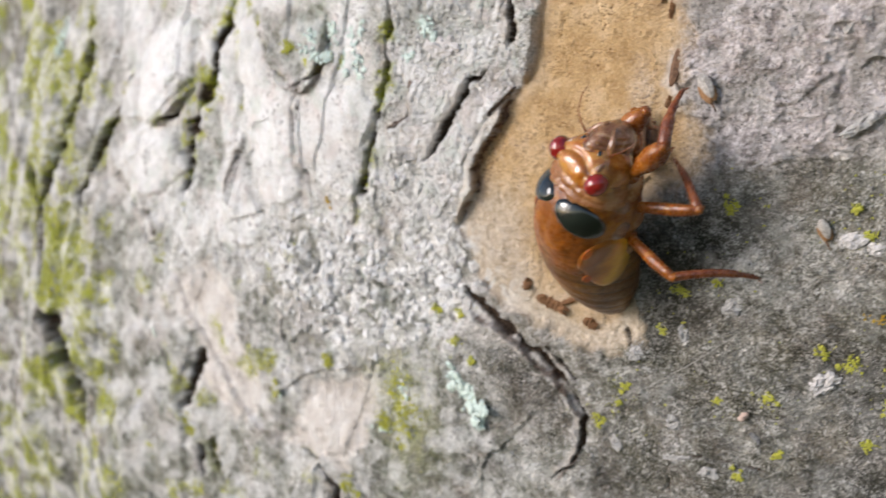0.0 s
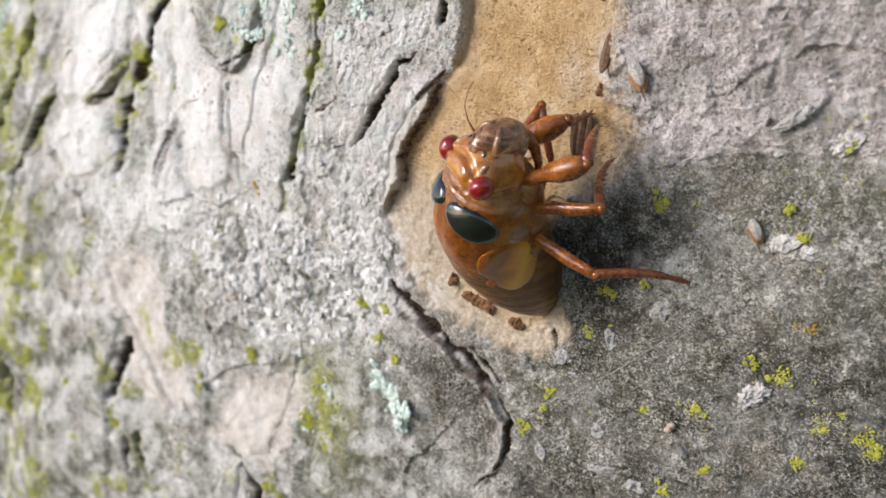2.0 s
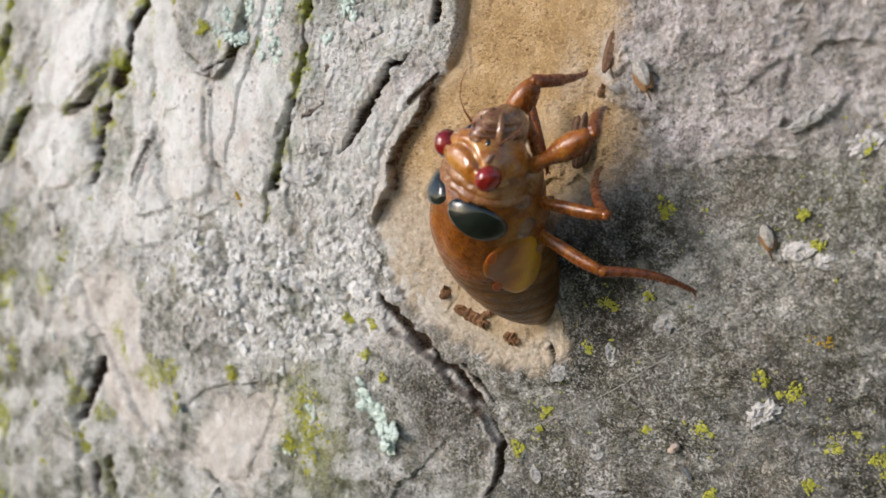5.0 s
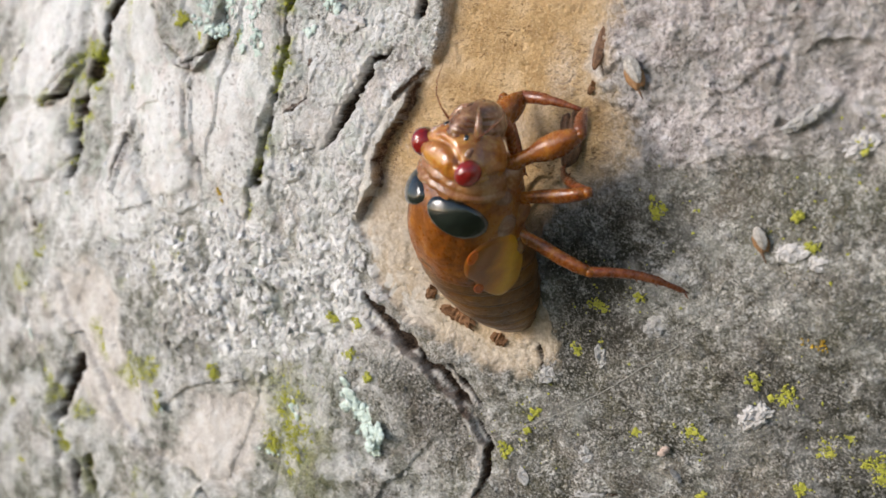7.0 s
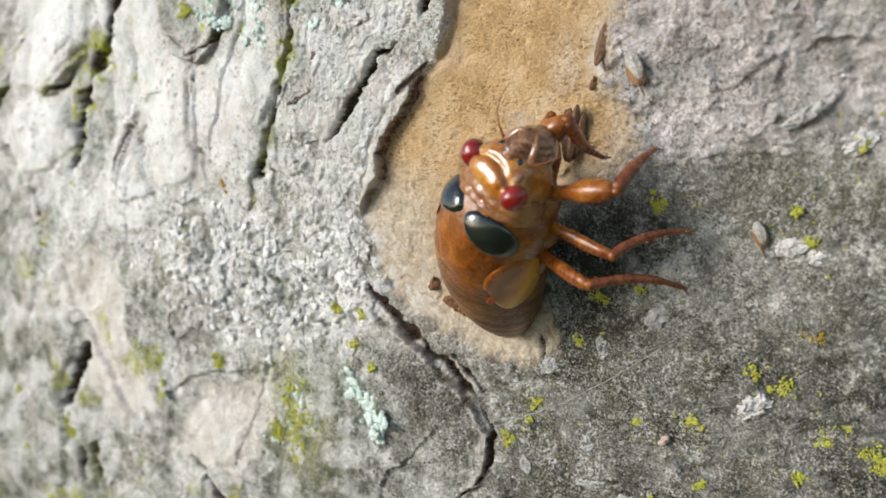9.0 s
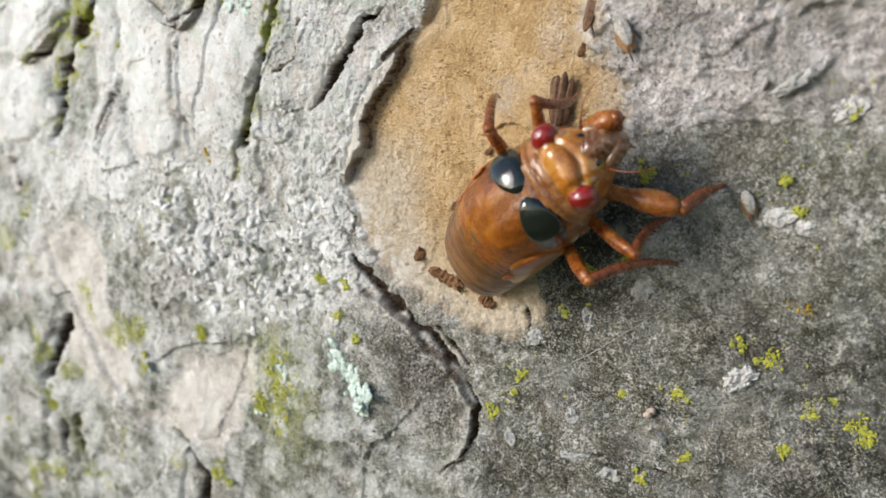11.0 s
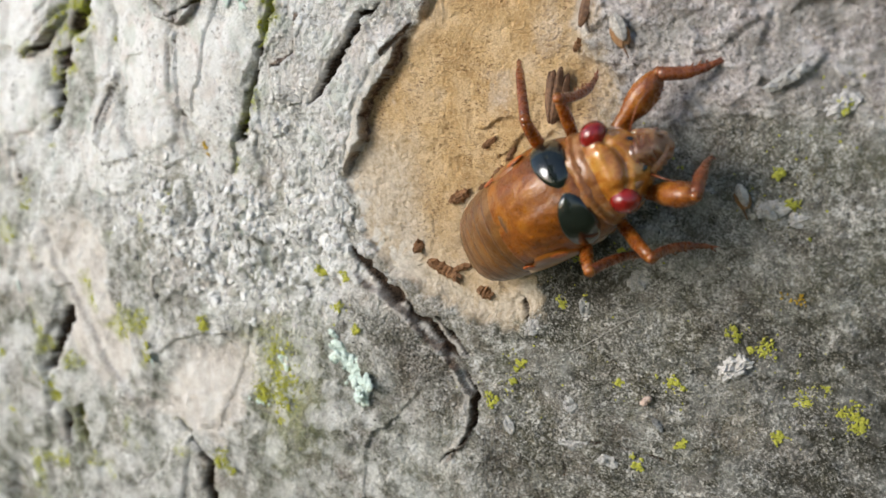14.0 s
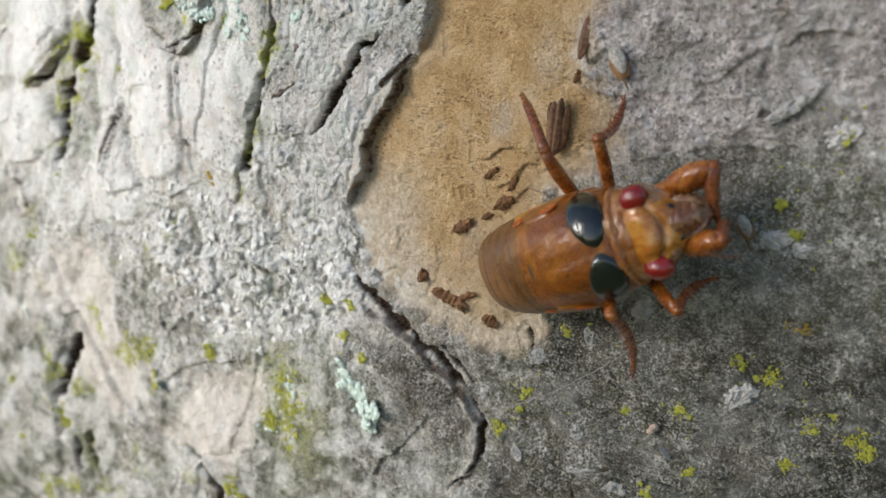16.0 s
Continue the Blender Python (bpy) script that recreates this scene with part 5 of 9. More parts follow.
# ---- the cicada nymph: x ahead, y to its left, z out of its back ----
def loft(sections, around=28, squash=2.3):
    """A closed body through sections of (x, half width, top, bottom), in millimetres."""
    bm = bmesh.new()
    rings = []
    for x, half, top, bottom in sections:
        mid, tall = (top + bottom) / 2, (top - bottom) / 2
        ring = []
        for k in range(around):
            a = 2 * math.pi * k / around
            c, s = math.cos(a), math.sin(a)
            y = half * math.copysign(abs(c) ** (2 / squash), c)
            z = mid + tall * math.copysign(abs(s) ** (2 / squash), s)
            ring.append(bm.verts.new(Vector((x, y, z)) * MM))
        rings.append(ring)
    for a, b in zip(rings, rings[1:]):
        for k in range(around):
            bm.faces.new((a[k], a[(k + 1) % around], b[(k + 1) % around], b[k]))
    bm.faces.new(rings[0][::-1])
    bm.faces.new(rings[-1])
    bmesh.ops.recalc_face_normals(bm, faces=bm.faces)
    return bm


def smooth_sections(keys, count):
    """Evenly spaced sections through a few given ones."""
    keys = sorted(keys)
    xs = np.array([k[0] for k in keys])
    out = []
    for s in np.linspace(0, 1, count):
        s = s * s * (3 - 2 * s) * 0.5 + s * 0.5
        x = xs[0] + (xs[-1] - xs[0]) * s
        row = [x]
        for c in (1, 2, 3):
            ys = np.array([k[c] for k in keys])
            slope = np.gradient(ys, xs)
            i = int(np.clip(np.searchsorted(xs, x) - 1, 0, len(xs) - 2))
            w = xs[i + 1] - xs[i]
            t = (x - xs[i]) / w
            row.append((2 * t**3 - 3 * t**2 + 1) * ys[i] + (t**3 - 2 * t**2 + t) * w * slope[i] + (3 * t**2 - 2 * t**3) * ys[i + 1] + (t**3 - t**2) * w * slope[i + 1])
        out.append(tuple(row))
    return out


def ball(at, size, turn=(0, 0, 0), detail=3):
    bm = bmesh.new()
    bmesh.ops.create_icosphere(bm, subdivisions=detail, radius=1.0)
    bmesh.ops.transform(bm, verts=bm.verts, matrix=Matrix.LocRotScale(Vector(at) * MM, Euler([radians(a) for a in turn]), Vector(size) * MM))
    return bm


def tube(points, radii, around=10):
    """A round limb through points, in millimetres."""
    bm = bmesh.new()
    rings = []
    for i, (p, r) in enumerate(zip(points, radii)):
        ahead = (Vector(points[min(i + 1, len(points) - 1)]) - Vector(points[max(i - 1, 0)])).normalized()
        side = ahead.cross(Vector((0, 0, 1)) if abs(ahead.z) < 0.9 else Vector((1, 0, 0))).normalized()
        up = side.cross(ahead)
        flat = r if isinstance(r, tuple) else (r, r)
        rings.append([bm.verts.new((Vector(p) + side * math.cos(2 * math.pi * k / around) * flat[0] + up * math.sin(2 * math.pi * k / around) * flat[1]) * MM) for k in range(around)])
    for a, b in zip(rings, rings[1:]):
        for k in range(around):
            bm.faces.new((a[k], a[(k + 1) % around], b[(k + 1) % around], b[k]))
    bm.faces.new(rings[0][::-1])
    bm.faces.new(rings[-1])
    bmesh.ops.recalc_face_normals(bm, faces=bm.faces)
    return bm


nymph = tagged(new("cicada_nymph"), "glossy amber cicada nymph with red eyes crawling on the bark", "cicada nymph")

# abdomen: telescoping rings that taper to the tail
BELLY = [(-12.3, 0.8, -8.9, -10.0), (-11.8, 2.0, -7.1, -10.6), (-10.7, 2.8, -5.0, -10.7), (-9.2, 3.35, -2.9, -10.3), (-7.2, 3.75, -0.8, -10.0), (-5.2, 3.95, 0.9, -9.1), (-3.2, 4.05, 2.2, -8.1), (0, 4.15, 3.5, -6.2)]
fine = smooth_sections(BELLY, 61)


def girth(x):
    xs = [f[0] for f in fine]
    return [float(np.interp(x, xs, [f[c] for f in fine])) for c in (1, 2, 3)]


RINGS = [-0.5, -2.6, -4.4, -5.9, -7.4, -8.8, -10.0, -11.1, -12.2]
for n, (front, back) in enumerate(zip(RINGS, RINGS[1:])):
    rows = []
    for s, grow in ((-0.25, -0.35), (0.0, -0.12), (0.15, 0.0), (0.5, 0.05), (0.85, 0.10), (0.97, 0.08), (1.02, -0.06), (1.02, -0.4)):
        x = front + (back - front) * s
        half, top, bottom = girth(max(x, -12.3))
        rows.append((x, max(half + grow, 0.3), top + grow, bottom - grow))
    ring = part("abdomen_segment", loft(rows, 36), ABDOMEN, nymph)
    rows = []
    for s, grow in ((0.80, 0.04), (0.85, 0.105), (0.93, 0.115), (0.985, 0.09), (1.03, -0.05)):
        x = front + (back - front) * s
        half, top, bottom = girth(max(x, -12.3))
        rows.append((x, max(half + grow, 0.3), top + grow, bottom - grow))
    part("band", loft(rows, 36), BAND, ring, "dark brown rear edge")

def bump(d, w):
    return math.exp(-((d / w) ** 2))


def sculpt(bm, shift):
    """Raises and sinks a surface along its normals; shift takes a place in millimetres."""
    bm.normal_update()
    for vert, move in [(vert, vert.normal * shift(*(vert.co / MM))) for vert in bm.verts]:
        vert.co += move * MM
    return bm


def thorax_form(x, y, z):
    """Paired oblique furrows and a faint middle line on the back."""
    if z < 0:
        return 0.0
    v = 0.45 + 0.42 * (x + 2.6)
    return -0.16 * bump(abs(y) - v, 0.24) * bump(x + 0.2, 2.6) - 0.10 * bump(y, 0.2) - 0.14 * bump(abs(y) - 2.9, 0.3) * bump(x - 0.6, 2.0) + 0.10 * bump(abs(y) - 1.5, 0.5) * bump(x - 0.4, 1.2)


def collar_form(x, y, z):
    """A raised rear rim, a ridge along the middle and a slanting furrow on either side."""
    rim = 0.16 * bump(x - 4.95, 0.25) - 0.12 * bump(x - 5.4, 0.2)
    return rim + (0.08 * bump(y, 0.3) - 0.13 * bump(abs(y) - (0.45 + 0.95 * (x - 5.0)), 0.2) - 0.1 * bump(abs(y) - (2.7 - 0.7 * (x - 5.0)), 0.2)) * (z > 0)


def head_form(x, y, z):
    """Two low swellings between the eyes, a furrow along the middle and one across before the face."""
    if z < 0:
        return 0.0
    return -0.03 * bump(y, 0.3) * bump(x - 7.0, 0.9) + 0.05 * bump(abs(y) - 1.05, 0.55) * bump(x - 7.4, 0.7) - 0.34 * bump(x - 8.5 + 0.18 * y * y, 0.2) - 0.22 * bump(abs(y) - 1.75, 0.22) * bump(x - 7.3, 0.9)


def face_form(x, y, z):
    """Ribs across the swollen face on both sides of a smooth middle."""
    return 0.07 * math.cos(6.283 * x / 0.5) * (1 - bump(y, 0.35)) * (z > -0.5)


THORAX = smooth_sections([(-3.2, 3.8, 2.3, -5.8), (-1, 4.1, 3.4, -5.8), (1.5, 4.2, 4.0, -5.4), (3.5, 4.0, 3.95, -4.9), (5.4, 3.3, 3.2, -4.2), (6.6, 2.4, 2.2, -3.2)], 48)
part("thorax", sculpt(loft(THORAX, 72), thorax_form), SHELL, nymph)


def skin(x, a, lift, side):
    """A place on the back: x along the body, a the angle down from the ridge of the back."""
    best = None
    for body in (THORAX, fine):
        xs = [t[0] for t in body]
        if xs[0] <= x <= xs[-1]:
            half, top, bottom = (float(np.interp(x, xs, [t[c] for t in body])) for c in (1, 2, 3))
            c, s = math.sin(a), math.cos(a)
            p = Vector((x, side * (half + lift) * math.copysign(abs(c) ** (2 / 2.3), c), (top + bottom) / 2 + ((top - bottom) / 2 + lift) * math.copysign(abs(s) ** (2 / 2.3), s)))
            if best is None or p.yz.length > best.yz.length:
                best = p
    return best


def skin_patch(side, x, a, long, over, slant, dome, point=0.0, base=0.1, sink=0.25):
    """A domed oval plate that follows the back; point narrows its rear end."""
    bm = bmesh.new()
    rings, around = 10, 36
    loops = []
    for i in range(1, rings + 1):
        r = i / rings
        loop = []
        for k in range(around):
            f = 2 * math.pi * k / around
            p, q = r * math.cos(f), r * math.sin(f)
            lift = dome * math.sqrt(max(1 - r * r, 0)) + base - sink * (i == rings)
            loop.append(bm.verts.new(skin(x + long * p + slant * q, a + over * q * (1 + point * p), lift, side) * MM))
        loops.append(loop)
    middle = bm.verts.new(skin(x, a, dome + base, side) * MM)
    for k in range(around):
        bm.faces.new((middle, loops[0][k], loops[0][(k + 1) % around]))
        for m, n in zip(loops, loops[1:]):
            bm.faces.new((m[k], n[k], n[(k + 1) % around], m[(k + 1) % around]))
    bmesh.ops.recalc_face_normals(bm, faces=bm.faces)
    return bm


part("pronotum", sculpt(loft(smooth_sections([(4.6, 3.35, 3.45, -2.6), (5.1, 3.6, 3.68, -2.8), (5.9, 3.4, 3.55, -2.6), (6.7, 2.95, 3.15, -2.2)], 30), 72), collar_form), COLLAR, nymph, "paler orange collar behind the head")
HEAD_FORM = smooth_sections([(5.7, 2.6, 3.0, -1.8), (6.3, 3.0, 3.6, -1.9), (7.1, 3.15, 3.85, -1.9), (7.9, 2.75, 3.6, -1.8), (8.7, 2.15, 2.95, -1.5), (9.6, 1.3, 2.0, -1.0)], 44)
head = part("head", sculpt(loft(HEAD_FORM, 72, 2.9), head_form), HEAD, nymph)
CLYPEUS = smooth_sections([(8.1, 1.65, 2.3, -2.6), (8.7, 1.75, 2.75, -2.6), (9.4, 1.68, 2.72, -2.6), (10.1, 1.4, 2.25, -2.2), (10.7, 1.0, 1.45, -1.6), (11.05, 0.5, 0.5, -1.0)], 36)
face = part("clypeus", sculpt(loft(CLYPEUS, 48, 1.7), face_form), FACE, nymph, "bulging brown striped face plate")


def on_face(x, y):
    half, top, bottom = (float(np.interp(x, [c[0] for c in CLYPEUS], [c[k] for c in CLYPEUS])) for k in (1, 2, 3))
    return (x, y * half, (top + bottom) / 2 + (top - bottom) / 2 * max(1 - abs(y) ** 1.7, 0) ** (1 / 1.7))


for n in range(5):
    for side in (1, -1):
        x = 9.2 + 0.28 * n
        part("face_stripe", tube([on_face(x - 0.05 * k, side * (0.15 + 0.16 * k)) for k in range(5)], [0.03, 0.06, 0.07, 0.06, 0.02], 6), SHIN, face)
for side in (1, -1):
    part("eye", ball((7.1, 2.55 * side, 2.72), (1.1, 0.92, 1.04), (0, 0, 20 * side), 4), EYE, nymph, "shiny red compound eye")
    part("shoulder_patch", skin_patch(side, 3.35, 0.68, 1.4, 0.66, -0.35, 0.3), BLACK, nymph, "glossy greenish-black oval patch")
    part("antenna_pit", ball((9.05, 1.1 * side, 2.2), (0.4, 0.26, 0.16), (0, 30, 0)), BLACK, head, "dark glassy pit beside the face")
    part("side_ridge", tube([(7.6, 2.2 * side, 2.75), (8.2, 1.95 * side, 2.55)] + [on_face(x, y * side) for x, y in ((8.8, 0.84), (9.4, 0.82), (10.0, 0.8), (10.5, 0.74), (10.9, 0.5))], [0.12, 0.32, 0.36, 0.34, 0.30, 0.24, 0.14], 14), FACE, head, "raised brown ridge beside the face")
    part("collar_lobe", ball((4.95, 0.95 * side, 3.42), (0.5, 0.95, 0.22), (0, 0, 15 * side)), COLLAR, nymph, "shiny pale lobe behind the head")
    part("antenna", tube([(9.2, 1.7 * side, 1.5), (9.9, 2.3 * side, 1.9), (10.7, 3.0 * side, 2.0), (11.6, 3.5 * side, 1.7), (12.6, 3.7 * side, 1.2)], [0.11, 0.06, 0.05, 0.04, 0.02], 8), SHIN, nymph)
    wing = part("wing_pad", skin_patch(side, -1.35, 1.42, 3.3, 0.52, 0.6, 0.16, 0.3), WING_PAD, nymph, "yellow-amber folded wing pad")
    part("spot", skin_patch(side, 0.25, 1.06, 0.7, 0.10, 0.3, 0.02, 0.0, 0.26, 0.06), SPOT, wing, "orange-red spot")
    part("spot", skin_patch(side, -3.3, 1.02, 0.55, 0.10, 0.2, 0.02, 0.0, 0.22, 0.06), SPOT, wing, "orange-red spot")
    part("pleuron", ball((2.3, 3.55 * side, -0.9), (1.5, 0.75, 1.45), (0, 25, 0)), PLEURA, nymph, "pale translucent flank above the legs")
    part("pleuron", ball((4.4, 3.05 * side, -0.6), (1.0, 0.75, 1.5), (0, 10, 0)), PLEURA, nymph, "pale translucent flank above the legs")
part("beak", tube([(9.2, 0, -2.2), (8.0, 0, -3.4), (6.0, 0, -4.4), (3.6, 0, -4.8)], [0.7, 0.5, 0.35, 0.2]), LEG, nymph)

# legs: where the hip sits, how long thigh and shin are
LEGS = {
    "front_right": (6.40, -2.00, -1.60, 6.29, 5.36),
    "middle_right": (3.60, -2.60, -2.60, 6.44, 6.44),
    "hind_right": (0.80, -2.80, -3.00, 6.95, 8.08),
    "front_left": (6.40, 2.00, -1.60, 6.08, 5.35),
    "middle_left": (3.60, 2.60, -2.60, 6.45, 6.40),
    "hind_left": (0.80, 2.80, -3.00, 6.54, 8.05),
}


def spine(bm, at, way, long, thick):
    made = tube([at, tuple(np.add(at, np.multiply(way, long * 0.6))), tuple(np.add(at, np.multiply(way, long)))], [thick, thick * 0.6, thick * 0.12], 6)
    mesh = bpy.data.meshes.new("spine")
    made.to_mesh(mesh)
    made.free()
    bm.from_mesh(mesh)
    bpy.data.meshes.remove(mesh)


def build_leg(name, hip, thigh, shin):
    front = name.startswith("front")
    if front:
        stations = [(-0.6, 0.7), (0.4, 0.85), (1.6, 0.7), (2.3, 0.75), (3.4, 1.15), (4.6, 1.25), (5.6, 0.95), (6.2, 0.6)]
    else:
        stations = [(-0.6, 0.65), (0.6, 0.62), (1.6, 0.55), (2.6, 0.6), (4.0, 0.62), (5.2, 0.55), (6.2, 0.48)]
    scale = thigh / 6.2
    bm = tube([(x * scale, 0, 0.12 * math.sin(x)) for x, _ in stations], [(r * 0.8, r) for _, r in stations], 14)
    if front:
        for k, (x, long) in enumerate(((3.2, 0.9), (4.2, 1.1), (5.0, 0.8))):
            spine(bm, (x * scale, 0, -0.9), (0.45, 0, -0.9), long, 0.28)
    femur = part("femur", bm, LEG, nymph, "stout digging thigh" if front else "")
    femur.location = Vector(hip) * MM
    part("coxa", ball((hip[0] - 0.9, hip[1] * 1.1, hip[2] - 0.1), (1.7, 1.2, 1.4), (0, 20, 0)), COLLAR, nymph, "pale amber leg base")
    knee = tube([(-0.25, 0, 0), (0.1, 0, 0.05), (0.4, 0, 0)], [0.35, 0.43, 0.35], 10)
    for vert in knee.verts:
        vert.co.x += thigh * MM
    part("knee", knee, LEG, femur)
    bow = 0.09 * shin
    steps = [k / 12 for k in range(13)]
    radii = []
    for s in steps:
        r = 0.42 - 0.12 * s + (0.12 if front and s < 0.5 else 0)
        if s > 0.68:
            r *= 0.72
        if s > 0.95:
            r *= 0.5
        radii.append(r)
    bm = tube([(s * shin, 0, bow * math.sin(math.pi * s)) for s in steps], radii, 10)
    for way in ((0.75, 0.35, -0.6), (0.75, -0.35, -0.6)):
        spine(bm, (shin * 0.96, 0, 0.05), way, 0.7, 0.12)
    for k in range(4):
        spine(bm, (shin * (0.35 + 0.1 * k), 0, bow * 0.8 - 0.25), (0.7, 0.25 * (-1) ** k, -0.65), 0.45, 0.09)
    tibia = part("tibia", bm, SHIN, femur, "dark red-brown shin with a clawed foot")
    tibia.location = Vector((thigh, 0, 0)) * MM
    return femur, tibia


legs = {name: build_leg(name, (x, y, z), thigh, shin) for name, (x, y, z, thigh, shin) in LEGS.items()}


# ---- an unseen leafy sprout, added only to sway in and shade the bark ----
LEAF = plain_grain("green_leaf", (0.035, 0.075, 0.018), (0.085, 0.15, 0.04), 0.3, 0.5, 0.0005)
TWIG = plain_grain("twig_bark", (0.10, 0.08, 0.055), (0.26, 0.21, 0.15), 0.5, 0.85)


def leaf_blade(long, wide, droop, seed):
    """A pointed leaf with a folded midrib, wavy edge and drooping tip; local x along it."""
    rng = random.Random(seed)
    bm = bmesh.new()
    cols, rows = 20, 8
    phase = rng.uniform(0, 6)
    top, under = [], []
    for i in range(cols + 1):
        f = i / cols
        w = wide * math.sin(math.pi * f ** 0.8) ** 0.8 * (1 + 0.05 * (-1) ** i) + 0.3
        for j in range(rows + 1):
            q = j / rows * 2 - 1
            z = 0.12 * wide * abs(q) - droop * f * f + 0.05 * wide * math.sin(9 * f + phase) * q
            top.append(bm.verts.new(Vector((long * f, q * w, z)) * MM))
            under.append(bm.verts.new(Vector((long * f, q * w, z - 0.3)) * MM))
    k = rows + 1
    for i in range(cols):
        for j in range(rows):
            a = i * k + j
            bm.faces.new((top[a], top[a + k], top[a + k + 1], top[a + 1]))
            bm.faces.new((under[a + 1], under[a + k + 1], under[a + k], under[a]))
        for a, b in ((i * k, (i + 1) * k), ((i + 1) * k + rows, i * k + rows)):
            bm.faces.new((top[a], under[a], under[b], top[b]))
    return bm


sprout = tagged(new("shade_sprout"), "unseen leafy sprout, added to cast a swaying shade on the bark", "sprout")
SPROUT_AT = (-0.120, 0.024, 0.175)
STEM = [(0, 10, 4), (6, -40, 2), (16, -95, -22), (32, -150, -66), (48, -190, -112), (58, -214, -150)]
part("stem", tube(STEM, [2.6, 2.2, 1.9, 1.6, 1.2, 0.8]), TWIG, sprout, "thin brown stem")
for n, (at, turn, slope, long) in enumerate([(2, 20, 35, 62), (3, 5, 48, 74), (3, -70, 40, 66), (4, 40, 55, 80), (4, -30, 50, 84), (4, -100, 45, 74), (5, 10, 62, 80), (5, -60, 58, 84)]):
    leaf = part("leaf", leaf_blade(long, 0.36 * long, 0.22 * long, 700 + n), LEAF, sprout)
    leaf.matrix_local = Matrix.Translation(Vector(STEM[at]) * MM) @ pose(0, 0, 0, 0, slope, turn)


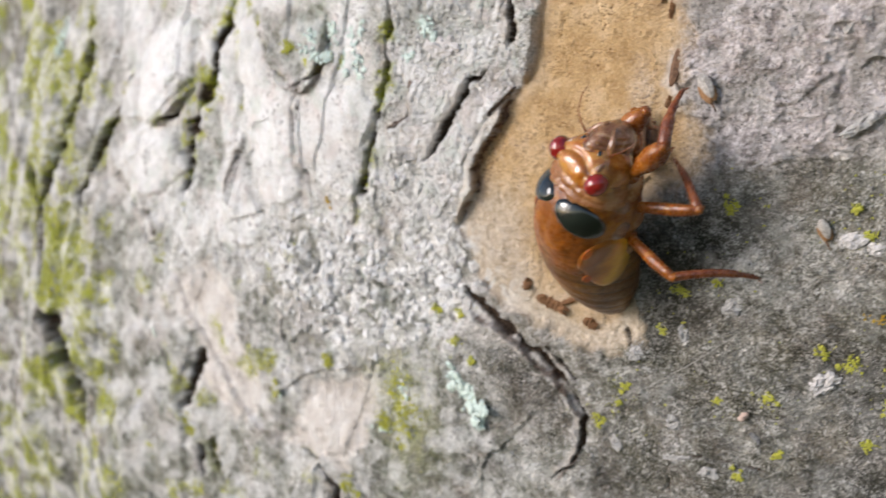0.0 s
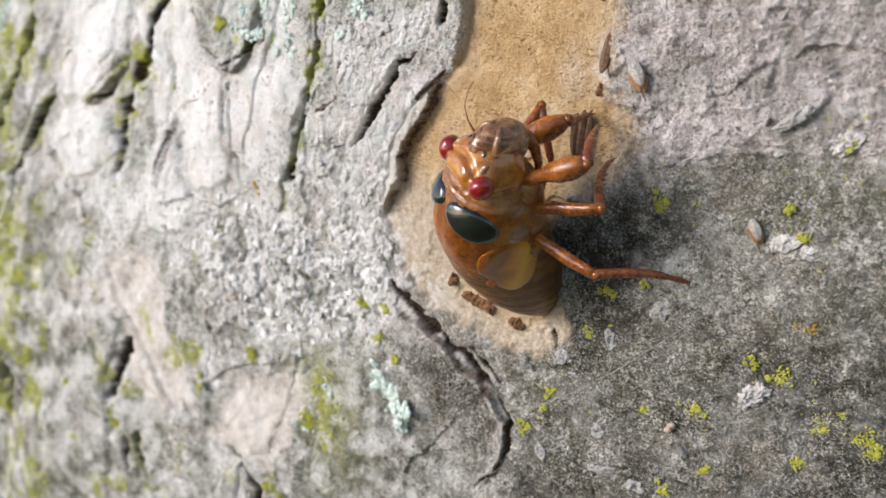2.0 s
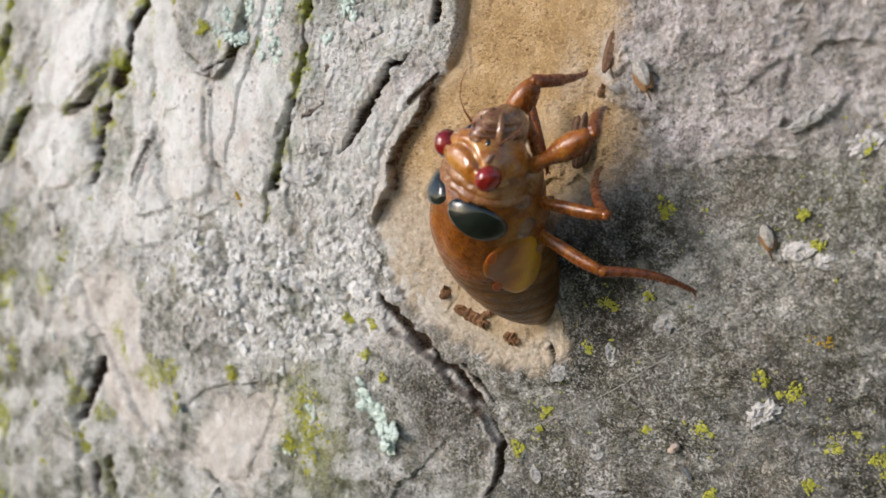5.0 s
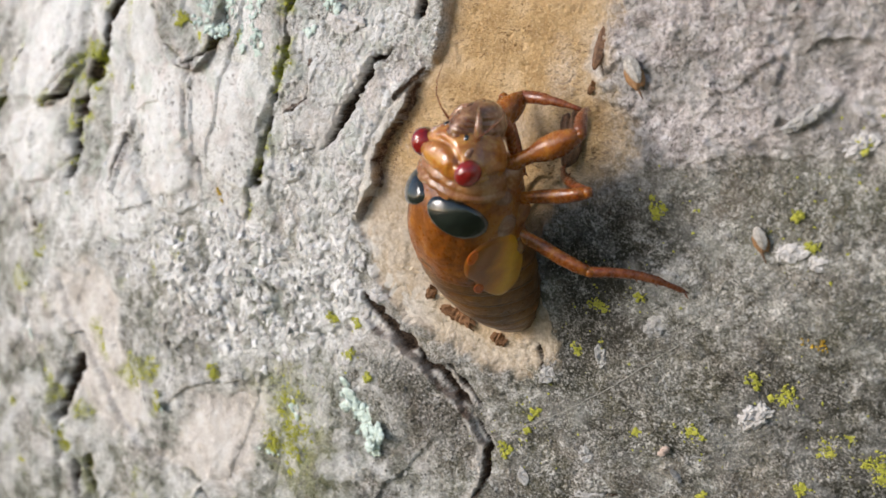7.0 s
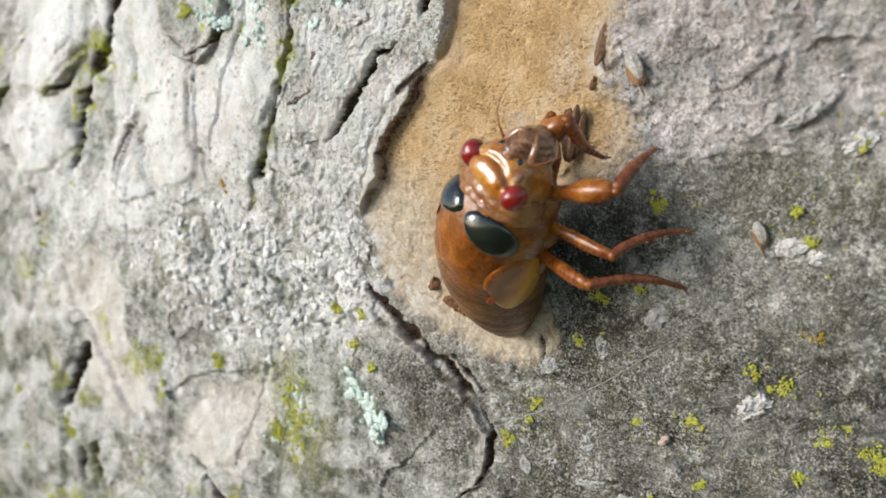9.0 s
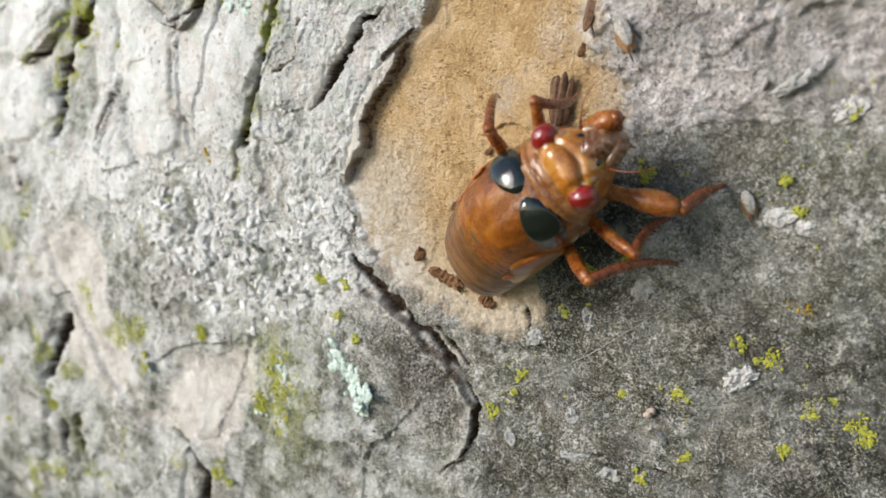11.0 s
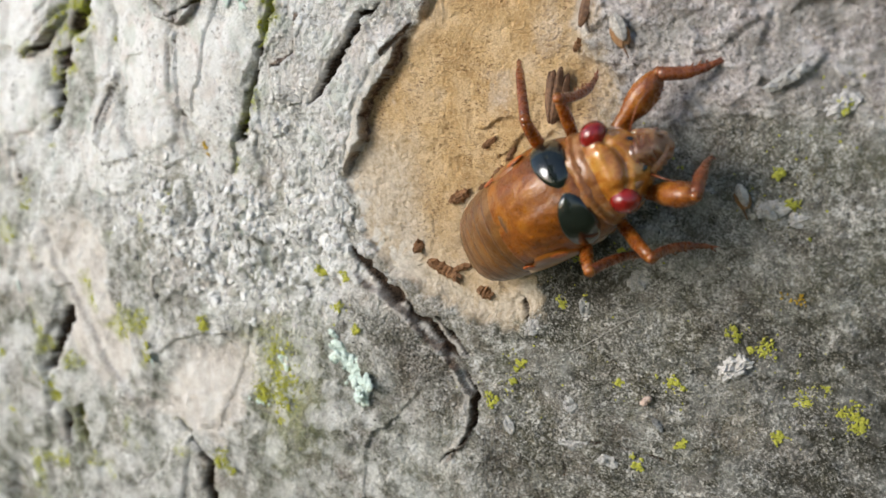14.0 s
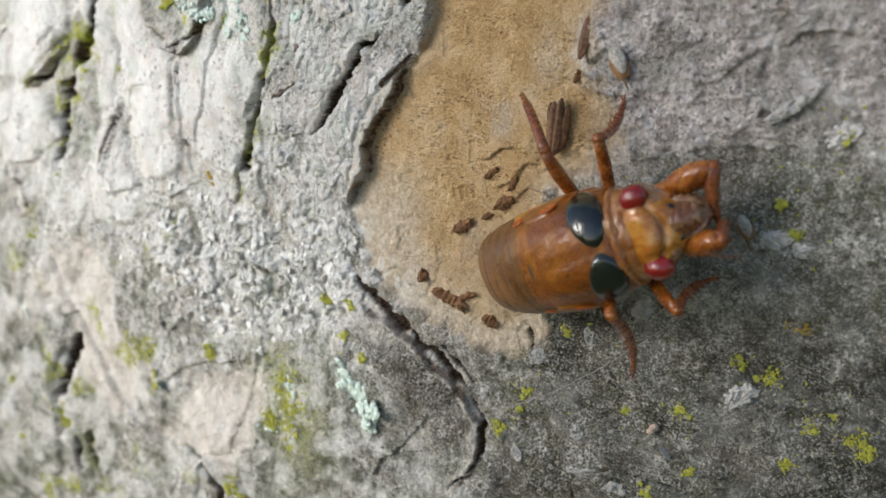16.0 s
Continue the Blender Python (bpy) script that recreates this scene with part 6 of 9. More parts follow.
def motions():
    # the added sprout stays out of view; its shade creeps in late
    walk(sprout, [(t, pose(*SPROUT_AT, lift, 0, turn)) for t, lift, turn in ((0, -62, 34), (4, -60, 35), (8, -61, 34), (11, -56, 33), (12.5, -24, 31), (13.2, -9, 29), (14, -3, 26), (15, 0, 18), (16, 5, 9))])
    walk(nymph, [
        (0, pose(0.01046, -0.00925, 0.00382, 85.5, -51.7, -16.7)),
        (0.5, pose(0.01002, -0.00927, 0.00331, 83.0, -49.3, -18.4)),
        (1, pose(0.01091, -0.00921, 0.00176, 84.7, -47.1, -16.6)),
        (1.5, pose(0.00959, -0.00943, 0.00328, 87.4, -48.6, -23.3)),
        (2, pose(0.00886, -0.00958, 0.00301, 92.6, -52.4, -27.9)),
        (2.5, pose(0.00858, -0.00937, 0.00350, 85.8, -56.4, -21.5)),
        (3, pose(0.00982, -0.00946, 0.00258, 89.6, -52.1, -24.4)),
        (3.5, pose(0.00885, -0.00965, 0.00429, 102.5, -56.6, -32.9)),
        (4, pose(0.00926, -0.00962, 0.00336, 99.9, -55.2, -28.6)),
        (6.5, pose(0.00897, -0.00950, 0.00355, 96.5, -60.0, -21.9)),
        (7, pose(0.00842, -0.00951, 0.00335, 97.0, -60.8, -22.6)),
        (7.5, pose(0.00773, -0.00944, 0.00331, 99.2, -59.7, -31.1)),
        (8, pose(0.00776, -0.00928, 0.00383, 90.6, -69.2, -14.8)),
        (8.5, pose(0.00813, -0.00919, 0.00294, 86.1, -52.6, -16.0)),
        (9, pose(0.00998, -0.00901, 0.00202, 85.3, -49.5, -10.3)),
        (9.5, pose(0.01223, -0.00898, 0.00155, 79.9, -39.8, -0.3)),
        (10, pose(0.01261, -0.00891, 0.00142, 83.4, -37.1, -0.9)),
        (12.5, pose(0.01588, -0.00848, 0.00138, 87.9, -27.9, 9.2)),
        (13, pose(0.01473, -0.00872, 0.00089, 89.7, -36.9, 4.2)),
        (13.5, pose(0.01658, -0.00866, 0.00199, 83.2, -26.8, 6.0)),
        (14, pose(0.01666, -0.00853, 0.00159, 84.4, -25.0, 6.6)),
        (14.5, pose(0.01765, -0.00869, 0.00127, 86.6, -21.7, 2.9)),
        (15, pose(0.01794, -0.00858, 0.00095, 87.7, -20.9, 3.2)),
        (15.5, pose(0.01887, -0.00851, 0.00065, 77.2, -20.0, 7.5)),
        (16, pose(0.01878, -0.00858, 0.00049, 87.3, -17.1, 6.4)),
    ])
    walk(legs["front_right"][0], [
        (0, pose(0.00640, -0.00200, -0.00160, 0.0, -9.1, -24.5)), (0.166667, pose(0.00640, -0.00200, -0.00160, 0.8, -1.8, -29.7)),
        (0.333333, pose(0.00640, -0.00200, -0.00160, 1.1, 11.5, -39.3)), (0.5, pose(0.00640, -0.00200, -0.00160, 0.0, 18.6, -44.8)),
        (0.666667, pose(0.00640, -0.00200, -0.00160, -0.2, 15.6, -45.5)), (0.833333, pose(0.00640, -0.00200, -0.00160, -0.5, 10.1, -46.6)),
        (1, pose(0.00640, -0.00200, -0.00160, -0.6, 7.1, -47.1)), (1.16667, pose(0.00640, -0.00200, -0.00160, 0.3, 10.6, -40.6)),
        (1.33333, pose(0.00640, -0.00200, -0.00160, 2.6, 16.6, -27.9)), (1.5, pose(0.00640, -0.00200, -0.00160, 4.6, 19.5, -20.8)),
        (1.66667, pose(0.00640, -0.00200, -0.00160, 2.8, 20.1, -26.2)), (1.83333, pose(0.00640, -0.00200, -0.00160, -0.7, 20.8, -36.2)),
        (2, pose(0.00640, -0.00200, -0.00160, -2.6, 20.9, -41.6)), (2.16667, pose(0.00640, -0.00200, -0.00160, -1.2, 20.8, -37.7)),
        (2.33333, pose(0.00640, -0.00200, -0.00160, 1.4, 20.4, -30.4)), (2.5, pose(0.00640, -0.00200, -0.00160, 2.7, 20.1, -26.5)),
        (2.66667, pose(0.00640, -0.00200, -0.00160, 0.9, 22.7, -31.9)), (2.83333, pose(0.00640, -0.00200, -0.00160, -3.2, 26.9, -42.6)),
        (3, pose(0.00640, -0.00200, -0.00160, -6.0, 28.9, -48.6)), (3.16667, pose(0.00640, -0.00200, -0.00160, -4.8, 18.5, -46.0)),
        (3.33333, pose(0.00640, -0.00200, -0.00160, -3.7, -0.9, -41.8)), (3.5, pose(0.00640, -0.00200, -0.00160, -3.8, -11.3, -39.6)),
        (3.66667, pose(0.00640, -0.00200, -0.00160, -4.1, -2.1, -38.1)), (3.83333, pose(0.00640, -0.00200, -0.00160, -4.4, 15.1, -35.2)),
        (4, pose(0.00640, -0.00200, -0.00160, -4.0, 24.3, -33.4)), (4.41667, pose(0.00640, -0.00200, -0.00160, -4.1, 23.6, -33.8)),
        (4.83333, pose(0.00640, -0.00200, -0.00160, -4.5, 21.9, -34.6)), (5.25, pose(0.00640, -0.00200, -0.00160, -4.8, 19.7, -35.6)),
        (5.66667, pose(0.00640, -0.00200, -0.00160, -5.2, 17.5, -36.6)), (6.08333, pose(0.00640, -0.00200, -0.00160, -5.4, 15.8, -37.4)),
        (6.5, pose(0.00640, -0.00200, -0.00160, -5.5, 15.1, -37.7)), (6.66667, pose(0.00640, -0.00200, -0.00160, -5.8, 18.0, -38.9)),
        (6.83333, pose(0.00640, -0.00200, -0.00160, -6.6, 23.3, -41.2)), (7, pose(0.00640, -0.00200, -0.00160, -7.1, 26.1, -42.5)),
        (7.16667, pose(0.00640, -0.00200, -0.00160, -4.8, 19.6, -37.3)), (7.33333, pose(0.00640, -0.00200, -0.00160, -1.9, 7.2, -28.5)),
        (7.5, pose(0.00640, -0.00200, -0.00160, -1.3, 0.4, -24.0)), (7.66667, pose(0.00640, -0.00200, -0.00160, -1.3, 0.2, -28.9)),
        (7.83333, pose(0.00640, -0.00200, -0.00160, -1.4, -0.1, -37.9)), (8, pose(0.00640, -0.00200, -0.00160, -1.3, -0.4, -42.8)),
        (8.16667, pose(0.00640, -0.00200, -0.00160, -1.4, 5.5, -41.3)), (8.33333, pose(0.00640, -0.00200, -0.00160, -1.1, 16.4, -38.5)),
        (8.5, pose(0.00640, -0.00200, -0.00160, -0.6, 22.2, -36.8)), (8.66667, pose(0.00640, -0.00200, -0.00160, -1.7, 17.8, -39.6)),
        (8.83333, pose(0.00640, -0.00200, -0.00160, -3.2, 9.6, -44.4)), (9, pose(0.00640, -0.00200, -0.00160, -3.6, 5.1, -46.9)),
        (9.16667, pose(0.00640, -0.00200, -0.00160, -3.6, 1.5, -46.6)), (9.33333, pose(0.00640, -0.00200, -0.00160, -3.6, -5.2, -46.1)),
        (9.5, pose(0.00640, -0.00200, -0.00160, -3.6, -8.9, -45.9)), (9.66667, pose(0.00640, -0.00200, -0.00160, -3.2, -2.1, -48.5)),
        (9.83333, pose(0.00640, -0.00200, -0.00160, -3.1, 10.6, -53.5)), (10, pose(0.00640, -0.00200, -0.00160, -3.7, 17.3, -56.4)),
        (10.4167, pose(0.00640, -0.00200, -0.00160, -3.1, 15.2, -54.5)), (10.8333, pose(0.00640, -0.00200, -0.00160, -1.9, 9.8, -50.1)),
        (11.25, pose(0.00640, -0.00200, -0.00160, -1.0, 2.8, -44.5)), (11.6667, pose(0.00640, -0.00200, -0.00160, -0.7, -4.3, -38.9)),
        (12.0833, pose(0.00640, -0.00200, -0.00160, -1.0, -9.7, -34.6)), (12.5, pose(0.00640, -0.00200, -0.00160, -1.3, -11.9, -32.8)),
        (12.6667, pose(0.00640, -0.00200, -0.00160, -0.9, -10.8, -34.7)), (12.8333, pose(0.00640, -0.00200, -0.00160, -0.3, -8.8, -38.2)),
        (13, pose(0.00640, -0.00200, -0.00160, -0.0, -7.7, -40.1)), (13.1667, pose(0.00640, -0.00200, -0.00160, -0.3, -12.1, -38.0)),
        (13.3333, pose(0.00640, -0.00200, -0.00160, -1.1, -20.2, -34.0)), (13.5, pose(0.00640, -0.00200, -0.00160, -1.9, -24.6, -31.7)),
        (13.6667, pose(0.00640, -0.00200, -0.00160, -2.5, -25.9, -30.2)), (13.8333, pose(0.00640, -0.00200, -0.00160, -3.7, -28.5, -27.5)),
        (14, pose(0.00640, -0.00200, -0.00160, -4.4, -29.8, -26.0)), (14.1667, pose(0.00640, -0.00200, -0.00160, -5.9, -29.4, -23.0)),
        (14.3333, pose(0.00640, -0.00200, -0.00160, -8.6, -28.3, -17.5)), (14.5, pose(0.00640, -0.00200, -0.00160, -10.0, -27.7, -14.6)),
        (14.6667, pose(0.00640, -0.00200, -0.00160, -10.1, -28.7, -14.3)), (14.8333, pose(0.00640, -0.00200, -0.00160, -10.5, -30.5, -13.5)),
        (15, pose(0.00640, -0.00200, -0.00160, -10.7, -31.4, -13.1)), (15.1667, pose(0.00640, -0.00200, -0.00160, -10.2, -32.8, -14.1)),
        (15.3333, pose(0.00640, -0.00200, -0.00160, -9.1, -35.3, -16.1)), (15.5, pose(0.00640, -0.00200, -0.00160, -8.5, -36.7, -17.2)),
        (15.6667, pose(0.00640, -0.00200, -0.00160, -10.9, -36.4, -13.1)), (15.8333, pose(0.00640, -0.00200, -0.00160, -15.3, -35.7, -5.6)),
        (16, pose(0.00640, -0.00200, -0.00160, -17.6, -35.1, -1.6)),
    ])
    walk(legs["front_right"][1], [
        (0, pose(0.00629, 0.00000, 0.00000, 19.4, 39.2, 74.9)), (0.166667, pose(0.00629, 0.00000, 0.00000, 22.4, 44.7, 79.6)),
        (0.333333, pose(0.00629, 0.00000, 0.00000, 24.9, 57.7, 82.3)), (0.5, pose(0.00629, 0.00000, 0.00000, 21.2, 64.8, 77.8)),
        (0.666667, pose(0.00629, 0.00000, 0.00000, 34.9, 69.2, 92.8)), (0.833333, pose(0.00629, 0.00000, 0.00000, 73.1, 71.7, 133.8)),
        (1, pose(0.00629, 0.00000, 0.00000, 92.4, 69.1, 154.5)), (1.16667, pose(0.00629, 0.00000, 0.00000, 50.4, 69.4, 110.6)),
        (1.33333, pose(0.00629, 0.00000, 0.00000, 0.5, 52.5, 58.7)), (1.5, pose(0.00629, 0.00000, 0.00000, -11.2, 40.2, 44.3)),
        (1.66667, pose(0.00629, 0.00000, 0.00000, -1.7, 44.7, 58.7)), (1.83333, pose(0.00629, 0.00000, 0.00000, 19.5, 50.8, 89.1)),
        (2, pose(0.00629, 0.00000, 0.00000, 33.3, 52.4, 107.2)), (2.16667, pose(0.00629, 0.00000, 0.00000, 23.1, 51.5, 94.7)),
        (2.33333, pose(0.00629, 0.00000, 0.00000, 5.5, 48.2, 72.8)), (2.5, pose(0.00629, 0.00000, 0.00000, -2.7, 45.8, 61.8)),
        (2.66667, pose(0.00629, 0.00000, 0.00000, -0.2, 50.2, 65.3)), (2.83333, pose(0.00629, 0.00000, 0.00000, 2.7, 58.8, 68.9)),
        (3, pose(0.00629, 0.00000, 0.00000, 2.5, 63.4, 68.8)), (3.16667, pose(0.00629, 0.00000, 0.00000, 36.1, 76.2, 105.4)),
        (3.33333, pose(0.00629, 0.00000, 0.00000, 115.5, 58.8, -166.5)), (3.5, pose(0.00629, 0.00000, 0.00000, 121.6, 41.8, -156.8)),
        (3.66667, pose(0.00629, 0.00000, 0.00000, 109.3, 54.1, -172.1)), (3.83333, pose(0.00629, 0.00000, 0.00000, 53.0, 66.9, 128.9)),
        (4, pose(0.00629, 0.00000, 0.00000, 20.4, 60.9, 94.1)), (4.41667, pose(0.00629, 0.00000, 0.00000, 21.2, 60.8, 95.0)),
        (4.83333, pose(0.00629, 0.00000, 0.00000, 23.2, 60.4, 97.4)), (5.25, pose(0.00629, 0.00000, 0.00000, 25.8, 59.8, 100.3)),
        (5.66667, pose(0.00629, 0.00000, 0.00000, 28.2, 59.2, 103.1)), (6.08333, pose(0.00629, 0.00000, 0.00000, 30.0, 58.6, 105.2)),
        (6.5, pose(0.00629, 0.00000, 0.00000, 30.7, 58.4, 106.0)), (6.66667, pose(0.00629, 0.00000, 0.00000, 28.1, 58.5, 103.0)),
        (6.83333, pose(0.00629, 0.00000, 0.00000, 23.4, 58.5, 97.5)), (7, pose(0.00629, 0.00000, 0.00000, 21.0, 58.3, 94.7)),
        (7.16667, pose(0.00629, 0.00000, 0.00000, 43.5, 72.6, 119.3)), (7.33333, pose(0.00629, 0.00000, 0.00000, 126.2, 60.8, -150.1)),
        (7.5, pose(0.00629, 0.00000, 0.00000, 133.3, 43.4, -139.5)), (7.66667, pose(0.00629, 0.00000, 0.00000, 121.4, 55.4, -154.5)),
        (7.83333, pose(0.00629, 0.00000, 0.00000, 74.5, 60.4, 151.5)), (8, pose(0.00629, 0.00000, 0.00000, 56.6, 51.1, 129.6)),
        (8.16667, pose(0.00629, 0.00000, 0.00000, 55.6, 48.4, 128.2)), (8.33333, pose(0.00629, 0.00000, 0.00000, 54.8, 43.4, 126.9)),
        (8.5, pose(0.00629, 0.00000, 0.00000, 54.8, 41.0, 126.9)), (8.66667, pose(0.00629, 0.00000, 0.00000, 47.0, 46.6, 116.0)),
        (8.83333, pose(0.00629, 0.00000, 0.00000, 26.4, 53.8, 90.2)), (9, pose(0.00629, 0.00000, 0.00000, 12.7, 55.2, 73.7)),
        (9.16667, pose(0.00629, 0.00000, 0.00000, 29.7, 60.3, 94.4)), (9.33333, pose(0.00629, 0.00000, 0.00000, 65.3, 57.1, 138.1)),
        (9.5, pose(0.00629, 0.00000, 0.00000, 77.9, 49.7, 154.4)), (9.66667, pose(0.00629, 0.00000, 0.00000, 60.8, 67.0, 135.3)),
        (9.83333, pose(0.00629, 0.00000, 0.00000, -33.7, 63.4, 38.8)), (10, pose(0.00629, 0.00000, 0.00000, -46.6, 45.4, 24.8)),
        (10.4167, pose(0.00629, 0.00000, 0.00000, -45.3, 49.4, 26.7)), (10.8333, pose(0.00629, 0.00000, 0.00000, -39.3, 58.9, 34.5)),
        (11.25, pose(0.00629, 0.00000, 0.00000, -19.6, 68.0, 56.8)), (11.6667, pose(0.00629, 0.00000, 0.00000, 13.7, 68.8, 92.5)),
        (12.0833, pose(0.00629, 0.00000, 0.00000, 32.3, 63.2, 112.6)), (12.5, pose(0.00629, 0.00000, 0.00000, 36.7, 60.0, 117.6)),
        (12.6667, pose(0.00629, 0.00000, 0.00000, 27.6, 65.4, 107.2)), (12.8333, pose(0.00629, 0.00000, 0.00000, -3.3, 70.8, 73.7)),
        (13, pose(0.00629, 0.00000, 0.00000, -23.2, 69.6, 52.6)), (13.1667, pose(0.00629, 0.00000, 0.00000, 9.1, 71.9, 86.8)),
        (13.3333, pose(0.00629, 0.00000, 0.00000, 49.7, 59.8, 130.4)), (13.5, pose(0.00629, 0.00000, 0.00000, 56.6, 49.6, 138.6)),
        (13.6667, pose(0.00629, 0.00000, 0.00000, 55.5, 49.0, 137.1)), (13.8333, pose(0.00629, 0.00000, 0.00000, 53.5, 47.9, 134.4)),
        (14, pose(0.00629, 0.00000, 0.00000, 52.4, 47.4, 133.0)), (14.1667, pose(0.00629, 0.00000, 0.00000, 52.9, 45.2, 133.7)),
        (14.3333, pose(0.00629, 0.00000, 0.00000, 53.4, 41.0, 134.2)), (14.5, pose(0.00629, 0.00000, 0.00000, 53.4, 38.6, 134.2)),
        (14.6667, pose(0.00629, 0.00000, 0.00000, 52.4, 37.6, 132.6)), (14.8333, pose(0.00629, 0.00000, 0.00000, 50.6, 35.8, 129.6)),
        (15, pose(0.00629, 0.00000, 0.00000, 49.7, 34.8, 128.0)), (15.1667, pose(0.00629, 0.00000, 0.00000, 51.3, 34.9, 130.9)),
        (15.3333, pose(0.00629, 0.00000, 0.00000, 54.3, 34.8, 136.3)), (15.5, pose(0.00629, 0.00000, 0.00000, 55.9, 34.6, 139.2)),
        (15.6667, pose(0.00629, 0.00000, 0.00000, 57.9, 37.7, 142.5)), (15.8333, pose(0.00629, 0.00000, 0.00000, 62.9, 42.4, 150.1)),
        (16, pose(0.00629, 0.00000, 0.00000, 66.3, 44.1, 155.0)),
    ])
    walk(legs["middle_right"][0], [
        (0, pose(0.00360, -0.00260, -0.00260, -60.3, 18.0, -54.6)), (0.166667, pose(0.00360, -0.00260, -0.00260, -62.6, 13.6, -64.7)),
        (0.333333, pose(0.00360, -0.00260, -0.00260, -63.8, 4.7, -82.7)), (0.5, pose(0.00360, -0.00260, -0.00260, -63.7, -0.4, -92.1)),
        (0.666667, pose(0.00360, -0.00260, -0.00260, -62.9, 3.2, -81.2)), (0.833333, pose(0.00360, -0.00260, -0.00260, -58.6, 9.5, -60.8)),
        (1, pose(0.00360, -0.00260, -0.00260, -55.8, 12.5, -49.6)), (1.16667, pose(0.00360, -0.00260, -0.00260, -57.5, 13.5, -57.8)),
        (1.33333, pose(0.00360, -0.00260, -0.00260, -60.4, 14.6, -73.2)), (1.5, pose(0.00360, -0.00260, -0.00260, -62.3, 14.8, -81.5)),
        (1.66667, pose(0.00360, -0.00260, -0.00260, -60.2, 18.4, -74.9)), (1.83333, pose(0.00360, -0.00260, -0.00260, -54.7, 24.5, -61.8)),
        (2, pose(0.00360, -0.00260, -0.00260, -51.1, 27.3, -54.2)), (2.16667, pose(0.00360, -0.00260, -0.00260, -53.3, 19.6, -59.4)),
        (2.33333, pose(0.00360, -0.00260, -0.00260, -55.4, 4.8, -67.9)), (2.5, pose(0.00360, -0.00260, -0.00260, -55.5, -3.2, -72.3)),
        (2.66667, pose(0.00360, -0.00260, -0.00260, -55.6, 3.7, -69.3)), (2.83333, pose(0.00360, -0.00260, -0.00260, -54.9, 16.5, -63.7)),
        (3, pose(0.00360, -0.00260, -0.00260, -53.9, 23.4, -60.4)), (3.16667, pose(0.00360, -0.00260, -0.00260, -55.1, 23.6, -63.5)),
        (3.33333, pose(0.00360, -0.00260, -0.00260, -57.3, 23.8, -69.3)), (3.5, pose(0.00360, -0.00260, -0.00260, -58.6, 23.8, -72.5)),
        (3.66667, pose(0.00360, -0.00260, -0.00260, -57.9, 21.8, -70.8)), (3.83333, pose(0.00360, -0.00260, -0.00260, -57.0, 18.1, -67.8)),
        (4, pose(0.00360, -0.00260, -0.00260, -56.5, 16.1, -66.3)), (4.41667, pose(0.00360, -0.00260, -0.00260, -56.7, 15.6, -66.8)),
        (4.83333, pose(0.00360, -0.00260, -0.00260, -57.0, 14.4, -67.9)), (5.25, pose(0.00360, -0.00260, -0.00260, -57.3, 12.8, -69.4)),
        (5.66667, pose(0.00360, -0.00260, -0.00260, -57.6, 11.2, -70.9)), (6.08333, pose(0.00360, -0.00260, -0.00260, -57.8, 10.0, -72.1)),
        (6.5, pose(0.00360, -0.00260, -0.00260, -57.9, 9.5, -72.5)), (6.66667, pose(0.00360, -0.00260, -0.00260, -57.2, 11.2, -69.0)),
        (6.83333, pose(0.00360, -0.00260, -0.00260, -55.5, 14.3, -62.3)), (7, pose(0.00360, -0.00260, -0.00260, -54.5, 16.0, -58.6)),
        (7.16667, pose(0.00360, -0.00260, -0.00260, -53.9, 15.6, -56.5)), (7.33333, pose(0.00360, -0.00260, -0.00260, -52.8, 14.9, -52.5)),
        (7.5, pose(0.00360, -0.00260, -0.00260, -52.3, 14.5, -50.4)), (7.66667, pose(0.00360, -0.00260, -0.00260, -53.2, 13.8, -54.4)),
        (7.83333, pose(0.00360, -0.00260, -0.00260, -54.6, 12.4, -61.7)), (8, pose(0.00360, -0.00260, -0.00260, -55.4, 11.6, -65.6)),
        (8.16667, pose(0.00360, -0.00260, -0.00260, -55.8, 7.5, -68.6)), (8.33333, pose(0.00360, -0.00260, -0.00260, -56.2, -0.1, -74.0)),
        (8.5, pose(0.00360, -0.00260, -0.00260, -56.1, -4.2, -77.0)), (8.66667, pose(0.00360, -0.00260, -0.00260, -56.2, -1.4, -75.0)),
        (8.83333, pose(0.00360, -0.00260, -0.00260, -56.1, 3.7, -71.3)), (9, pose(0.00360, -0.00260, -0.00260, -55.9, 6.4, -69.3)),
        (9.16667, pose(0.00360, -0.00260, -0.00260, -55.9, 0.6, -67.1)), (9.33333, pose(0.00360, -0.00260, -0.00260, -56.9, -10.4, -62.8)),
        (9.5, pose(0.00360, -0.00260, -0.00260, -57.6, -16.2, -60.4)), (9.66667, pose(0.00360, -0.00260, -0.00260, -57.8, -16.8, -59.6)),
        (9.83333, pose(0.00360, -0.00260, -0.00260, -58.3, -17.9, -57.9)), (10, pose(0.00360, -0.00260, -0.00260, -58.6, -18.5, -57.1)),
        (10.4167, pose(0.00360, -0.00260, -0.00260, -58.5, -19.7, -57.2)), (10.8333, pose(0.00360, -0.00260, -0.00260, -58.4, -22.8, -57.7)),
        (11.25, pose(0.00360, -0.00260, -0.00260, -58.2, -26.7, -58.3)), (11.6667, pose(0.00360, -0.00260, -0.00260, -57.9, -30.6, -58.9)),
        (12.0833, pose(0.00360, -0.00260, -0.00260, -57.7, -33.6, -59.5)), (12.5, pose(0.00360, -0.00260, -0.00260, -57.6, -34.9, -59.7)),
        (12.6667, pose(0.00360, -0.00260, -0.00260, -59.3, -33.9, -56.5)), (12.8333, pose(0.00360, -0.00260, -0.00260, -62.4, -31.8, -50.6)),
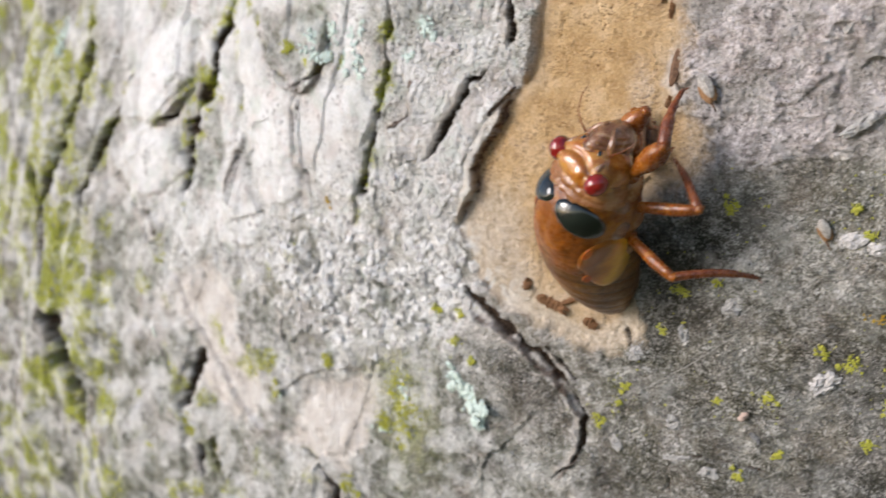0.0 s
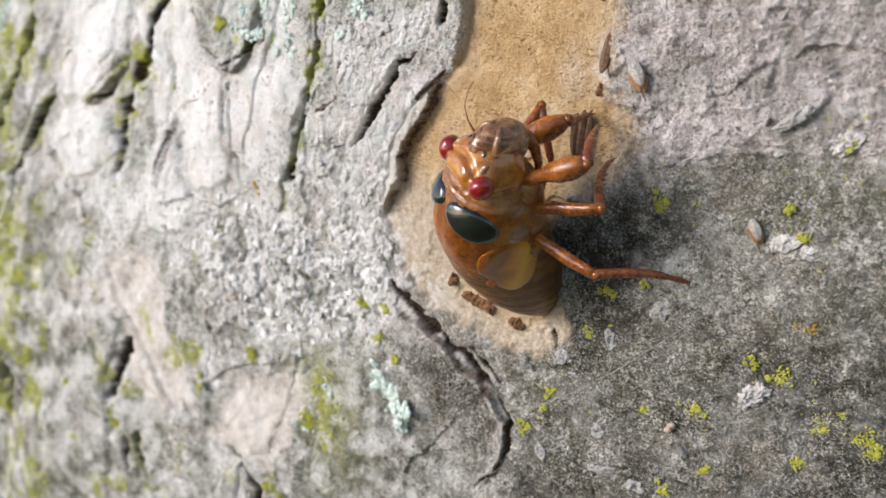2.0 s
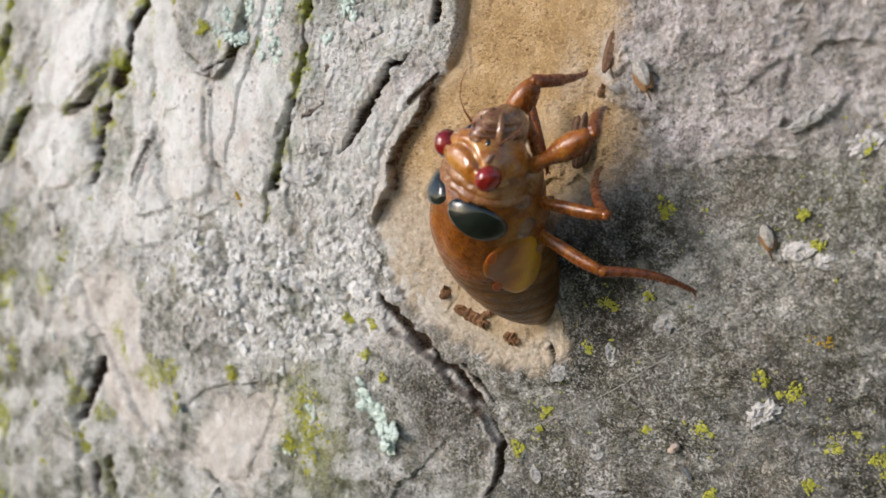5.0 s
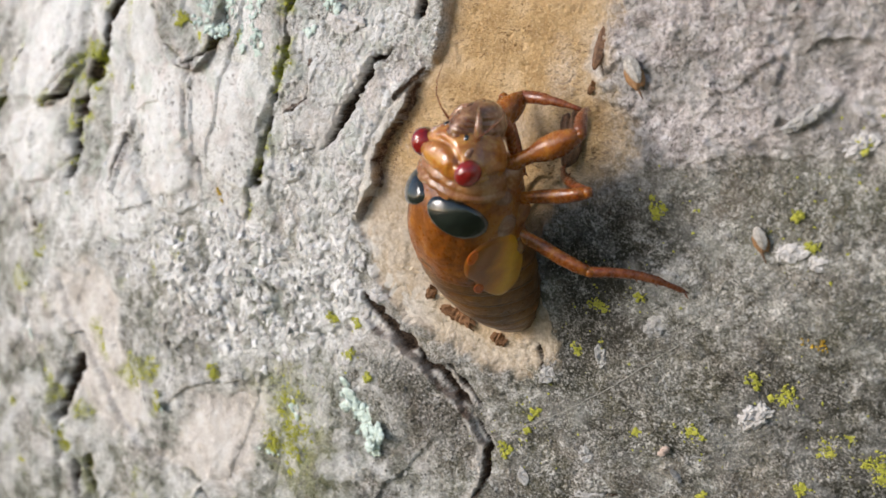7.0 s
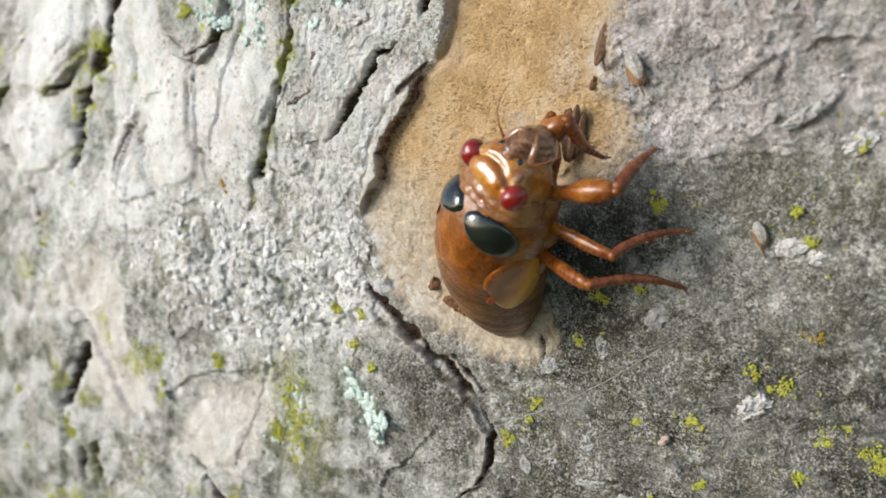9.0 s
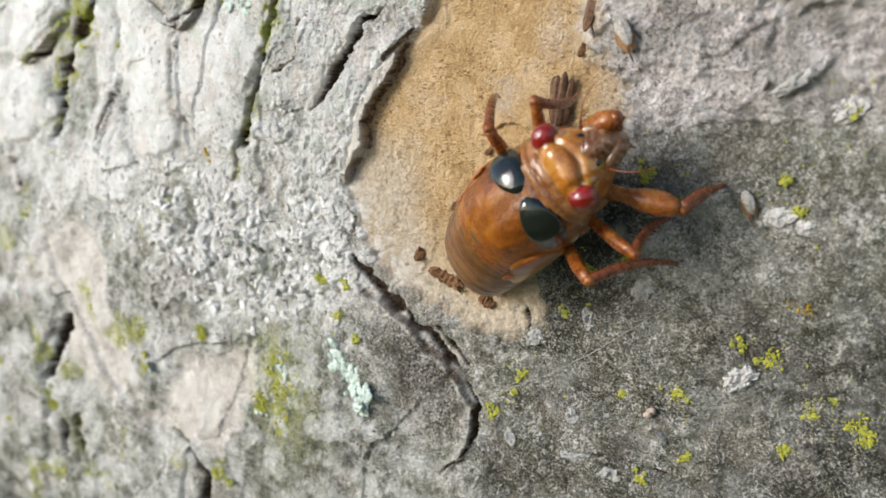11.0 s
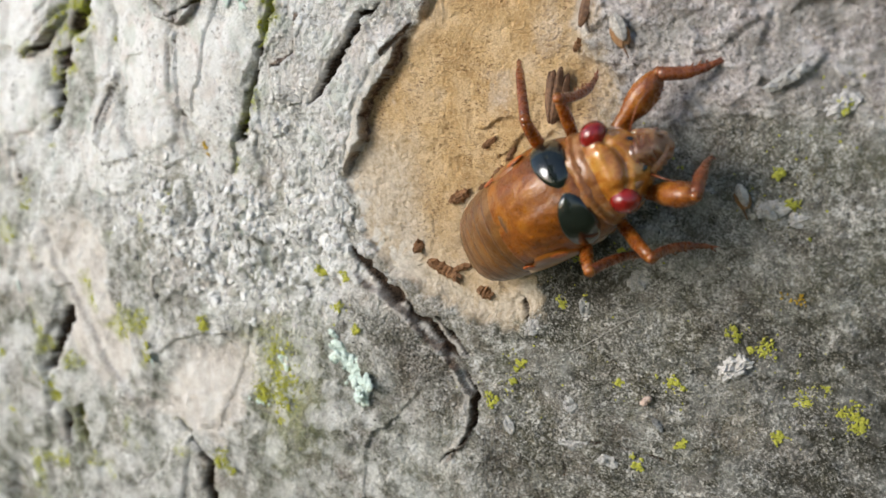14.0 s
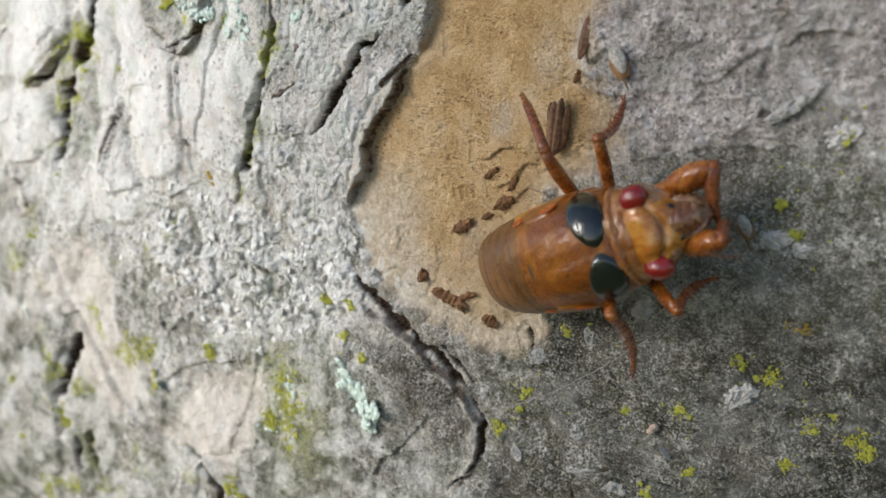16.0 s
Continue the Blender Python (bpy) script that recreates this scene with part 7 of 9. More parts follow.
        (13, pose(0.00360, -0.00260, -0.00260, -63.9, -30.6, -47.6)), (13.1667, pose(0.00360, -0.00260, -0.00260, -62.5, -31.0, -50.4)),
        (13.3333, pose(0.00360, -0.00260, -0.00260, -59.7, -31.7, -55.5)), (13.5, pose(0.00360, -0.00260, -0.00260, -58.2, -32.0, -58.3)),
        (13.6667, pose(0.00360, -0.00260, -0.00260, -58.4, -33.2, -58.1)), (13.8333, pose(0.00360, -0.00260, -0.00260, -58.6, -35.5, -57.6)),
        (14, pose(0.00360, -0.00260, -0.00260, -58.8, -36.8, -57.4)), (14.1667, pose(0.00360, -0.00260, -0.00260, -58.9, -38.6, -57.2)),
        (14.3333, pose(0.00360, -0.00260, -0.00260, -59.1, -41.9, -56.9)), (14.5, pose(0.00360, -0.00260, -0.00260, -59.3, -43.7, -56.7)),
        (14.6667, pose(0.00360, -0.00260, -0.00260, -59.9, -44.2, -55.8)), (14.8333, pose(0.00360, -0.00260, -0.00260, -61.0, -45.0, -54.2)),
        (15, pose(0.00360, -0.00260, -0.00260, -61.7, -45.5, -53.3)), (15.1667, pose(0.00360, -0.00260, -0.00260, -61.9, -45.8, -53.0)),
        (15.3333, pose(0.00360, -0.00260, -0.00260, -62.3, -46.5, -52.5)), (15.5, pose(0.00360, -0.00260, -0.00260, -62.5, -46.8, -52.2)),
        (15.6667, pose(0.00360, -0.00260, -0.00260, -63.7, -46.1, -50.5)), (15.8333, pose(0.00360, -0.00260, -0.00260, -65.8, -44.6, -47.5)),
        (16, pose(0.00360, -0.00260, -0.00260, -66.9, -43.7, -45.9)),
    ])
    walk(legs["middle_right"][1], [
        (0, pose(0.00644, 0.00000, 0.00000, 13.2, -14.0, 127.4)), (0.166667, pose(0.00644, 0.00000, 0.00000, 16.7, 11.0, 117.0)),
        (0.333333, pose(0.00644, 0.00000, 0.00000, 5.3, 39.6, 74.1)), (0.5, pose(0.00644, 0.00000, 0.00000, -14.0, 32.5, 43.7)),
        (0.666667, pose(0.00644, 0.00000, 0.00000, -16.2, 17.5, 40.6)), (0.833333, pose(0.00644, 0.00000, 0.00000, -21.6, -8.9, 25.4)),
        (1, pose(0.00644, 0.00000, 0.00000, -19.7, -22.8, 14.4)), (1.16667, pose(0.00644, 0.00000, 0.00000, -21.4, -27.9, 18.3)),
        (1.33333, pose(0.00644, 0.00000, 0.00000, -25.8, -36.6, 27.2)), (1.5, pose(0.00644, 0.00000, 0.00000, -29.2, -41.0, 32.7)),
        (1.66667, pose(0.00644, 0.00000, 0.00000, -42.1, -29.6, 55.4)), (1.83333, pose(0.00644, 0.00000, 0.00000, -49.9, -2.0, 86.3)),
        (2, pose(0.00644, 0.00000, 0.00000, -47.7, 10.6, 103.5)), (2.16667, pose(0.00644, 0.00000, 0.00000, -49.6, 21.2, 98.0)),
        (2.33333, pose(0.00644, 0.00000, 0.00000, -58.2, 37.0, 82.4)), (2.5, pose(0.00644, 0.00000, 0.00000, -66.1, 41.6, 69.8)),
        (2.66667, pose(0.00644, 0.00000, 0.00000, -71.5, 33.3, 60.5)), (2.83333, pose(0.00644, 0.00000, 0.00000, -76.6, 17.1, 44.9)),
        (3, pose(0.00644, 0.00000, 0.00000, -77.8, 8.2, 37.1)), (3.16667, pose(0.00644, 0.00000, 0.00000, -74.4, 5.1, 61.4)),
        (3.33333, pose(0.00644, 0.00000, 0.00000, -66.0, 2.2, 106.5)), (3.5, pose(0.00644, 0.00000, 0.00000, -62.8, 2.8, 130.9)),
        (3.66667, pose(0.00644, 0.00000, 0.00000, -62.8, 4.0, 130.7)), (3.83333, pose(0.00644, 0.00000, 0.00000, -62.9, 6.3, 130.9)),
        (4, pose(0.00644, 0.00000, 0.00000, -62.8, 7.6, 131.1)), (4.41667, pose(0.00644, 0.00000, 0.00000, -63.1, 8.2, 129.5)),
        (4.83333, pose(0.00644, 0.00000, 0.00000, -63.7, 9.5, 125.4)), (5.25, pose(0.00644, 0.00000, 0.00000, -64.6, 11.1, 119.9)),
        (5.66667, pose(0.00644, 0.00000, 0.00000, -65.7, 12.5, 114.4)), (6.08333, pose(0.00644, 0.00000, 0.00000, -66.6, 13.3, 110.1)),
        (6.5, pose(0.00644, 0.00000, 0.00000, -67.0, 13.6, 108.4)), (6.66667, pose(0.00644, 0.00000, 0.00000, -65.4, 14.5, 114.5)),
        (6.83333, pose(0.00644, 0.00000, 0.00000, -62.1, 14.1, 126.0)), (7, pose(0.00644, 0.00000, 0.00000, -60.6, 12.6, 132.0)),
        (7.16667, pose(0.00644, 0.00000, 0.00000, -61.9, 5.7, 119.3)), (7.33333, pose(0.00644, 0.00000, 0.00000, -58.8, -5.7, 95.2)),
        (7.5, pose(0.00644, 0.00000, 0.00000, -56.0, -10.5, 81.5)), (7.66667, pose(0.00644, 0.00000, 0.00000, -58.1, -11.6, 96.5)),
        (7.83333, pose(0.00644, 0.00000, 0.00000, -60.0, -9.3, 124.5)), (8, pose(0.00644, 0.00000, 0.00000, -61.0, -6.0, 139.1)),
        (8.16667, pose(0.00644, 0.00000, 0.00000, -61.0, 4.3, 124.2)), (8.33333, pose(0.00644, 0.00000, 0.00000, -68.5, 21.0, 94.2)),
        (8.5, pose(0.00644, 0.00000, 0.00000, -76.0, 26.1, 75.4)), (8.66667, pose(0.00644, 0.00000, 0.00000, -77.1, 22.6, 72.6)),
        (8.83333, pose(0.00644, 0.00000, 0.00000, -78.6, 16.1, 67.4)), (9, pose(0.00644, 0.00000, 0.00000, -79.3, 12.6, 64.5)),
        (9.16667, pose(0.00644, 0.00000, 0.00000, -77.2, 12.0, 74.0)), (9.33333, pose(0.00644, 0.00000, 0.00000, -74.5, 7.2, 90.4)),
        (9.5, pose(0.00644, 0.00000, 0.00000, -73.9, 3.2, 98.3)), (9.66667, pose(0.00644, 0.00000, 0.00000, -73.8, 5.2, 99.7)),
        (9.83333, pose(0.00644, 0.00000, 0.00000, -73.4, 8.8, 102.5)), (10, pose(0.00644, 0.00000, 0.00000, -73.1, 10.7, 104.1)),
        (10.4167, pose(0.00644, 0.00000, 0.00000, -72.6, 10.8, 106.5)), (10.8333, pose(0.00644, 0.00000, 0.00000, -71.3, 11.1, 112.7)),
        (11.25, pose(0.00644, 0.00000, 0.00000, -69.6, 11.2, 120.7)), (11.6667, pose(0.00644, 0.00000, 0.00000, -67.9, 10.9, 128.7)),
        (12.0833, pose(0.00644, 0.00000, 0.00000, -66.7, 10.5, 134.9)), (12.5, pose(0.00644, 0.00000, 0.00000, -66.2, 10.3, 137.3)),
        (12.6667, pose(0.00644, 0.00000, 0.00000, -66.4, 11.6, 136.3)), (12.8333, pose(0.00644, 0.00000, 0.00000, -66.8, 14.0, 134.8)),
        (13, pose(0.00644, 0.00000, 0.00000, -67.0, 15.2, 134.1)), (13.1667, pose(0.00644, 0.00000, 0.00000, -69.9, 18.6, 123.9)),
        (13.3333, pose(0.00644, 0.00000, 0.00000, -76.3, 21.3, 103.7)), (13.5, pose(0.00644, 0.00000, 0.00000, -80.0, 20.6, 92.8)),
        (13.6667, pose(0.00644, 0.00000, 0.00000, -78.9, 19.9, 96.0)), (13.8333, pose(0.00644, 0.00000, 0.00000, -77.1, 18.2, 101.8)),
        (14, pose(0.00644, 0.00000, 0.00000, -76.1, 17.2, 104.8)), (14.1667, pose(0.00644, 0.00000, 0.00000, -75.5, 14.6, 107.3)),
        (14.3333, pose(0.00644, 0.00000, 0.00000, -74.7, 9.7, 111.7)), (14.5, pose(0.00644, 0.00000, 0.00000, -74.5, 7.0, 113.9)),
        (14.6667, pose(0.00644, 0.00000, 0.00000, -74.3, 7.4, 115.1)), (14.8333, pose(0.00644, 0.00000, 0.00000, -74.0, 8.2, 117.3)),
        (15, pose(0.00644, 0.00000, 0.00000, -73.8, 8.5, 118.6)), (15.1667, pose(0.00644, 0.00000, 0.00000, -73.5, 6.4, 121.0)),
        (15.3333, pose(0.00644, 0.00000, 0.00000, -73.3, 2.3, 125.5)), (15.5, pose(0.00644, 0.00000, 0.00000, -73.3, 0.0, 127.8)),
        (15.6667, pose(0.00644, 0.00000, 0.00000, -73.3, 1.5, 127.5)), (15.8333, pose(0.00644, 0.00000, 0.00000, -73.4, 4.1, 126.9)),
        (16, pose(0.00644, 0.00000, 0.00000, -73.4, 5.5, 126.7)),
    ])
    walk(legs["hind_right"][0], [
        (0, pose(0.00080, -0.00280, -0.00300, -73.6, -3.3, -81.2)), (0.166667, pose(0.00080, -0.00280, -0.00300, -73.6, -0.5, -80.8)),
        (0.333333, pose(0.00080, -0.00280, -0.00300, -73.6, 4.6, -80.1)), (0.5, pose(0.00080, -0.00280, -0.00300, -73.6, 7.3, -79.8)),
        (0.666667, pose(0.00080, -0.00280, -0.00300, -73.4, 3.5, -76.7)), (0.833333, pose(0.00080, -0.00280, -0.00300, -73.7, -3.5, -70.9)),
        (1, pose(0.00080, -0.00280, -0.00300, -74.1, -7.3, -67.9)), (1.16667, pose(0.00080, -0.00280, -0.00300, -74.1, -2.8, -69.6)),
        (1.33333, pose(0.00080, -0.00280, -0.00300, -74.5, 5.7, -72.8)), (1.5, pose(0.00080, -0.00280, -0.00300, -74.8, 10.2, -74.6)),
        (1.66667, pose(0.00080, -0.00280, -0.00300, -75.3, 13.0, -76.7)), (1.83333, pose(0.00080, -0.00280, -0.00300, -76.6, 18.0, -80.7)),
        (2, pose(0.00080, -0.00280, -0.00300, -77.4, 20.7, -83.0)), (2.16667, pose(0.00080, -0.00280, -0.00300, -77.5, 20.8, -83.4)),
        (2.33333, pose(0.00080, -0.00280, -0.00300, -77.8, 21.1, -84.3)), (2.5, pose(0.00080, -0.00280, -0.00300, -78.0, 21.3, -84.8)),
        (2.66667, pose(0.00080, -0.00280, -0.00300, -77.2, 18.0, -82.2)), (2.83333, pose(0.00080, -0.00280, -0.00300, -76.3, 11.8, -77.7)),
        (3, pose(0.00080, -0.00280, -0.00300, -76.0, 8.5, -75.3)), (3.16667, pose(0.00080, -0.00280, -0.00300, -77.1, 11.8, -81.0)),
        (3.33333, pose(0.00080, -0.00280, -0.00300, -80.2, 17.5, -92.0)), (3.5, pose(0.00080, -0.00280, -0.00300, -82.3, 20.4, -98.2)),
        (3.66667, pose(0.00080, -0.00280, -0.00300, -81.1, 18.4, -94.5)), (3.83333, pose(0.00080, -0.00280, -0.00300, -79.4, 14.6, -87.8)),
        (4, pose(0.00080, -0.00280, -0.00300, -78.6, 12.5, -84.3)), (4.41667, pose(0.00080, -0.00280, -0.00300, -78.7, 12.4, -84.7)),
        (4.83333, pose(0.00080, -0.00280, -0.00300, -78.9, 12.1, -85.5)), (5.25, pose(0.00080, -0.00280, -0.00300, -79.1, 11.6, -86.5)),
        (5.66667, pose(0.00080, -0.00280, -0.00300, -79.3, 11.2, -87.5)), (6.08333, pose(0.00080, -0.00280, -0.00300, -79.4, 10.9, -88.3)),
        (6.5, pose(0.00080, -0.00280, -0.00300, -79.5, 10.7, -88.7)), (6.66667, pose(0.00080, -0.00280, -0.00300, -79.8, 13.5, -90.2)),
        (6.83333, pose(0.00080, -0.00280, -0.00300, -80.8, 18.7, -93.0)), (7, pose(0.00080, -0.00280, -0.00300, -81.4, 21.4, -94.7)),
        (7.16667, pose(0.00080, -0.00280, -0.00300, -81.7, 23.3, -95.4)), (7.33333, pose(0.00080, -0.00280, -0.00300, -82.3, 26.9, -96.8)),
        (7.5, pose(0.00080, -0.00280, -0.00300, -82.7, 28.8, -97.6)), (7.66667, pose(0.00080, -0.00280, -0.00300, -83.4, 27.6, -99.1)),
        (7.83333, pose(0.00080, -0.00280, -0.00300, -84.5, 25.4, -101.6)), (8, pose(0.00080, -0.00280, -0.00300, -85.0, 24.2, -102.9)),
        (8.16667, pose(0.00080, -0.00280, -0.00300, -82.5, 22.1, -96.3)), (8.33333, pose(0.00080, -0.00280, -0.00300, -78.7, 17.6, -84.4)),
        (8.5, pose(0.00080, -0.00280, -0.00300, -77.1, 14.9, -78.3)), (8.66667, pose(0.00080, -0.00280, -0.00300, -76.6, 8.6, -75.2)),
        (8.83333, pose(0.00080, -0.00280, -0.00300, -77.1, -3.2, -69.5)), (9, pose(0.00080, -0.00280, -0.00300, -77.7, -9.6, -66.4)),
        (9.16667, pose(0.00080, -0.00280, -0.00300, -77.8, -13.4, -66.2)), (9.33333, pose(0.00080, -0.00280, -0.00300, -78.0, -20.6, -65.6)),
        (9.5, pose(0.00080, -0.00280, -0.00300, -78.2, -24.5, -65.3)), (9.66667, pose(0.00080, -0.00280, -0.00300, -78.6, -26.6, -64.4)),
        (9.83333, pose(0.00080, -0.00280, -0.00300, -79.6, -30.5, -62.6)), (10, pose(0.00080, -0.00280, -0.00300, -80.1, -32.6, -61.5)),
        (10.4167, pose(0.00080, -0.00280, -0.00300, -80.1, -34.3, -61.6)), (10.8333, pose(0.00080, -0.00280, -0.00300, -79.9, -38.7, -61.9)),
        (11.25, pose(0.00080, -0.00280, -0.00300, -79.7, -44.3, -62.4)), (11.6667, pose(0.00080, -0.00280, -0.00300, -79.3, -50.0, -62.9)),
        (12.0833, pose(0.00080, -0.00280, -0.00300, -78.9, -54.4, -63.4)), (12.5, pose(0.00080, -0.00280, -0.00300, -78.7, -56.1, -63.6)),
        (12.6667, pose(0.00080, -0.00280, -0.00300, -81.0, -55.5, -60.9)), (12.8333, pose(0.00080, -0.00280, -0.00300, -84.8, -54.3, -56.1)),
        (13, pose(0.00080, -0.00280, -0.00300, -86.8, -53.6, -53.7)), (13.1667, pose(0.00080, -0.00280, -0.00300, -85.1, -55.0, -55.7)),
        (13.3333, pose(0.00080, -0.00280, -0.00300, -81.6, -57.4, -60.0)), (13.5, pose(0.00080, -0.00280, -0.00300, -79.4, -58.7, -62.5)),
        (13.6667, pose(0.00080, -0.00280, -0.00300, -79.4, -58.9, -62.5)), (13.8333, pose(0.00080, -0.00280, -0.00300, -79.5, -59.4, -62.4)),
        (14, pose(0.00080, -0.00280, -0.00300, -79.5, -59.6, -62.4)), (14.1667, pose(0.00080, -0.00280, -0.00300, -81.2, -60.9, -60.5)),
        (14.3333, pose(0.00080, -0.00280, -0.00300, -84.9, -63.1, -56.3)), (14.5, pose(0.00080, -0.00280, -0.00300, -87.1, -64.3, -53.9)),
        (14.6667, pose(0.00080, -0.00280, -0.00300, -88.1, -63.8, -52.8)), (14.8333, pose(0.00080, -0.00280, -0.00300, -89.8, -63.0, -50.9)),
        (15, pose(0.00080, -0.00280, -0.00300, -90.7, -62.6, -49.9)), (15.1667, pose(0.00080, -0.00280, -0.00300, -89.8, -63.0, -50.8)),
        (15.3333, pose(0.00080, -0.00280, -0.00300, -88.2, -63.9, -52.6)), (15.5, pose(0.00080, -0.00280, -0.00300, -87.3, -64.4, -53.6)),
        (15.6667, pose(0.00080, -0.00280, -0.00300, -89.0, -65.1, -51.7)), (15.8333, pose(0.00080, -0.00280, -0.00300, -92.5, -66.3, -47.9)),
        (16, pose(0.00080, -0.00280, -0.00300, -94.6, -67.0, -45.7)),
    ])
    walk(legs["hind_right"][1], [
        (0, pose(0.00695, 0.00000, 0.00000, 15.8, 13.5, 69.6)), (0.166667, pose(0.00695, 0.00000, 0.00000, 15.5, 12.2, 68.4)),
        (0.333333, pose(0.00695, 0.00000, 0.00000, 15.0, 9.7, 66.2)), (0.5, pose(0.00695, 0.00000, 0.00000, 14.8, 8.3, 65.0)),
        (0.666667, pose(0.00695, 0.00000, 0.00000, 15.5, 9.7, 69.6)), (0.833333, pose(0.00695, 0.00000, 0.00000, 16.8, 11.0, 78.6)),
        (1, pose(0.00695, 0.00000, 0.00000, 17.7, 11.1, 83.5)), (1.16667, pose(0.00695, 0.00000, 0.00000, 16.4, 12.8, 77.3)),
        (1.33333, pose(0.00695, 0.00000, 0.00000, 13.4, 14.8, 65.2)), (1.5, pose(0.00695, 0.00000, 0.00000, 11.6, 15.3, 58.6)),
        (1.66667, pose(0.00695, 0.00000, 0.00000, 10.6, 14.9, 54.9)), (1.83333, pose(0.00695, 0.00000, 0.00000, 8.8, 13.5, 48.1)),
        (2, pose(0.00695, 0.00000, 0.00000, 7.9, 12.5, 44.4)), (2.16667, pose(0.00695, 0.00000, 0.00000, 7.9, 12.2, 44.1)),
        (2.33333, pose(0.00695, 0.00000, 0.00000, 7.7, 11.7, 43.5)), (2.5, pose(0.00695, 0.00000, 0.00000, 7.7, 11.4, 43.2)),
        (2.66667, pose(0.00695, 0.00000, 0.00000, 8.7, 14.2, 48.4)), (2.83333, pose(0.00695, 0.00000, 0.00000, 11.1, 18.3, 58.7)),
        (3, pose(0.00695, 0.00000, 0.00000, 12.9, 20.0, 64.5)), (3.16667, pose(0.00695, 0.00000, 0.00000, 9.7, 19.2, 55.6)),
        (3.33333, pose(0.00695, 0.00000, 0.00000, 4.3, 13.9, 39.6)), (3.5, pose(0.00695, 0.00000, 0.00000, 2.3, 9.6, 31.6)),
        (3.66667, pose(0.00695, 0.00000, 0.00000, 2.9, 12.8, 35.0)), (3.83333, pose(0.00695, 0.00000, 0.00000, 4.4, 18.3, 42.1)),
        (4, pose(0.00695, 0.00000, 0.00000, 5.7, 20.9, 46.2)), (4.41667, pose(0.00695, 0.00000, 0.00000, 5.6, 20.4, 45.8)),
        (4.83333, pose(0.00695, 0.00000, 0.00000, 5.3, 19.3, 45.1)), (5.25, pose(0.00695, 0.00000, 0.00000, 5.0, 17.8, 44.1)),
        (5.66667, pose(0.00695, 0.00000, 0.00000, 4.7, 16.3, 43.2)), (6.08333, pose(0.00695, 0.00000, 0.00000, 4.5, 15.1, 42.5)),
        (6.5, pose(0.00695, 0.00000, 0.00000, 4.5, 14.7, 42.2)), (6.66667, pose(0.00695, 0.00000, 0.00000, 3.6, 12.6, 38.8)),
        (6.83333, pose(0.00695, 0.00000, 0.00000, 2.2, 8.5, 32.6)), (7, pose(0.00695, 0.00000, 0.00000, 1.8, 6.3, 29.3)),
        (7.16667, pose(0.00695, 0.00000, 0.00000, 1.5, 4.6, 27.4)), (7.33333, pose(0.00695, 0.00000, 0.00000, 1.2, 1.5, 23.8)),
        (7.5, pose(0.00695, 0.00000, 0.00000, 1.2, -0.2, 21.9)), (7.66667, pose(0.00695, 0.00000, 0.00000, 1.2, -1.1, 20.0)),
        (7.83333, pose(0.00695, 0.00000, 0.00000, 1.3, -2.8, 16.5)), (8, pose(0.00695, 0.00000, 0.00000, 1.4, -3.7, 14.7)),
        (8.16667, pose(0.00695, 0.00000, 0.00000, 0.9, -0.6, 21.9)), (8.33333, pose(0.00695, 0.00000, 0.00000, 0.7, 3.5, 35.1)),
        (8.5, pose(0.00695, 0.00000, 0.00000, 1.1, 4.6, 42.2)), (8.66667, pose(0.00695, 0.00000, 0.00000, 1.7, 7.6, 49.4)),
        (8.83333, pose(0.00695, 0.00000, 0.00000, 3.5, 11.3, 63.5)), (9, pose(0.00695, 0.00000, 0.00000, 5.0, 12.5, 71.4)),
        (9.16667, pose(0.00695, 0.00000, 0.00000, 6.3, 8.7, 77.4)), (9.33333, pose(0.00695, 0.00000, 0.00000, 7.8, 1.1, 88.1)),
        (9.5, pose(0.00695, 0.00000, 0.00000, 7.9, -3.1, 93.6)), (9.66667, pose(0.00695, 0.00000, 0.00000, 7.9, -3.4, 94.2)),
        (9.83333, pose(0.00695, 0.00000, 0.00000, 7.8, -4.1, 95.2)), (10, pose(0.00695, 0.00000, 0.00000, 7.8, -4.3, 95.7)),
        (10.4167, pose(0.00695, 0.00000, 0.00000, 7.7, -4.5, 97.4)), (10.8333, pose(0.00695, 0.00000, 0.00000, 7.3, -4.9, 101.8)),
        (11.25, pose(0.00695, 0.00000, 0.00000, 6.8, -5.5, 107.4)), (11.6667, pose(0.00695, 0.00000, 0.00000, 6.2, -6.2, 113.0)),
        (12.0833, pose(0.00695, 0.00000, 0.00000, 5.7, -6.8, 117.3)), (12.5, pose(0.00695, 0.00000, 0.00000, 5.5, -7.0, 119.1)),
        (12.6667, pose(0.00695, 0.00000, 0.00000, 5.7, -5.4, 117.4)), (12.8333, pose(0.00695, 0.00000, 0.00000, 6.0, -2.2, 114.4)),
        (13, pose(0.00695, 0.00000, 0.00000, 6.1, -0.4, 113.0)), (13.1667, pose(0.00695, 0.00000, 0.00000, 6.0, 0.1, 119.2)),
        (13.3333, pose(0.00695, 0.00000, 0.00000, 5.9, 1.3, 130.8)), (13.5, pose(0.00695, 0.00000, 0.00000, 6.0, 2.2, 137.1)),
        (13.6667, pose(0.00695, 0.00000, 0.00000, 6.0, 1.7, 137.1)), (13.8333, pose(0.00695, 0.00000, 0.00000, 6.0, 0.8, 137.1)),
        (14, pose(0.00695, 0.00000, 0.00000, 6.0, 0.4, 137.1)), (14.1667, pose(0.00695, 0.00000, 0.00000, 6.0, 0.7, 139.0)),
        (14.3333, pose(0.00695, 0.00000, 0.00000, 6.0, 1.2, 142.6)), (14.5, pose(0.00695, 0.00000, 0.00000, 6.1, 1.4, 144.6)),
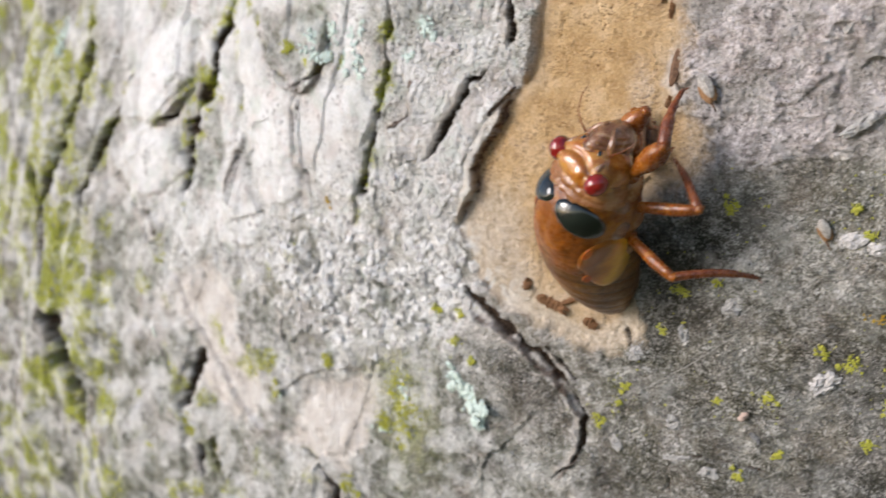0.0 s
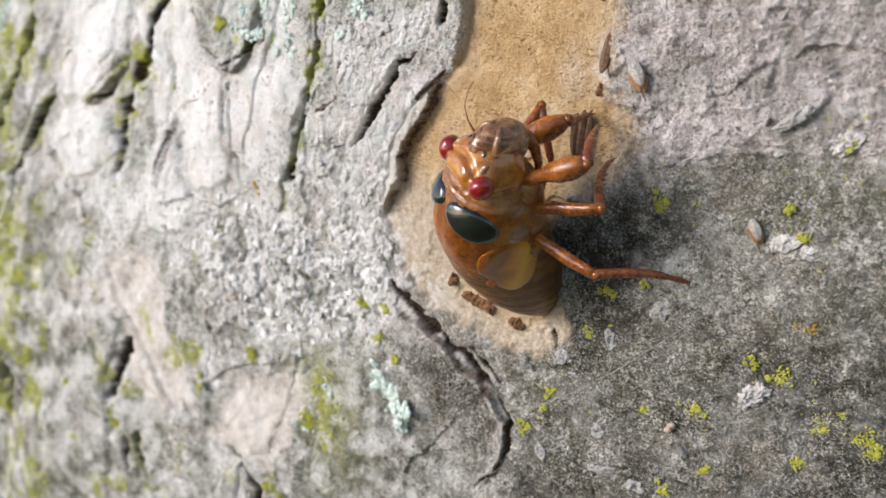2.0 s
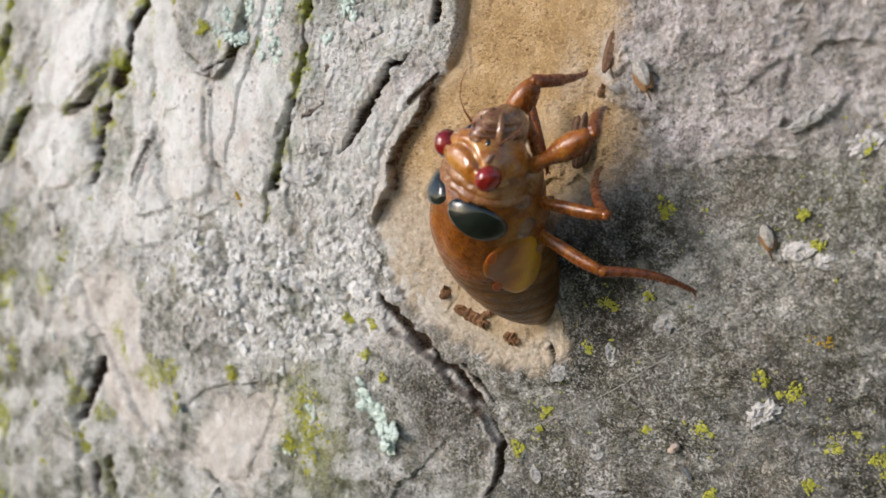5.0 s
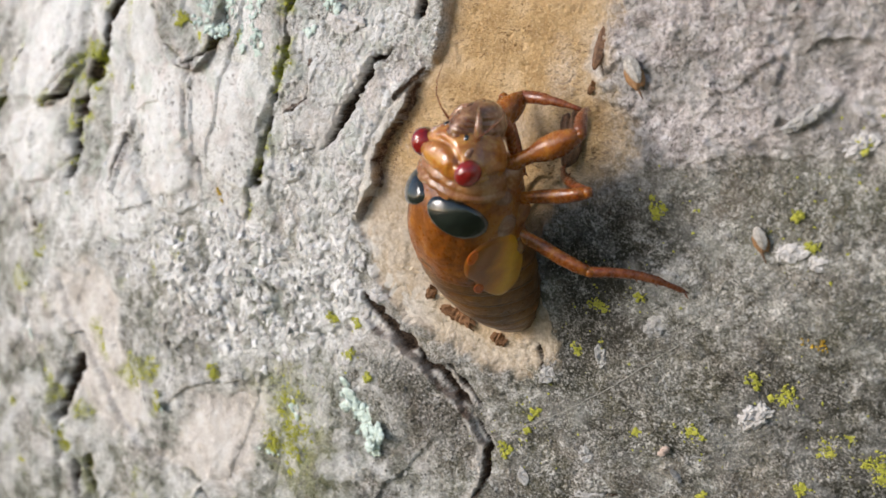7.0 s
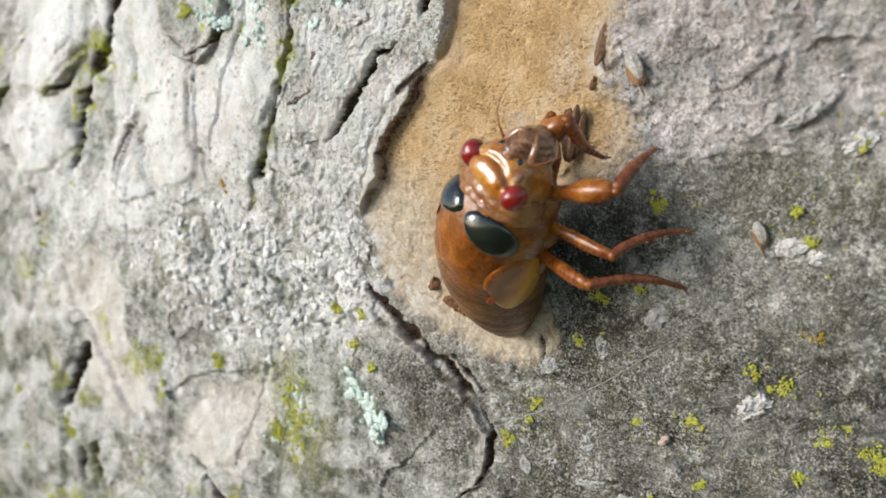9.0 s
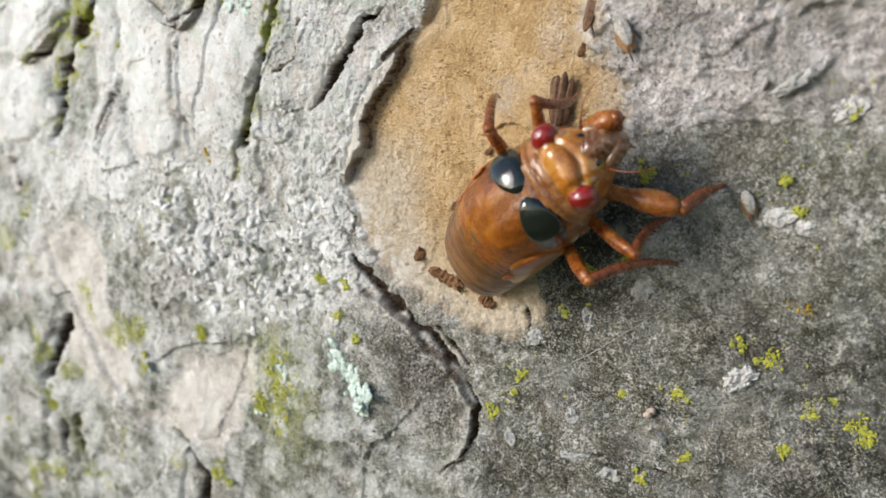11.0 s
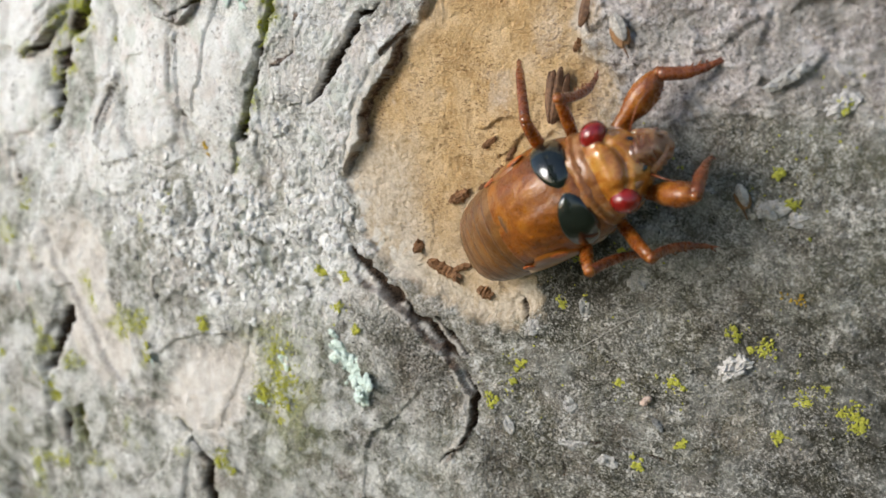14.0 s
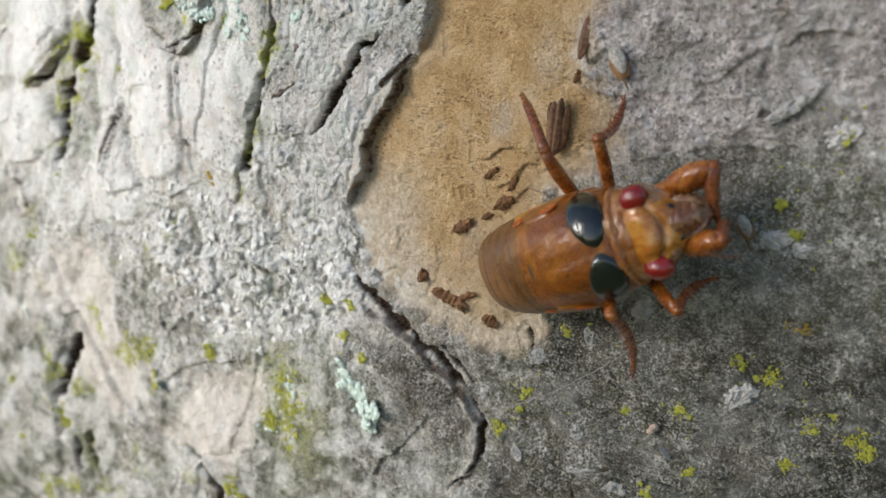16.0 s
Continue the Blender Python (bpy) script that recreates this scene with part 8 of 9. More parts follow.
        (14.6667, pose(0.00695, 0.00000, 0.00000, 6.1, 1.7, 145.0)), (14.8333, pose(0.00695, 0.00000, 0.00000, 6.1, 2.1, 145.7)),
        (15, pose(0.00695, 0.00000, 0.00000, 6.1, 2.4, 146.1)), (15.1667, pose(0.00695, 0.00000, 0.00000, 6.2, 0.9, 147.5)),
        (15.3333, pose(0.00695, 0.00000, 0.00000, 6.2, -1.8, 150.2)), (15.5, pose(0.00695, 0.00000, 0.00000, 6.2, -3.3, 151.7)),
        (15.6667, pose(0.00695, 0.00000, 0.00000, 6.5, 8.2, 146.7)), (15.8333, pose(0.00695, 0.00000, 0.00000, 5.3, 29.5, 136.7)),
        (16, pose(0.00695, 0.00000, 0.00000, 1.9, 40.7, 129.7)),
    ])
    walk(legs["front_left"][0], [
        (0, pose(0.00640, 0.00200, -0.00160, 0.0, 7.0, -20.2)), (0.166667, pose(0.00640, 0.00200, -0.00160, 1.5, 8.7, -8.0)),
        (0.333333, pose(0.00640, 0.00200, -0.00160, 4.7, 10.8, 15.0)), (0.5, pose(0.00640, 0.00200, -0.00160, 7.0, 11.2, 27.5)),
        (0.666667, pose(0.00640, 0.00200, -0.00160, 4.6, 13.6, 15.9)), (0.833333, pose(0.00640, 0.00200, -0.00160, -0.8, 16.4, -6.3)),
        (1, pose(0.00640, 0.00200, -0.00160, -4.2, 17.0, -18.4)), (1.16667, pose(0.00640, 0.00200, -0.00160, -4.9, 27.2, -20.6)),
        (1.33333, pose(0.00640, 0.00200, -0.00160, -7.9, 46.1, -26.2)), (1.5, pose(0.00640, 0.00200, -0.00160, -11.6, 56.1, -31.1)),
        (1.66667, pose(0.00640, 0.00200, -0.00160, -10.9, 53.3, -30.2)), (1.83333, pose(0.00640, 0.00200, -0.00160, -9.8, 48.1, -28.8)),
        (2, pose(0.00640, 0.00200, -0.00160, -9.4, 45.3, -28.2)), (2.16667, pose(0.00640, 0.00200, -0.00160, -2.0, 57.9, -17.9)),
        (2.33333, pose(0.00640, 0.00200, -0.00160, 46.9, 73.9, 37.6)), (2.5, pose(0.00640, 0.00200, -0.00160, 89.1, 70.0, 82.7)),
        (2.66667, pose(0.00640, 0.00200, -0.00160, 79.0, 69.6, 71.9)), (2.83333, pose(0.00640, 0.00200, -0.00160, 62.3, 67.3, 54.1)),
        (3, pose(0.00640, 0.00200, -0.00160, 55.0, 65.3, 46.1)), (3.16667, pose(0.00640, 0.00200, -0.00160, 57.1, 69.9, 48.3)),
        (3.33333, pose(0.00640, 0.00200, -0.00160, 65.4, 78.3, 56.5)), (3.5, pose(0.00640, 0.00200, -0.00160, 77.1, 82.6, 68.3)),
        (3.66667, pose(0.00640, 0.00200, -0.00160, 17.2, 69.4, 7.4)), (3.83333, pose(0.00640, 0.00200, -0.00160, 4.3, 36.6, -7.1)),
        (4, pose(0.00640, 0.00200, -0.00160, 2.6, 18.7, -10.1)), (4.41667, pose(0.00640, 0.00200, -0.00160, 2.6, 18.0, -10.1)),
        (4.83333, pose(0.00640, 0.00200, -0.00160, 2.7, 16.4, -9.8)), (5.25, pose(0.00640, 0.00200, -0.00160, 2.8, 14.3, -9.5)),
        (5.66667, pose(0.00640, 0.00200, -0.00160, 2.9, 12.1, -9.2)), (6.08333, pose(0.00640, 0.00200, -0.00160, 2.9, 10.5, -9.0)),
        (6.5, pose(0.00640, 0.00200, -0.00160, 2.9, 9.8, -8.9)), (6.66667, pose(0.00640, 0.00200, -0.00160, 3.6, 23.5, -5.6)),
        (6.83333, pose(0.00640, 0.00200, -0.00160, 8.0, 48.7, 3.6)), (7, pose(0.00640, 0.00200, -0.00160, 15.7, 61.7, 13.3)),
        (7.16667, pose(0.00640, 0.00200, -0.00160, 26.9, 66.2, 25.9)), (7.33333, pose(0.00640, 0.00200, -0.00160, 58.5, 70.4, 60.5)),
        (7.5, pose(0.00640, 0.00200, -0.00160, 77.6, 69.3, 81.0)), (7.66667, pose(0.00640, 0.00200, -0.00160, 60.4, 65.5, 62.3)),
        (7.83333, pose(0.00640, 0.00200, -0.00160, 42.2, 54.6, 41.2)), (8, pose(0.00640, 0.00200, -0.00160, 36.8, 47.8, 34.3)),
        (8.16667, pose(0.00640, 0.00200, -0.00160, 22.5, 42.7, 15.4)), (8.33333, pose(0.00640, 0.00200, -0.00160, 4.1, 27.1, -10.8)),
        (8.5, pose(0.00640, 0.00200, -0.00160, -0.9, 17.0, -21.6)), (8.66667, pose(0.00640, 0.00200, -0.00160, -0.9, 13.1, -21.6)),
        (8.83333, pose(0.00640, 0.00200, -0.00160, -0.9, 5.7, -21.6)), (9, pose(0.00640, 0.00200, -0.00160, -0.9, 1.8, -21.6)),
        (9.16667, pose(0.00640, 0.00200, -0.00160, -0.9, -5.1, -21.1)), (9.33333, pose(0.00640, 0.00200, -0.00160, -1.0, -18.0, -20.2)),
        (9.5, pose(0.00640, 0.00200, -0.00160, -1.2, -24.9, -19.6)), (9.66667, pose(0.00640, 0.00200, -0.00160, -1.6, -24.3, -18.8)),
        (9.83333, pose(0.00640, 0.00200, -0.00160, -2.2, -23.2, -17.3)), (10, pose(0.00640, 0.00200, -0.00160, -2.5, -22.6, -16.4)),
        (10.4167, pose(0.00640, 0.00200, -0.00160, -2.9, -23.5, -15.5)), (10.8333, pose(0.00640, 0.00200, -0.00160, -3.8, -25.7, -13.2)),
        (11.25, pose(0.00640, 0.00200, -0.00160, -5.2, -28.5, -10.0)), (11.6667, pose(0.00640, 0.00200, -0.00160, -6.8, -31.2, -6.7)),
        (12.0833, pose(0.00640, 0.00200, -0.00160, -8.2, -33.3, -4.0)), (12.5, pose(0.00640, 0.00200, -0.00160, -8.8, -34.0, -2.9)),
        (12.6667, pose(0.00640, 0.00200, -0.00160, -9.2, -32.1, -2.1)), (12.8333, pose(0.00640, 0.00200, -0.00160, -9.9, -28.3, -0.8)),
        (13, pose(0.00640, 0.00200, -0.00160, -10.2, -26.3, -0.2)), (13.1667, pose(0.00640, 0.00200, -0.00160, -13.9, -31.0, 8.2)),
        (13.3333, pose(0.00640, 0.00200, -0.00160, -22.9, -37.9, 25.9)), (13.5, pose(0.00640, 0.00200, -0.00160, -29.3, -40.4, 36.6)),
        (13.6667, pose(0.00640, 0.00200, -0.00160, -27.9, -29.1, 33.6)), (13.8333, pose(0.00640, 0.00200, -0.00160, -27.7, -8.1, 29.4)),
        (14, pose(0.00640, 0.00200, -0.00160, -28.0, 3.3, 27.4)), (14.1667, pose(0.00640, 0.00200, -0.00160, -28.1, -1.4, 24.3)),
        (14.3333, pose(0.00640, 0.00200, -0.00160, -28.0, -10.1, 18.5)), (14.5, pose(0.00640, 0.00200, -0.00160, -27.4, -14.8, 15.2)),
        (14.6667, pose(0.00640, 0.00200, -0.00160, -27.8, -13.7, 16.9)), (14.8333, pose(0.00640, 0.00200, -0.00160, -28.4, -11.6, 19.8)),
        (15, pose(0.00640, 0.00200, -0.00160, -28.7, -10.5, 21.4)), (15.1667, pose(0.00640, 0.00200, -0.00160, -28.4, -10.5, 19.4)),
        (15.3333, pose(0.00640, 0.00200, -0.00160, -27.6, -10.3, 15.6)), (15.5, pose(0.00640, 0.00200, -0.00160, -27.2, -10.2, 13.6)),
        (15.6667, pose(0.00640, 0.00200, -0.00160, -26.9, -11.5, 11.7)), (15.8333, pose(0.00640, 0.00200, -0.00160, -26.1, -13.8, 8.1)),
        (16, pose(0.00640, 0.00200, -0.00160, -25.6, -15.1, 6.1)),
    ])
    walk(legs["front_left"][1], [
        (0, pose(0.00608, 0.00000, 0.00000, -1.7, 59.0, -178.5)), (0.166667, pose(0.00608, 0.00000, 0.00000, -44.5, 80.8, 135.4)),
        (0.333333, pose(0.00608, 0.00000, 0.00000, 163.9, 51.9, -11.3)), (0.5, pose(0.00608, 0.00000, 0.00000, 149.5, 28.8, -28.5)),
        (0.666667, pose(0.00608, 0.00000, 0.00000, 149.9, 44.2, -26.2)), (0.833333, pose(0.00608, 0.00000, 0.00000, 131.5, 67.3, -46.4)),
        (1, pose(0.00608, 0.00000, 0.00000, 99.0, 68.5, -81.8)), (1.16667, pose(0.00608, 0.00000, 0.00000, 104.1, 65.5, -76.2)),
        (1.33333, pose(0.00608, 0.00000, 0.00000, 110.0, 60.3, -69.5)), (1.5, pose(0.00608, 0.00000, 0.00000, 112.3, 58.1, -66.7)),
        (1.66667, pose(0.00608, 0.00000, 0.00000, 128.2, 68.6, -49.2)), (1.83333, pose(0.00608, 0.00000, 0.00000, -155.4, 73.4, 29.8)),
        (2, pose(0.00608, 0.00000, 0.00000, -130.0, 64.4, 56.8)), (2.16667, pose(0.00608, 0.00000, 0.00000, 173.4, 53.9, -2.6)),
        (2.33333, pose(0.00608, 0.00000, 0.00000, 134.3, 17.7, -53.9)), (2.5, pose(0.00608, 0.00000, 0.00000, 131.7, 4.1, -80.0)),
        (2.66667, pose(0.00608, 0.00000, 0.00000, 131.8, 7.8, -78.3)), (2.83333, pose(0.00608, 0.00000, 0.00000, 132.0, 15.2, -76.3)),
        (3, pose(0.00608, 0.00000, 0.00000, 132.1, 19.3, -75.9)), (3.16667, pose(0.00608, 0.00000, 0.00000, 133.7, -5.4, -54.8)),
        (3.33333, pose(0.00608, 0.00000, 0.00000, 95.2, -51.8, -8.6)), (3.5, pose(0.00608, 0.00000, 0.00000, 39.5, -62.6, 50.3)),
        (3.66667, pose(0.00608, 0.00000, 0.00000, 64.4, -33.0, 18.4)), (3.83333, pose(0.00608, 0.00000, 0.00000, 72.2, 32.9, 4.4)),
        (4, pose(0.00608, 0.00000, 0.00000, 62.4, 68.3, -9.8)), (4.41667, pose(0.00608, 0.00000, 0.00000, 60.8, 69.5, -11.5)),
        (4.83333, pose(0.00608, 0.00000, 0.00000, 55.8, 72.4, -16.8)), (5.25, pose(0.00608, 0.00000, 0.00000, 46.4, 75.8, -26.6)),
        (5.66667, pose(0.00608, 0.00000, 0.00000, 31.6, 78.7, -41.7)), (6.08333, pose(0.00608, 0.00000, 0.00000, 15.4, 80.1, -58.3)),
        (6.5, pose(0.00608, 0.00000, 0.00000, 7.7, 80.4, -66.0)), (6.66667, pose(0.00608, 0.00000, 0.00000, 25.4, 55.3, -50.1)),
        (6.83333, pose(0.00608, 0.00000, 0.00000, 21.7, 12.6, -61.7)), (7, pose(0.00608, 0.00000, 0.00000, 19.1, -4.8, -76.6)),
        (7.16667, pose(0.00608, 0.00000, 0.00000, 19.7, -29.1, -69.6)), (7.33333, pose(0.00608, 0.00000, 0.00000, 7.6, -74.3, -43.4)),
        (7.5, pose(0.00608, 0.00000, 0.00000, -97.7, -74.6, 66.8)), (7.66667, pose(0.00608, 0.00000, 0.00000, 0.7, -77.8, -31.3)),
        (7.83333, pose(0.00608, 0.00000, 0.00000, 47.5, -44.5, -75.7)), (8, pose(0.00608, 0.00000, 0.00000, 54.7, -27.0, -86.7)),
        (8.16667, pose(0.00608, 0.00000, 0.00000, 53.7, 2.1, -66.1)), (8.33333, pose(0.00608, 0.00000, 0.00000, 80.8, 65.2, -55.1)),
        (8.5, pose(0.00608, 0.00000, 0.00000, -42.7, 76.4, -179.2)), (8.66667, pose(0.00608, 0.00000, 0.00000, -15.5, 72.9, -151.4)),
        (8.83333, pose(0.00608, 0.00000, 0.00000, 9.4, 61.7, -125.6)), (9, pose(0.00608, 0.00000, 0.00000, 16.2, 54.9, -118.0)),
        (9.16667, pose(0.00608, 0.00000, 0.00000, 11.8, 51.5, -123.3)), (9.33333, pose(0.00608, 0.00000, 0.00000, 6.2, 44.5, -130.6)),
        (9.5, pose(0.00608, 0.00000, 0.00000, 4.2, 40.5, -133.4)), (9.66667, pose(0.00608, 0.00000, 0.00000, 2.1, 39.8, -136.5)),
        (9.83333, pose(0.00608, 0.00000, 0.00000, -1.5, 38.4, -142.3)), (10, pose(0.00608, 0.00000, 0.00000, -3.4, 37.6, -145.3)),
        (10.4167, pose(0.00608, 0.00000, 0.00000, -4.8, 38.1, -147.6)), (10.8333, pose(0.00608, 0.00000, 0.00000, -8.4, 39.2, -153.4)),
        (11.25, pose(0.00608, 0.00000, 0.00000, -13.2, 40.3, -161.1)), (11.6667, pose(0.00608, 0.00000, 0.00000, -18.1, 41.0, -168.9)),
        (12.0833, pose(0.00608, 0.00000, 0.00000, -22.0, 41.3, -174.9)), (12.5, pose(0.00608, 0.00000, 0.00000, -23.6, 41.4, -177.3)),
        (12.6667, pose(0.00608, 0.00000, 0.00000, -22.6, 42.5, -175.8)), (12.8333, pose(0.00608, 0.00000, 0.00000, -20.7, 44.4, -172.9)),
        (13, pose(0.00608, 0.00000, 0.00000, -19.5, 45.4, -171.3)), (13.1667, pose(0.00608, 0.00000, 0.00000, -23.9, 41.7, -177.5)),
        (13.3333, pose(0.00608, 0.00000, 0.00000, -30.2, 35.1, 172.6)), (13.5, pose(0.00608, 0.00000, 0.00000, -33.1, 31.7, 167.5)),
        (13.6667, pose(0.00608, 0.00000, 0.00000, -37.1, 59.9, 166.7)), (13.8333, pose(0.00608, 0.00000, 0.00000, 123.1, 68.2, -18.9)),
        (14, pose(0.00608, 0.00000, 0.00000, 116.7, 40.6, -23.4)), (14.1667, pose(0.00608, 0.00000, 0.00000, 117.0, 54.8, -22.1)),
        (14.3333, pose(0.00608, 0.00000, 0.00000, 95.3, 79.8, -42.1)), (14.5, pose(0.00608, 0.00000, 0.00000, 2.9, 81.0, -134.5)),
        (14.6667, pose(0.00608, 0.00000, 0.00000, 12.7, 84.5, -124.5)), (14.8333, pose(0.00608, 0.00000, 0.00000, 109.1, 86.5, -27.9)),
        (15, pose(0.00608, 0.00000, 0.00000, 133.9, 83.5, -3.0)), (15.1667, pose(0.00608, 0.00000, 0.00000, 132.6, 83.5, -4.3)),
        (15.3333, pose(0.00608, 0.00000, 0.00000, 129.1, 83.6, -7.8)), (15.5, pose(0.00608, 0.00000, 0.00000, 126.9, 83.6, -10.0)),
        (15.6667, pose(0.00608, 0.00000, 0.00000, 34.6, 75.9, -103.5)), (15.8333, pose(0.00608, 0.00000, 0.00000, 25.4, 47.0, -116.2)),
        (16, pose(0.00608, 0.00000, 0.00000, 26.1, 31.0, -116.4)),
    ])
    walk(legs["middle_left"][0], [
        (0, pose(0.00360, 0.00260, -0.00260, 25.8, 40.8, 23.5)), (0.166667, pose(0.00360, 0.00260, -0.00260, 25.8, 40.8, 23.5)),
        (0.333333, pose(0.00360, 0.00260, -0.00260, 25.8, 40.8, 23.5)), (0.5, pose(0.00360, 0.00260, -0.00260, 25.8, 40.8, 23.5)),
        (0.666667, pose(0.00360, 0.00260, -0.00260, 25.8, 40.8, 23.5)), (0.833333, pose(0.00360, 0.00260, -0.00260, 25.8, 40.8, 23.5)),
        (1, pose(0.00360, 0.00260, -0.00260, 25.8, 40.8, 23.5)), (1.16667, pose(0.00360, 0.00260, -0.00260, 25.8, 40.8, 23.5)),
        (1.33333, pose(0.00360, 0.00260, -0.00260, 25.8, 40.8, 23.5)), (1.5, pose(0.00360, 0.00260, -0.00260, 25.8, 40.8, 23.5)),
        (1.66667, pose(0.00360, 0.00260, -0.00260, 25.7, 40.8, 23.5)), (1.83333, pose(0.00360, 0.00260, -0.00260, 25.7, 40.8, 23.5)),
        (2, pose(0.00360, 0.00260, -0.00260, 25.7, 40.8, 23.5)), (2.16667, pose(0.00360, 0.00260, -0.00260, 25.7, 40.8, 23.5)),
        (2.33333, pose(0.00360, 0.00260, -0.00260, 25.8, 40.8, 23.5)), (2.5, pose(0.00360, 0.00260, -0.00260, 25.8, 40.8, 23.5)),
        (2.66667, pose(0.00360, 0.00260, -0.00260, 25.8, 40.8, 23.5)), (2.83333, pose(0.00360, 0.00260, -0.00260, 25.8, 40.8, 23.5)),
        (3, pose(0.00360, 0.00260, -0.00260, 25.8, 40.8, 23.5)), (3.16667, pose(0.00360, 0.00260, -0.00260, 25.7, 40.8, 23.5)),
        (3.33333, pose(0.00360, 0.00260, -0.00260, 25.7, 40.9, 23.5)), (3.5, pose(0.00360, 0.00260, -0.00260, 25.7, 40.9, 23.5)),
        (3.66667, pose(0.00360, 0.00260, -0.00260, 25.7, 40.9, 23.5)), (3.83333, pose(0.00360, 0.00260, -0.00260, 25.7, 40.9, 23.5)),
        (4, pose(0.00360, 0.00260, -0.00260, 25.7, 40.9, 23.5)), (4.41667, pose(0.00360, 0.00260, -0.00260, 25.7, 40.9, 23.5)),
        (4.83333, pose(0.00360, 0.00260, -0.00260, 25.7, 40.9, 23.5)), (5.25, pose(0.00360, 0.00260, -0.00260, 25.7, 40.8, 23.5)),
        (5.66667, pose(0.00360, 0.00260, -0.00260, 25.8, 40.8, 23.5)), (6.08333, pose(0.00360, 0.00260, -0.00260, 25.8, 40.8, 23.5)),
        (6.5, pose(0.00360, 0.00260, -0.00260, 25.8, 40.8, 23.5)), (6.66667, pose(0.00360, 0.00260, -0.00260, 25.8, 40.8, 23.5)),
        (6.83333, pose(0.00360, 0.00260, -0.00260, 25.8, 40.8, 23.5)), (7, pose(0.00360, 0.00260, -0.00260, 25.8, 40.8, 23.5)),
        (7.16667, pose(0.00360, 0.00260, -0.00260, 25.8, 40.8, 23.5)), (7.33333, pose(0.00360, 0.00260, -0.00260, 25.7, 40.8, 23.5)),
        (7.5, pose(0.00360, 0.00260, -0.00260, 25.7, 40.8, 23.5)), (7.66667, pose(0.00360, 0.00260, -0.00260, 25.7, 40.8, 23.5)),
        (7.83333, pose(0.00360, 0.00260, -0.00260, 25.7, 40.7, 23.5)), (8, pose(0.00360, 0.00260, -0.00260, 25.7, 40.7, 23.5)),
        (8.16667, pose(0.00360, 0.00260, -0.00260, 25.7, 40.7, 23.5)), (8.33333, pose(0.00360, 0.00260, -0.00260, 25.7, 40.8, 23.5)),
        (8.5, pose(0.00360, 0.00260, -0.00260, 25.7, 40.8, 23.5)), (8.66667, pose(0.00360, 0.00260, -0.00260, 25.7, 40.5, 23.4)),
        (8.83333, pose(0.00360, 0.00260, -0.00260, 25.5, 39.9, 23.1)), (9, pose(0.00360, 0.00260, -0.00260, 25.4, 39.6, 23.0)),
        (9.16667, pose(0.00360, 0.00260, -0.00260, 25.1, 37.2, 22.4)), (9.33333, pose(0.00360, 0.00260, -0.00260, 24.6, 32.8, 21.6)),
        (9.5, pose(0.00360, 0.00260, -0.00260, 24.4, 30.5, 21.1)), (9.66667, pose(0.00360, 0.00260, -0.00260, 27.3, 11.1, 24.6)),
        (9.83333, pose(0.00360, 0.00260, -0.00260, 32.7, -25.1, 30.4)), (10, pose(0.00360, 0.00260, -0.00260, 31.8, -44.4, 34.9)),
        (10.4167, pose(0.00360, 0.00260, -0.00260, 31.9, -44.1, 34.7)), (10.8333, pose(0.00360, 0.00260, -0.00260, 32.2, -43.3, 34.3)),
        (11.25, pose(0.00360, 0.00260, -0.00260, 32.6, -42.3, 33.8)), (11.6667, pose(0.00360, 0.00260, -0.00260, 32.9, -41.3, 33.3)),
        (12.0833, pose(0.00360, 0.00260, -0.00260, 33.2, -40.5, 32.9)), (12.5, pose(0.00360, 0.00260, -0.00260, 33.3, -40.2, 32.7)),
        (12.6667, pose(0.00360, 0.00260, -0.00260, 34.0, -38.0, 31.7)), (12.8333, pose(0.00360, 0.00260, -0.00260, 35.1, -33.8, 29.8)),
        (13, pose(0.00360, 0.00260, -0.00260, 35.7, -31.6, 28.9)), (13.1667, pose(0.00360, 0.00260, -0.00260, 33.3, -37.0, 33.4)),
        (13.3333, pose(0.00360, 0.00260, -0.00260, 26.8, -46.6, 43.7)), (13.5, pose(0.00360, 0.00260, -0.00260, 21.6, -51.3, 50.8)),
        (13.6667, pose(0.00360, 0.00260, -0.00260, 20.1, -50.9, 52.6)), (13.8333, pose(0.00360, 0.00260, -0.00260, 17.5, -50.3, 56.0)),
        (14, pose(0.00360, 0.00260, -0.00260, 16.2, -49.9, 57.7)), (14.1667, pose(0.00360, 0.00260, -0.00260, 15.1, -49.5, 59.1)),
        (14.3333, pose(0.00360, 0.00260, -0.00260, 13.2, -48.7, 61.6)), (14.5, pose(0.00360, 0.00260, -0.00260, 12.2, -48.3, 62.9)),
        (14.6667, pose(0.00360, 0.00260, -0.00260, 15.5, -46.0, 58.4)), (14.8333, pose(0.00360, 0.00260, -0.00260, 20.8, -41.3, 51.1)),
        (15, pose(0.00360, 0.00260, -0.00260, 23.1, -38.6, 47.6)), (15.1667, pose(0.00360, 0.00260, -0.00260, 21.8, -41.2, 49.7)),
        (15.3333, pose(0.00360, 0.00260, -0.00260, 18.9, -45.9, 54.0)), (15.5, pose(0.00360, 0.00260, -0.00260, 17.0, -48.3, 56.6)),
        (15.6667, pose(0.00360, 0.00260, -0.00260, 14.9, -45.6, 59.5)), (15.8333, pose(0.00360, 0.00260, -0.00260, 11.7, -40.4, 64.1)),
        (16, pose(0.00360, 0.00260, -0.00260, 10.3, -37.5, 66.3)),
    ])
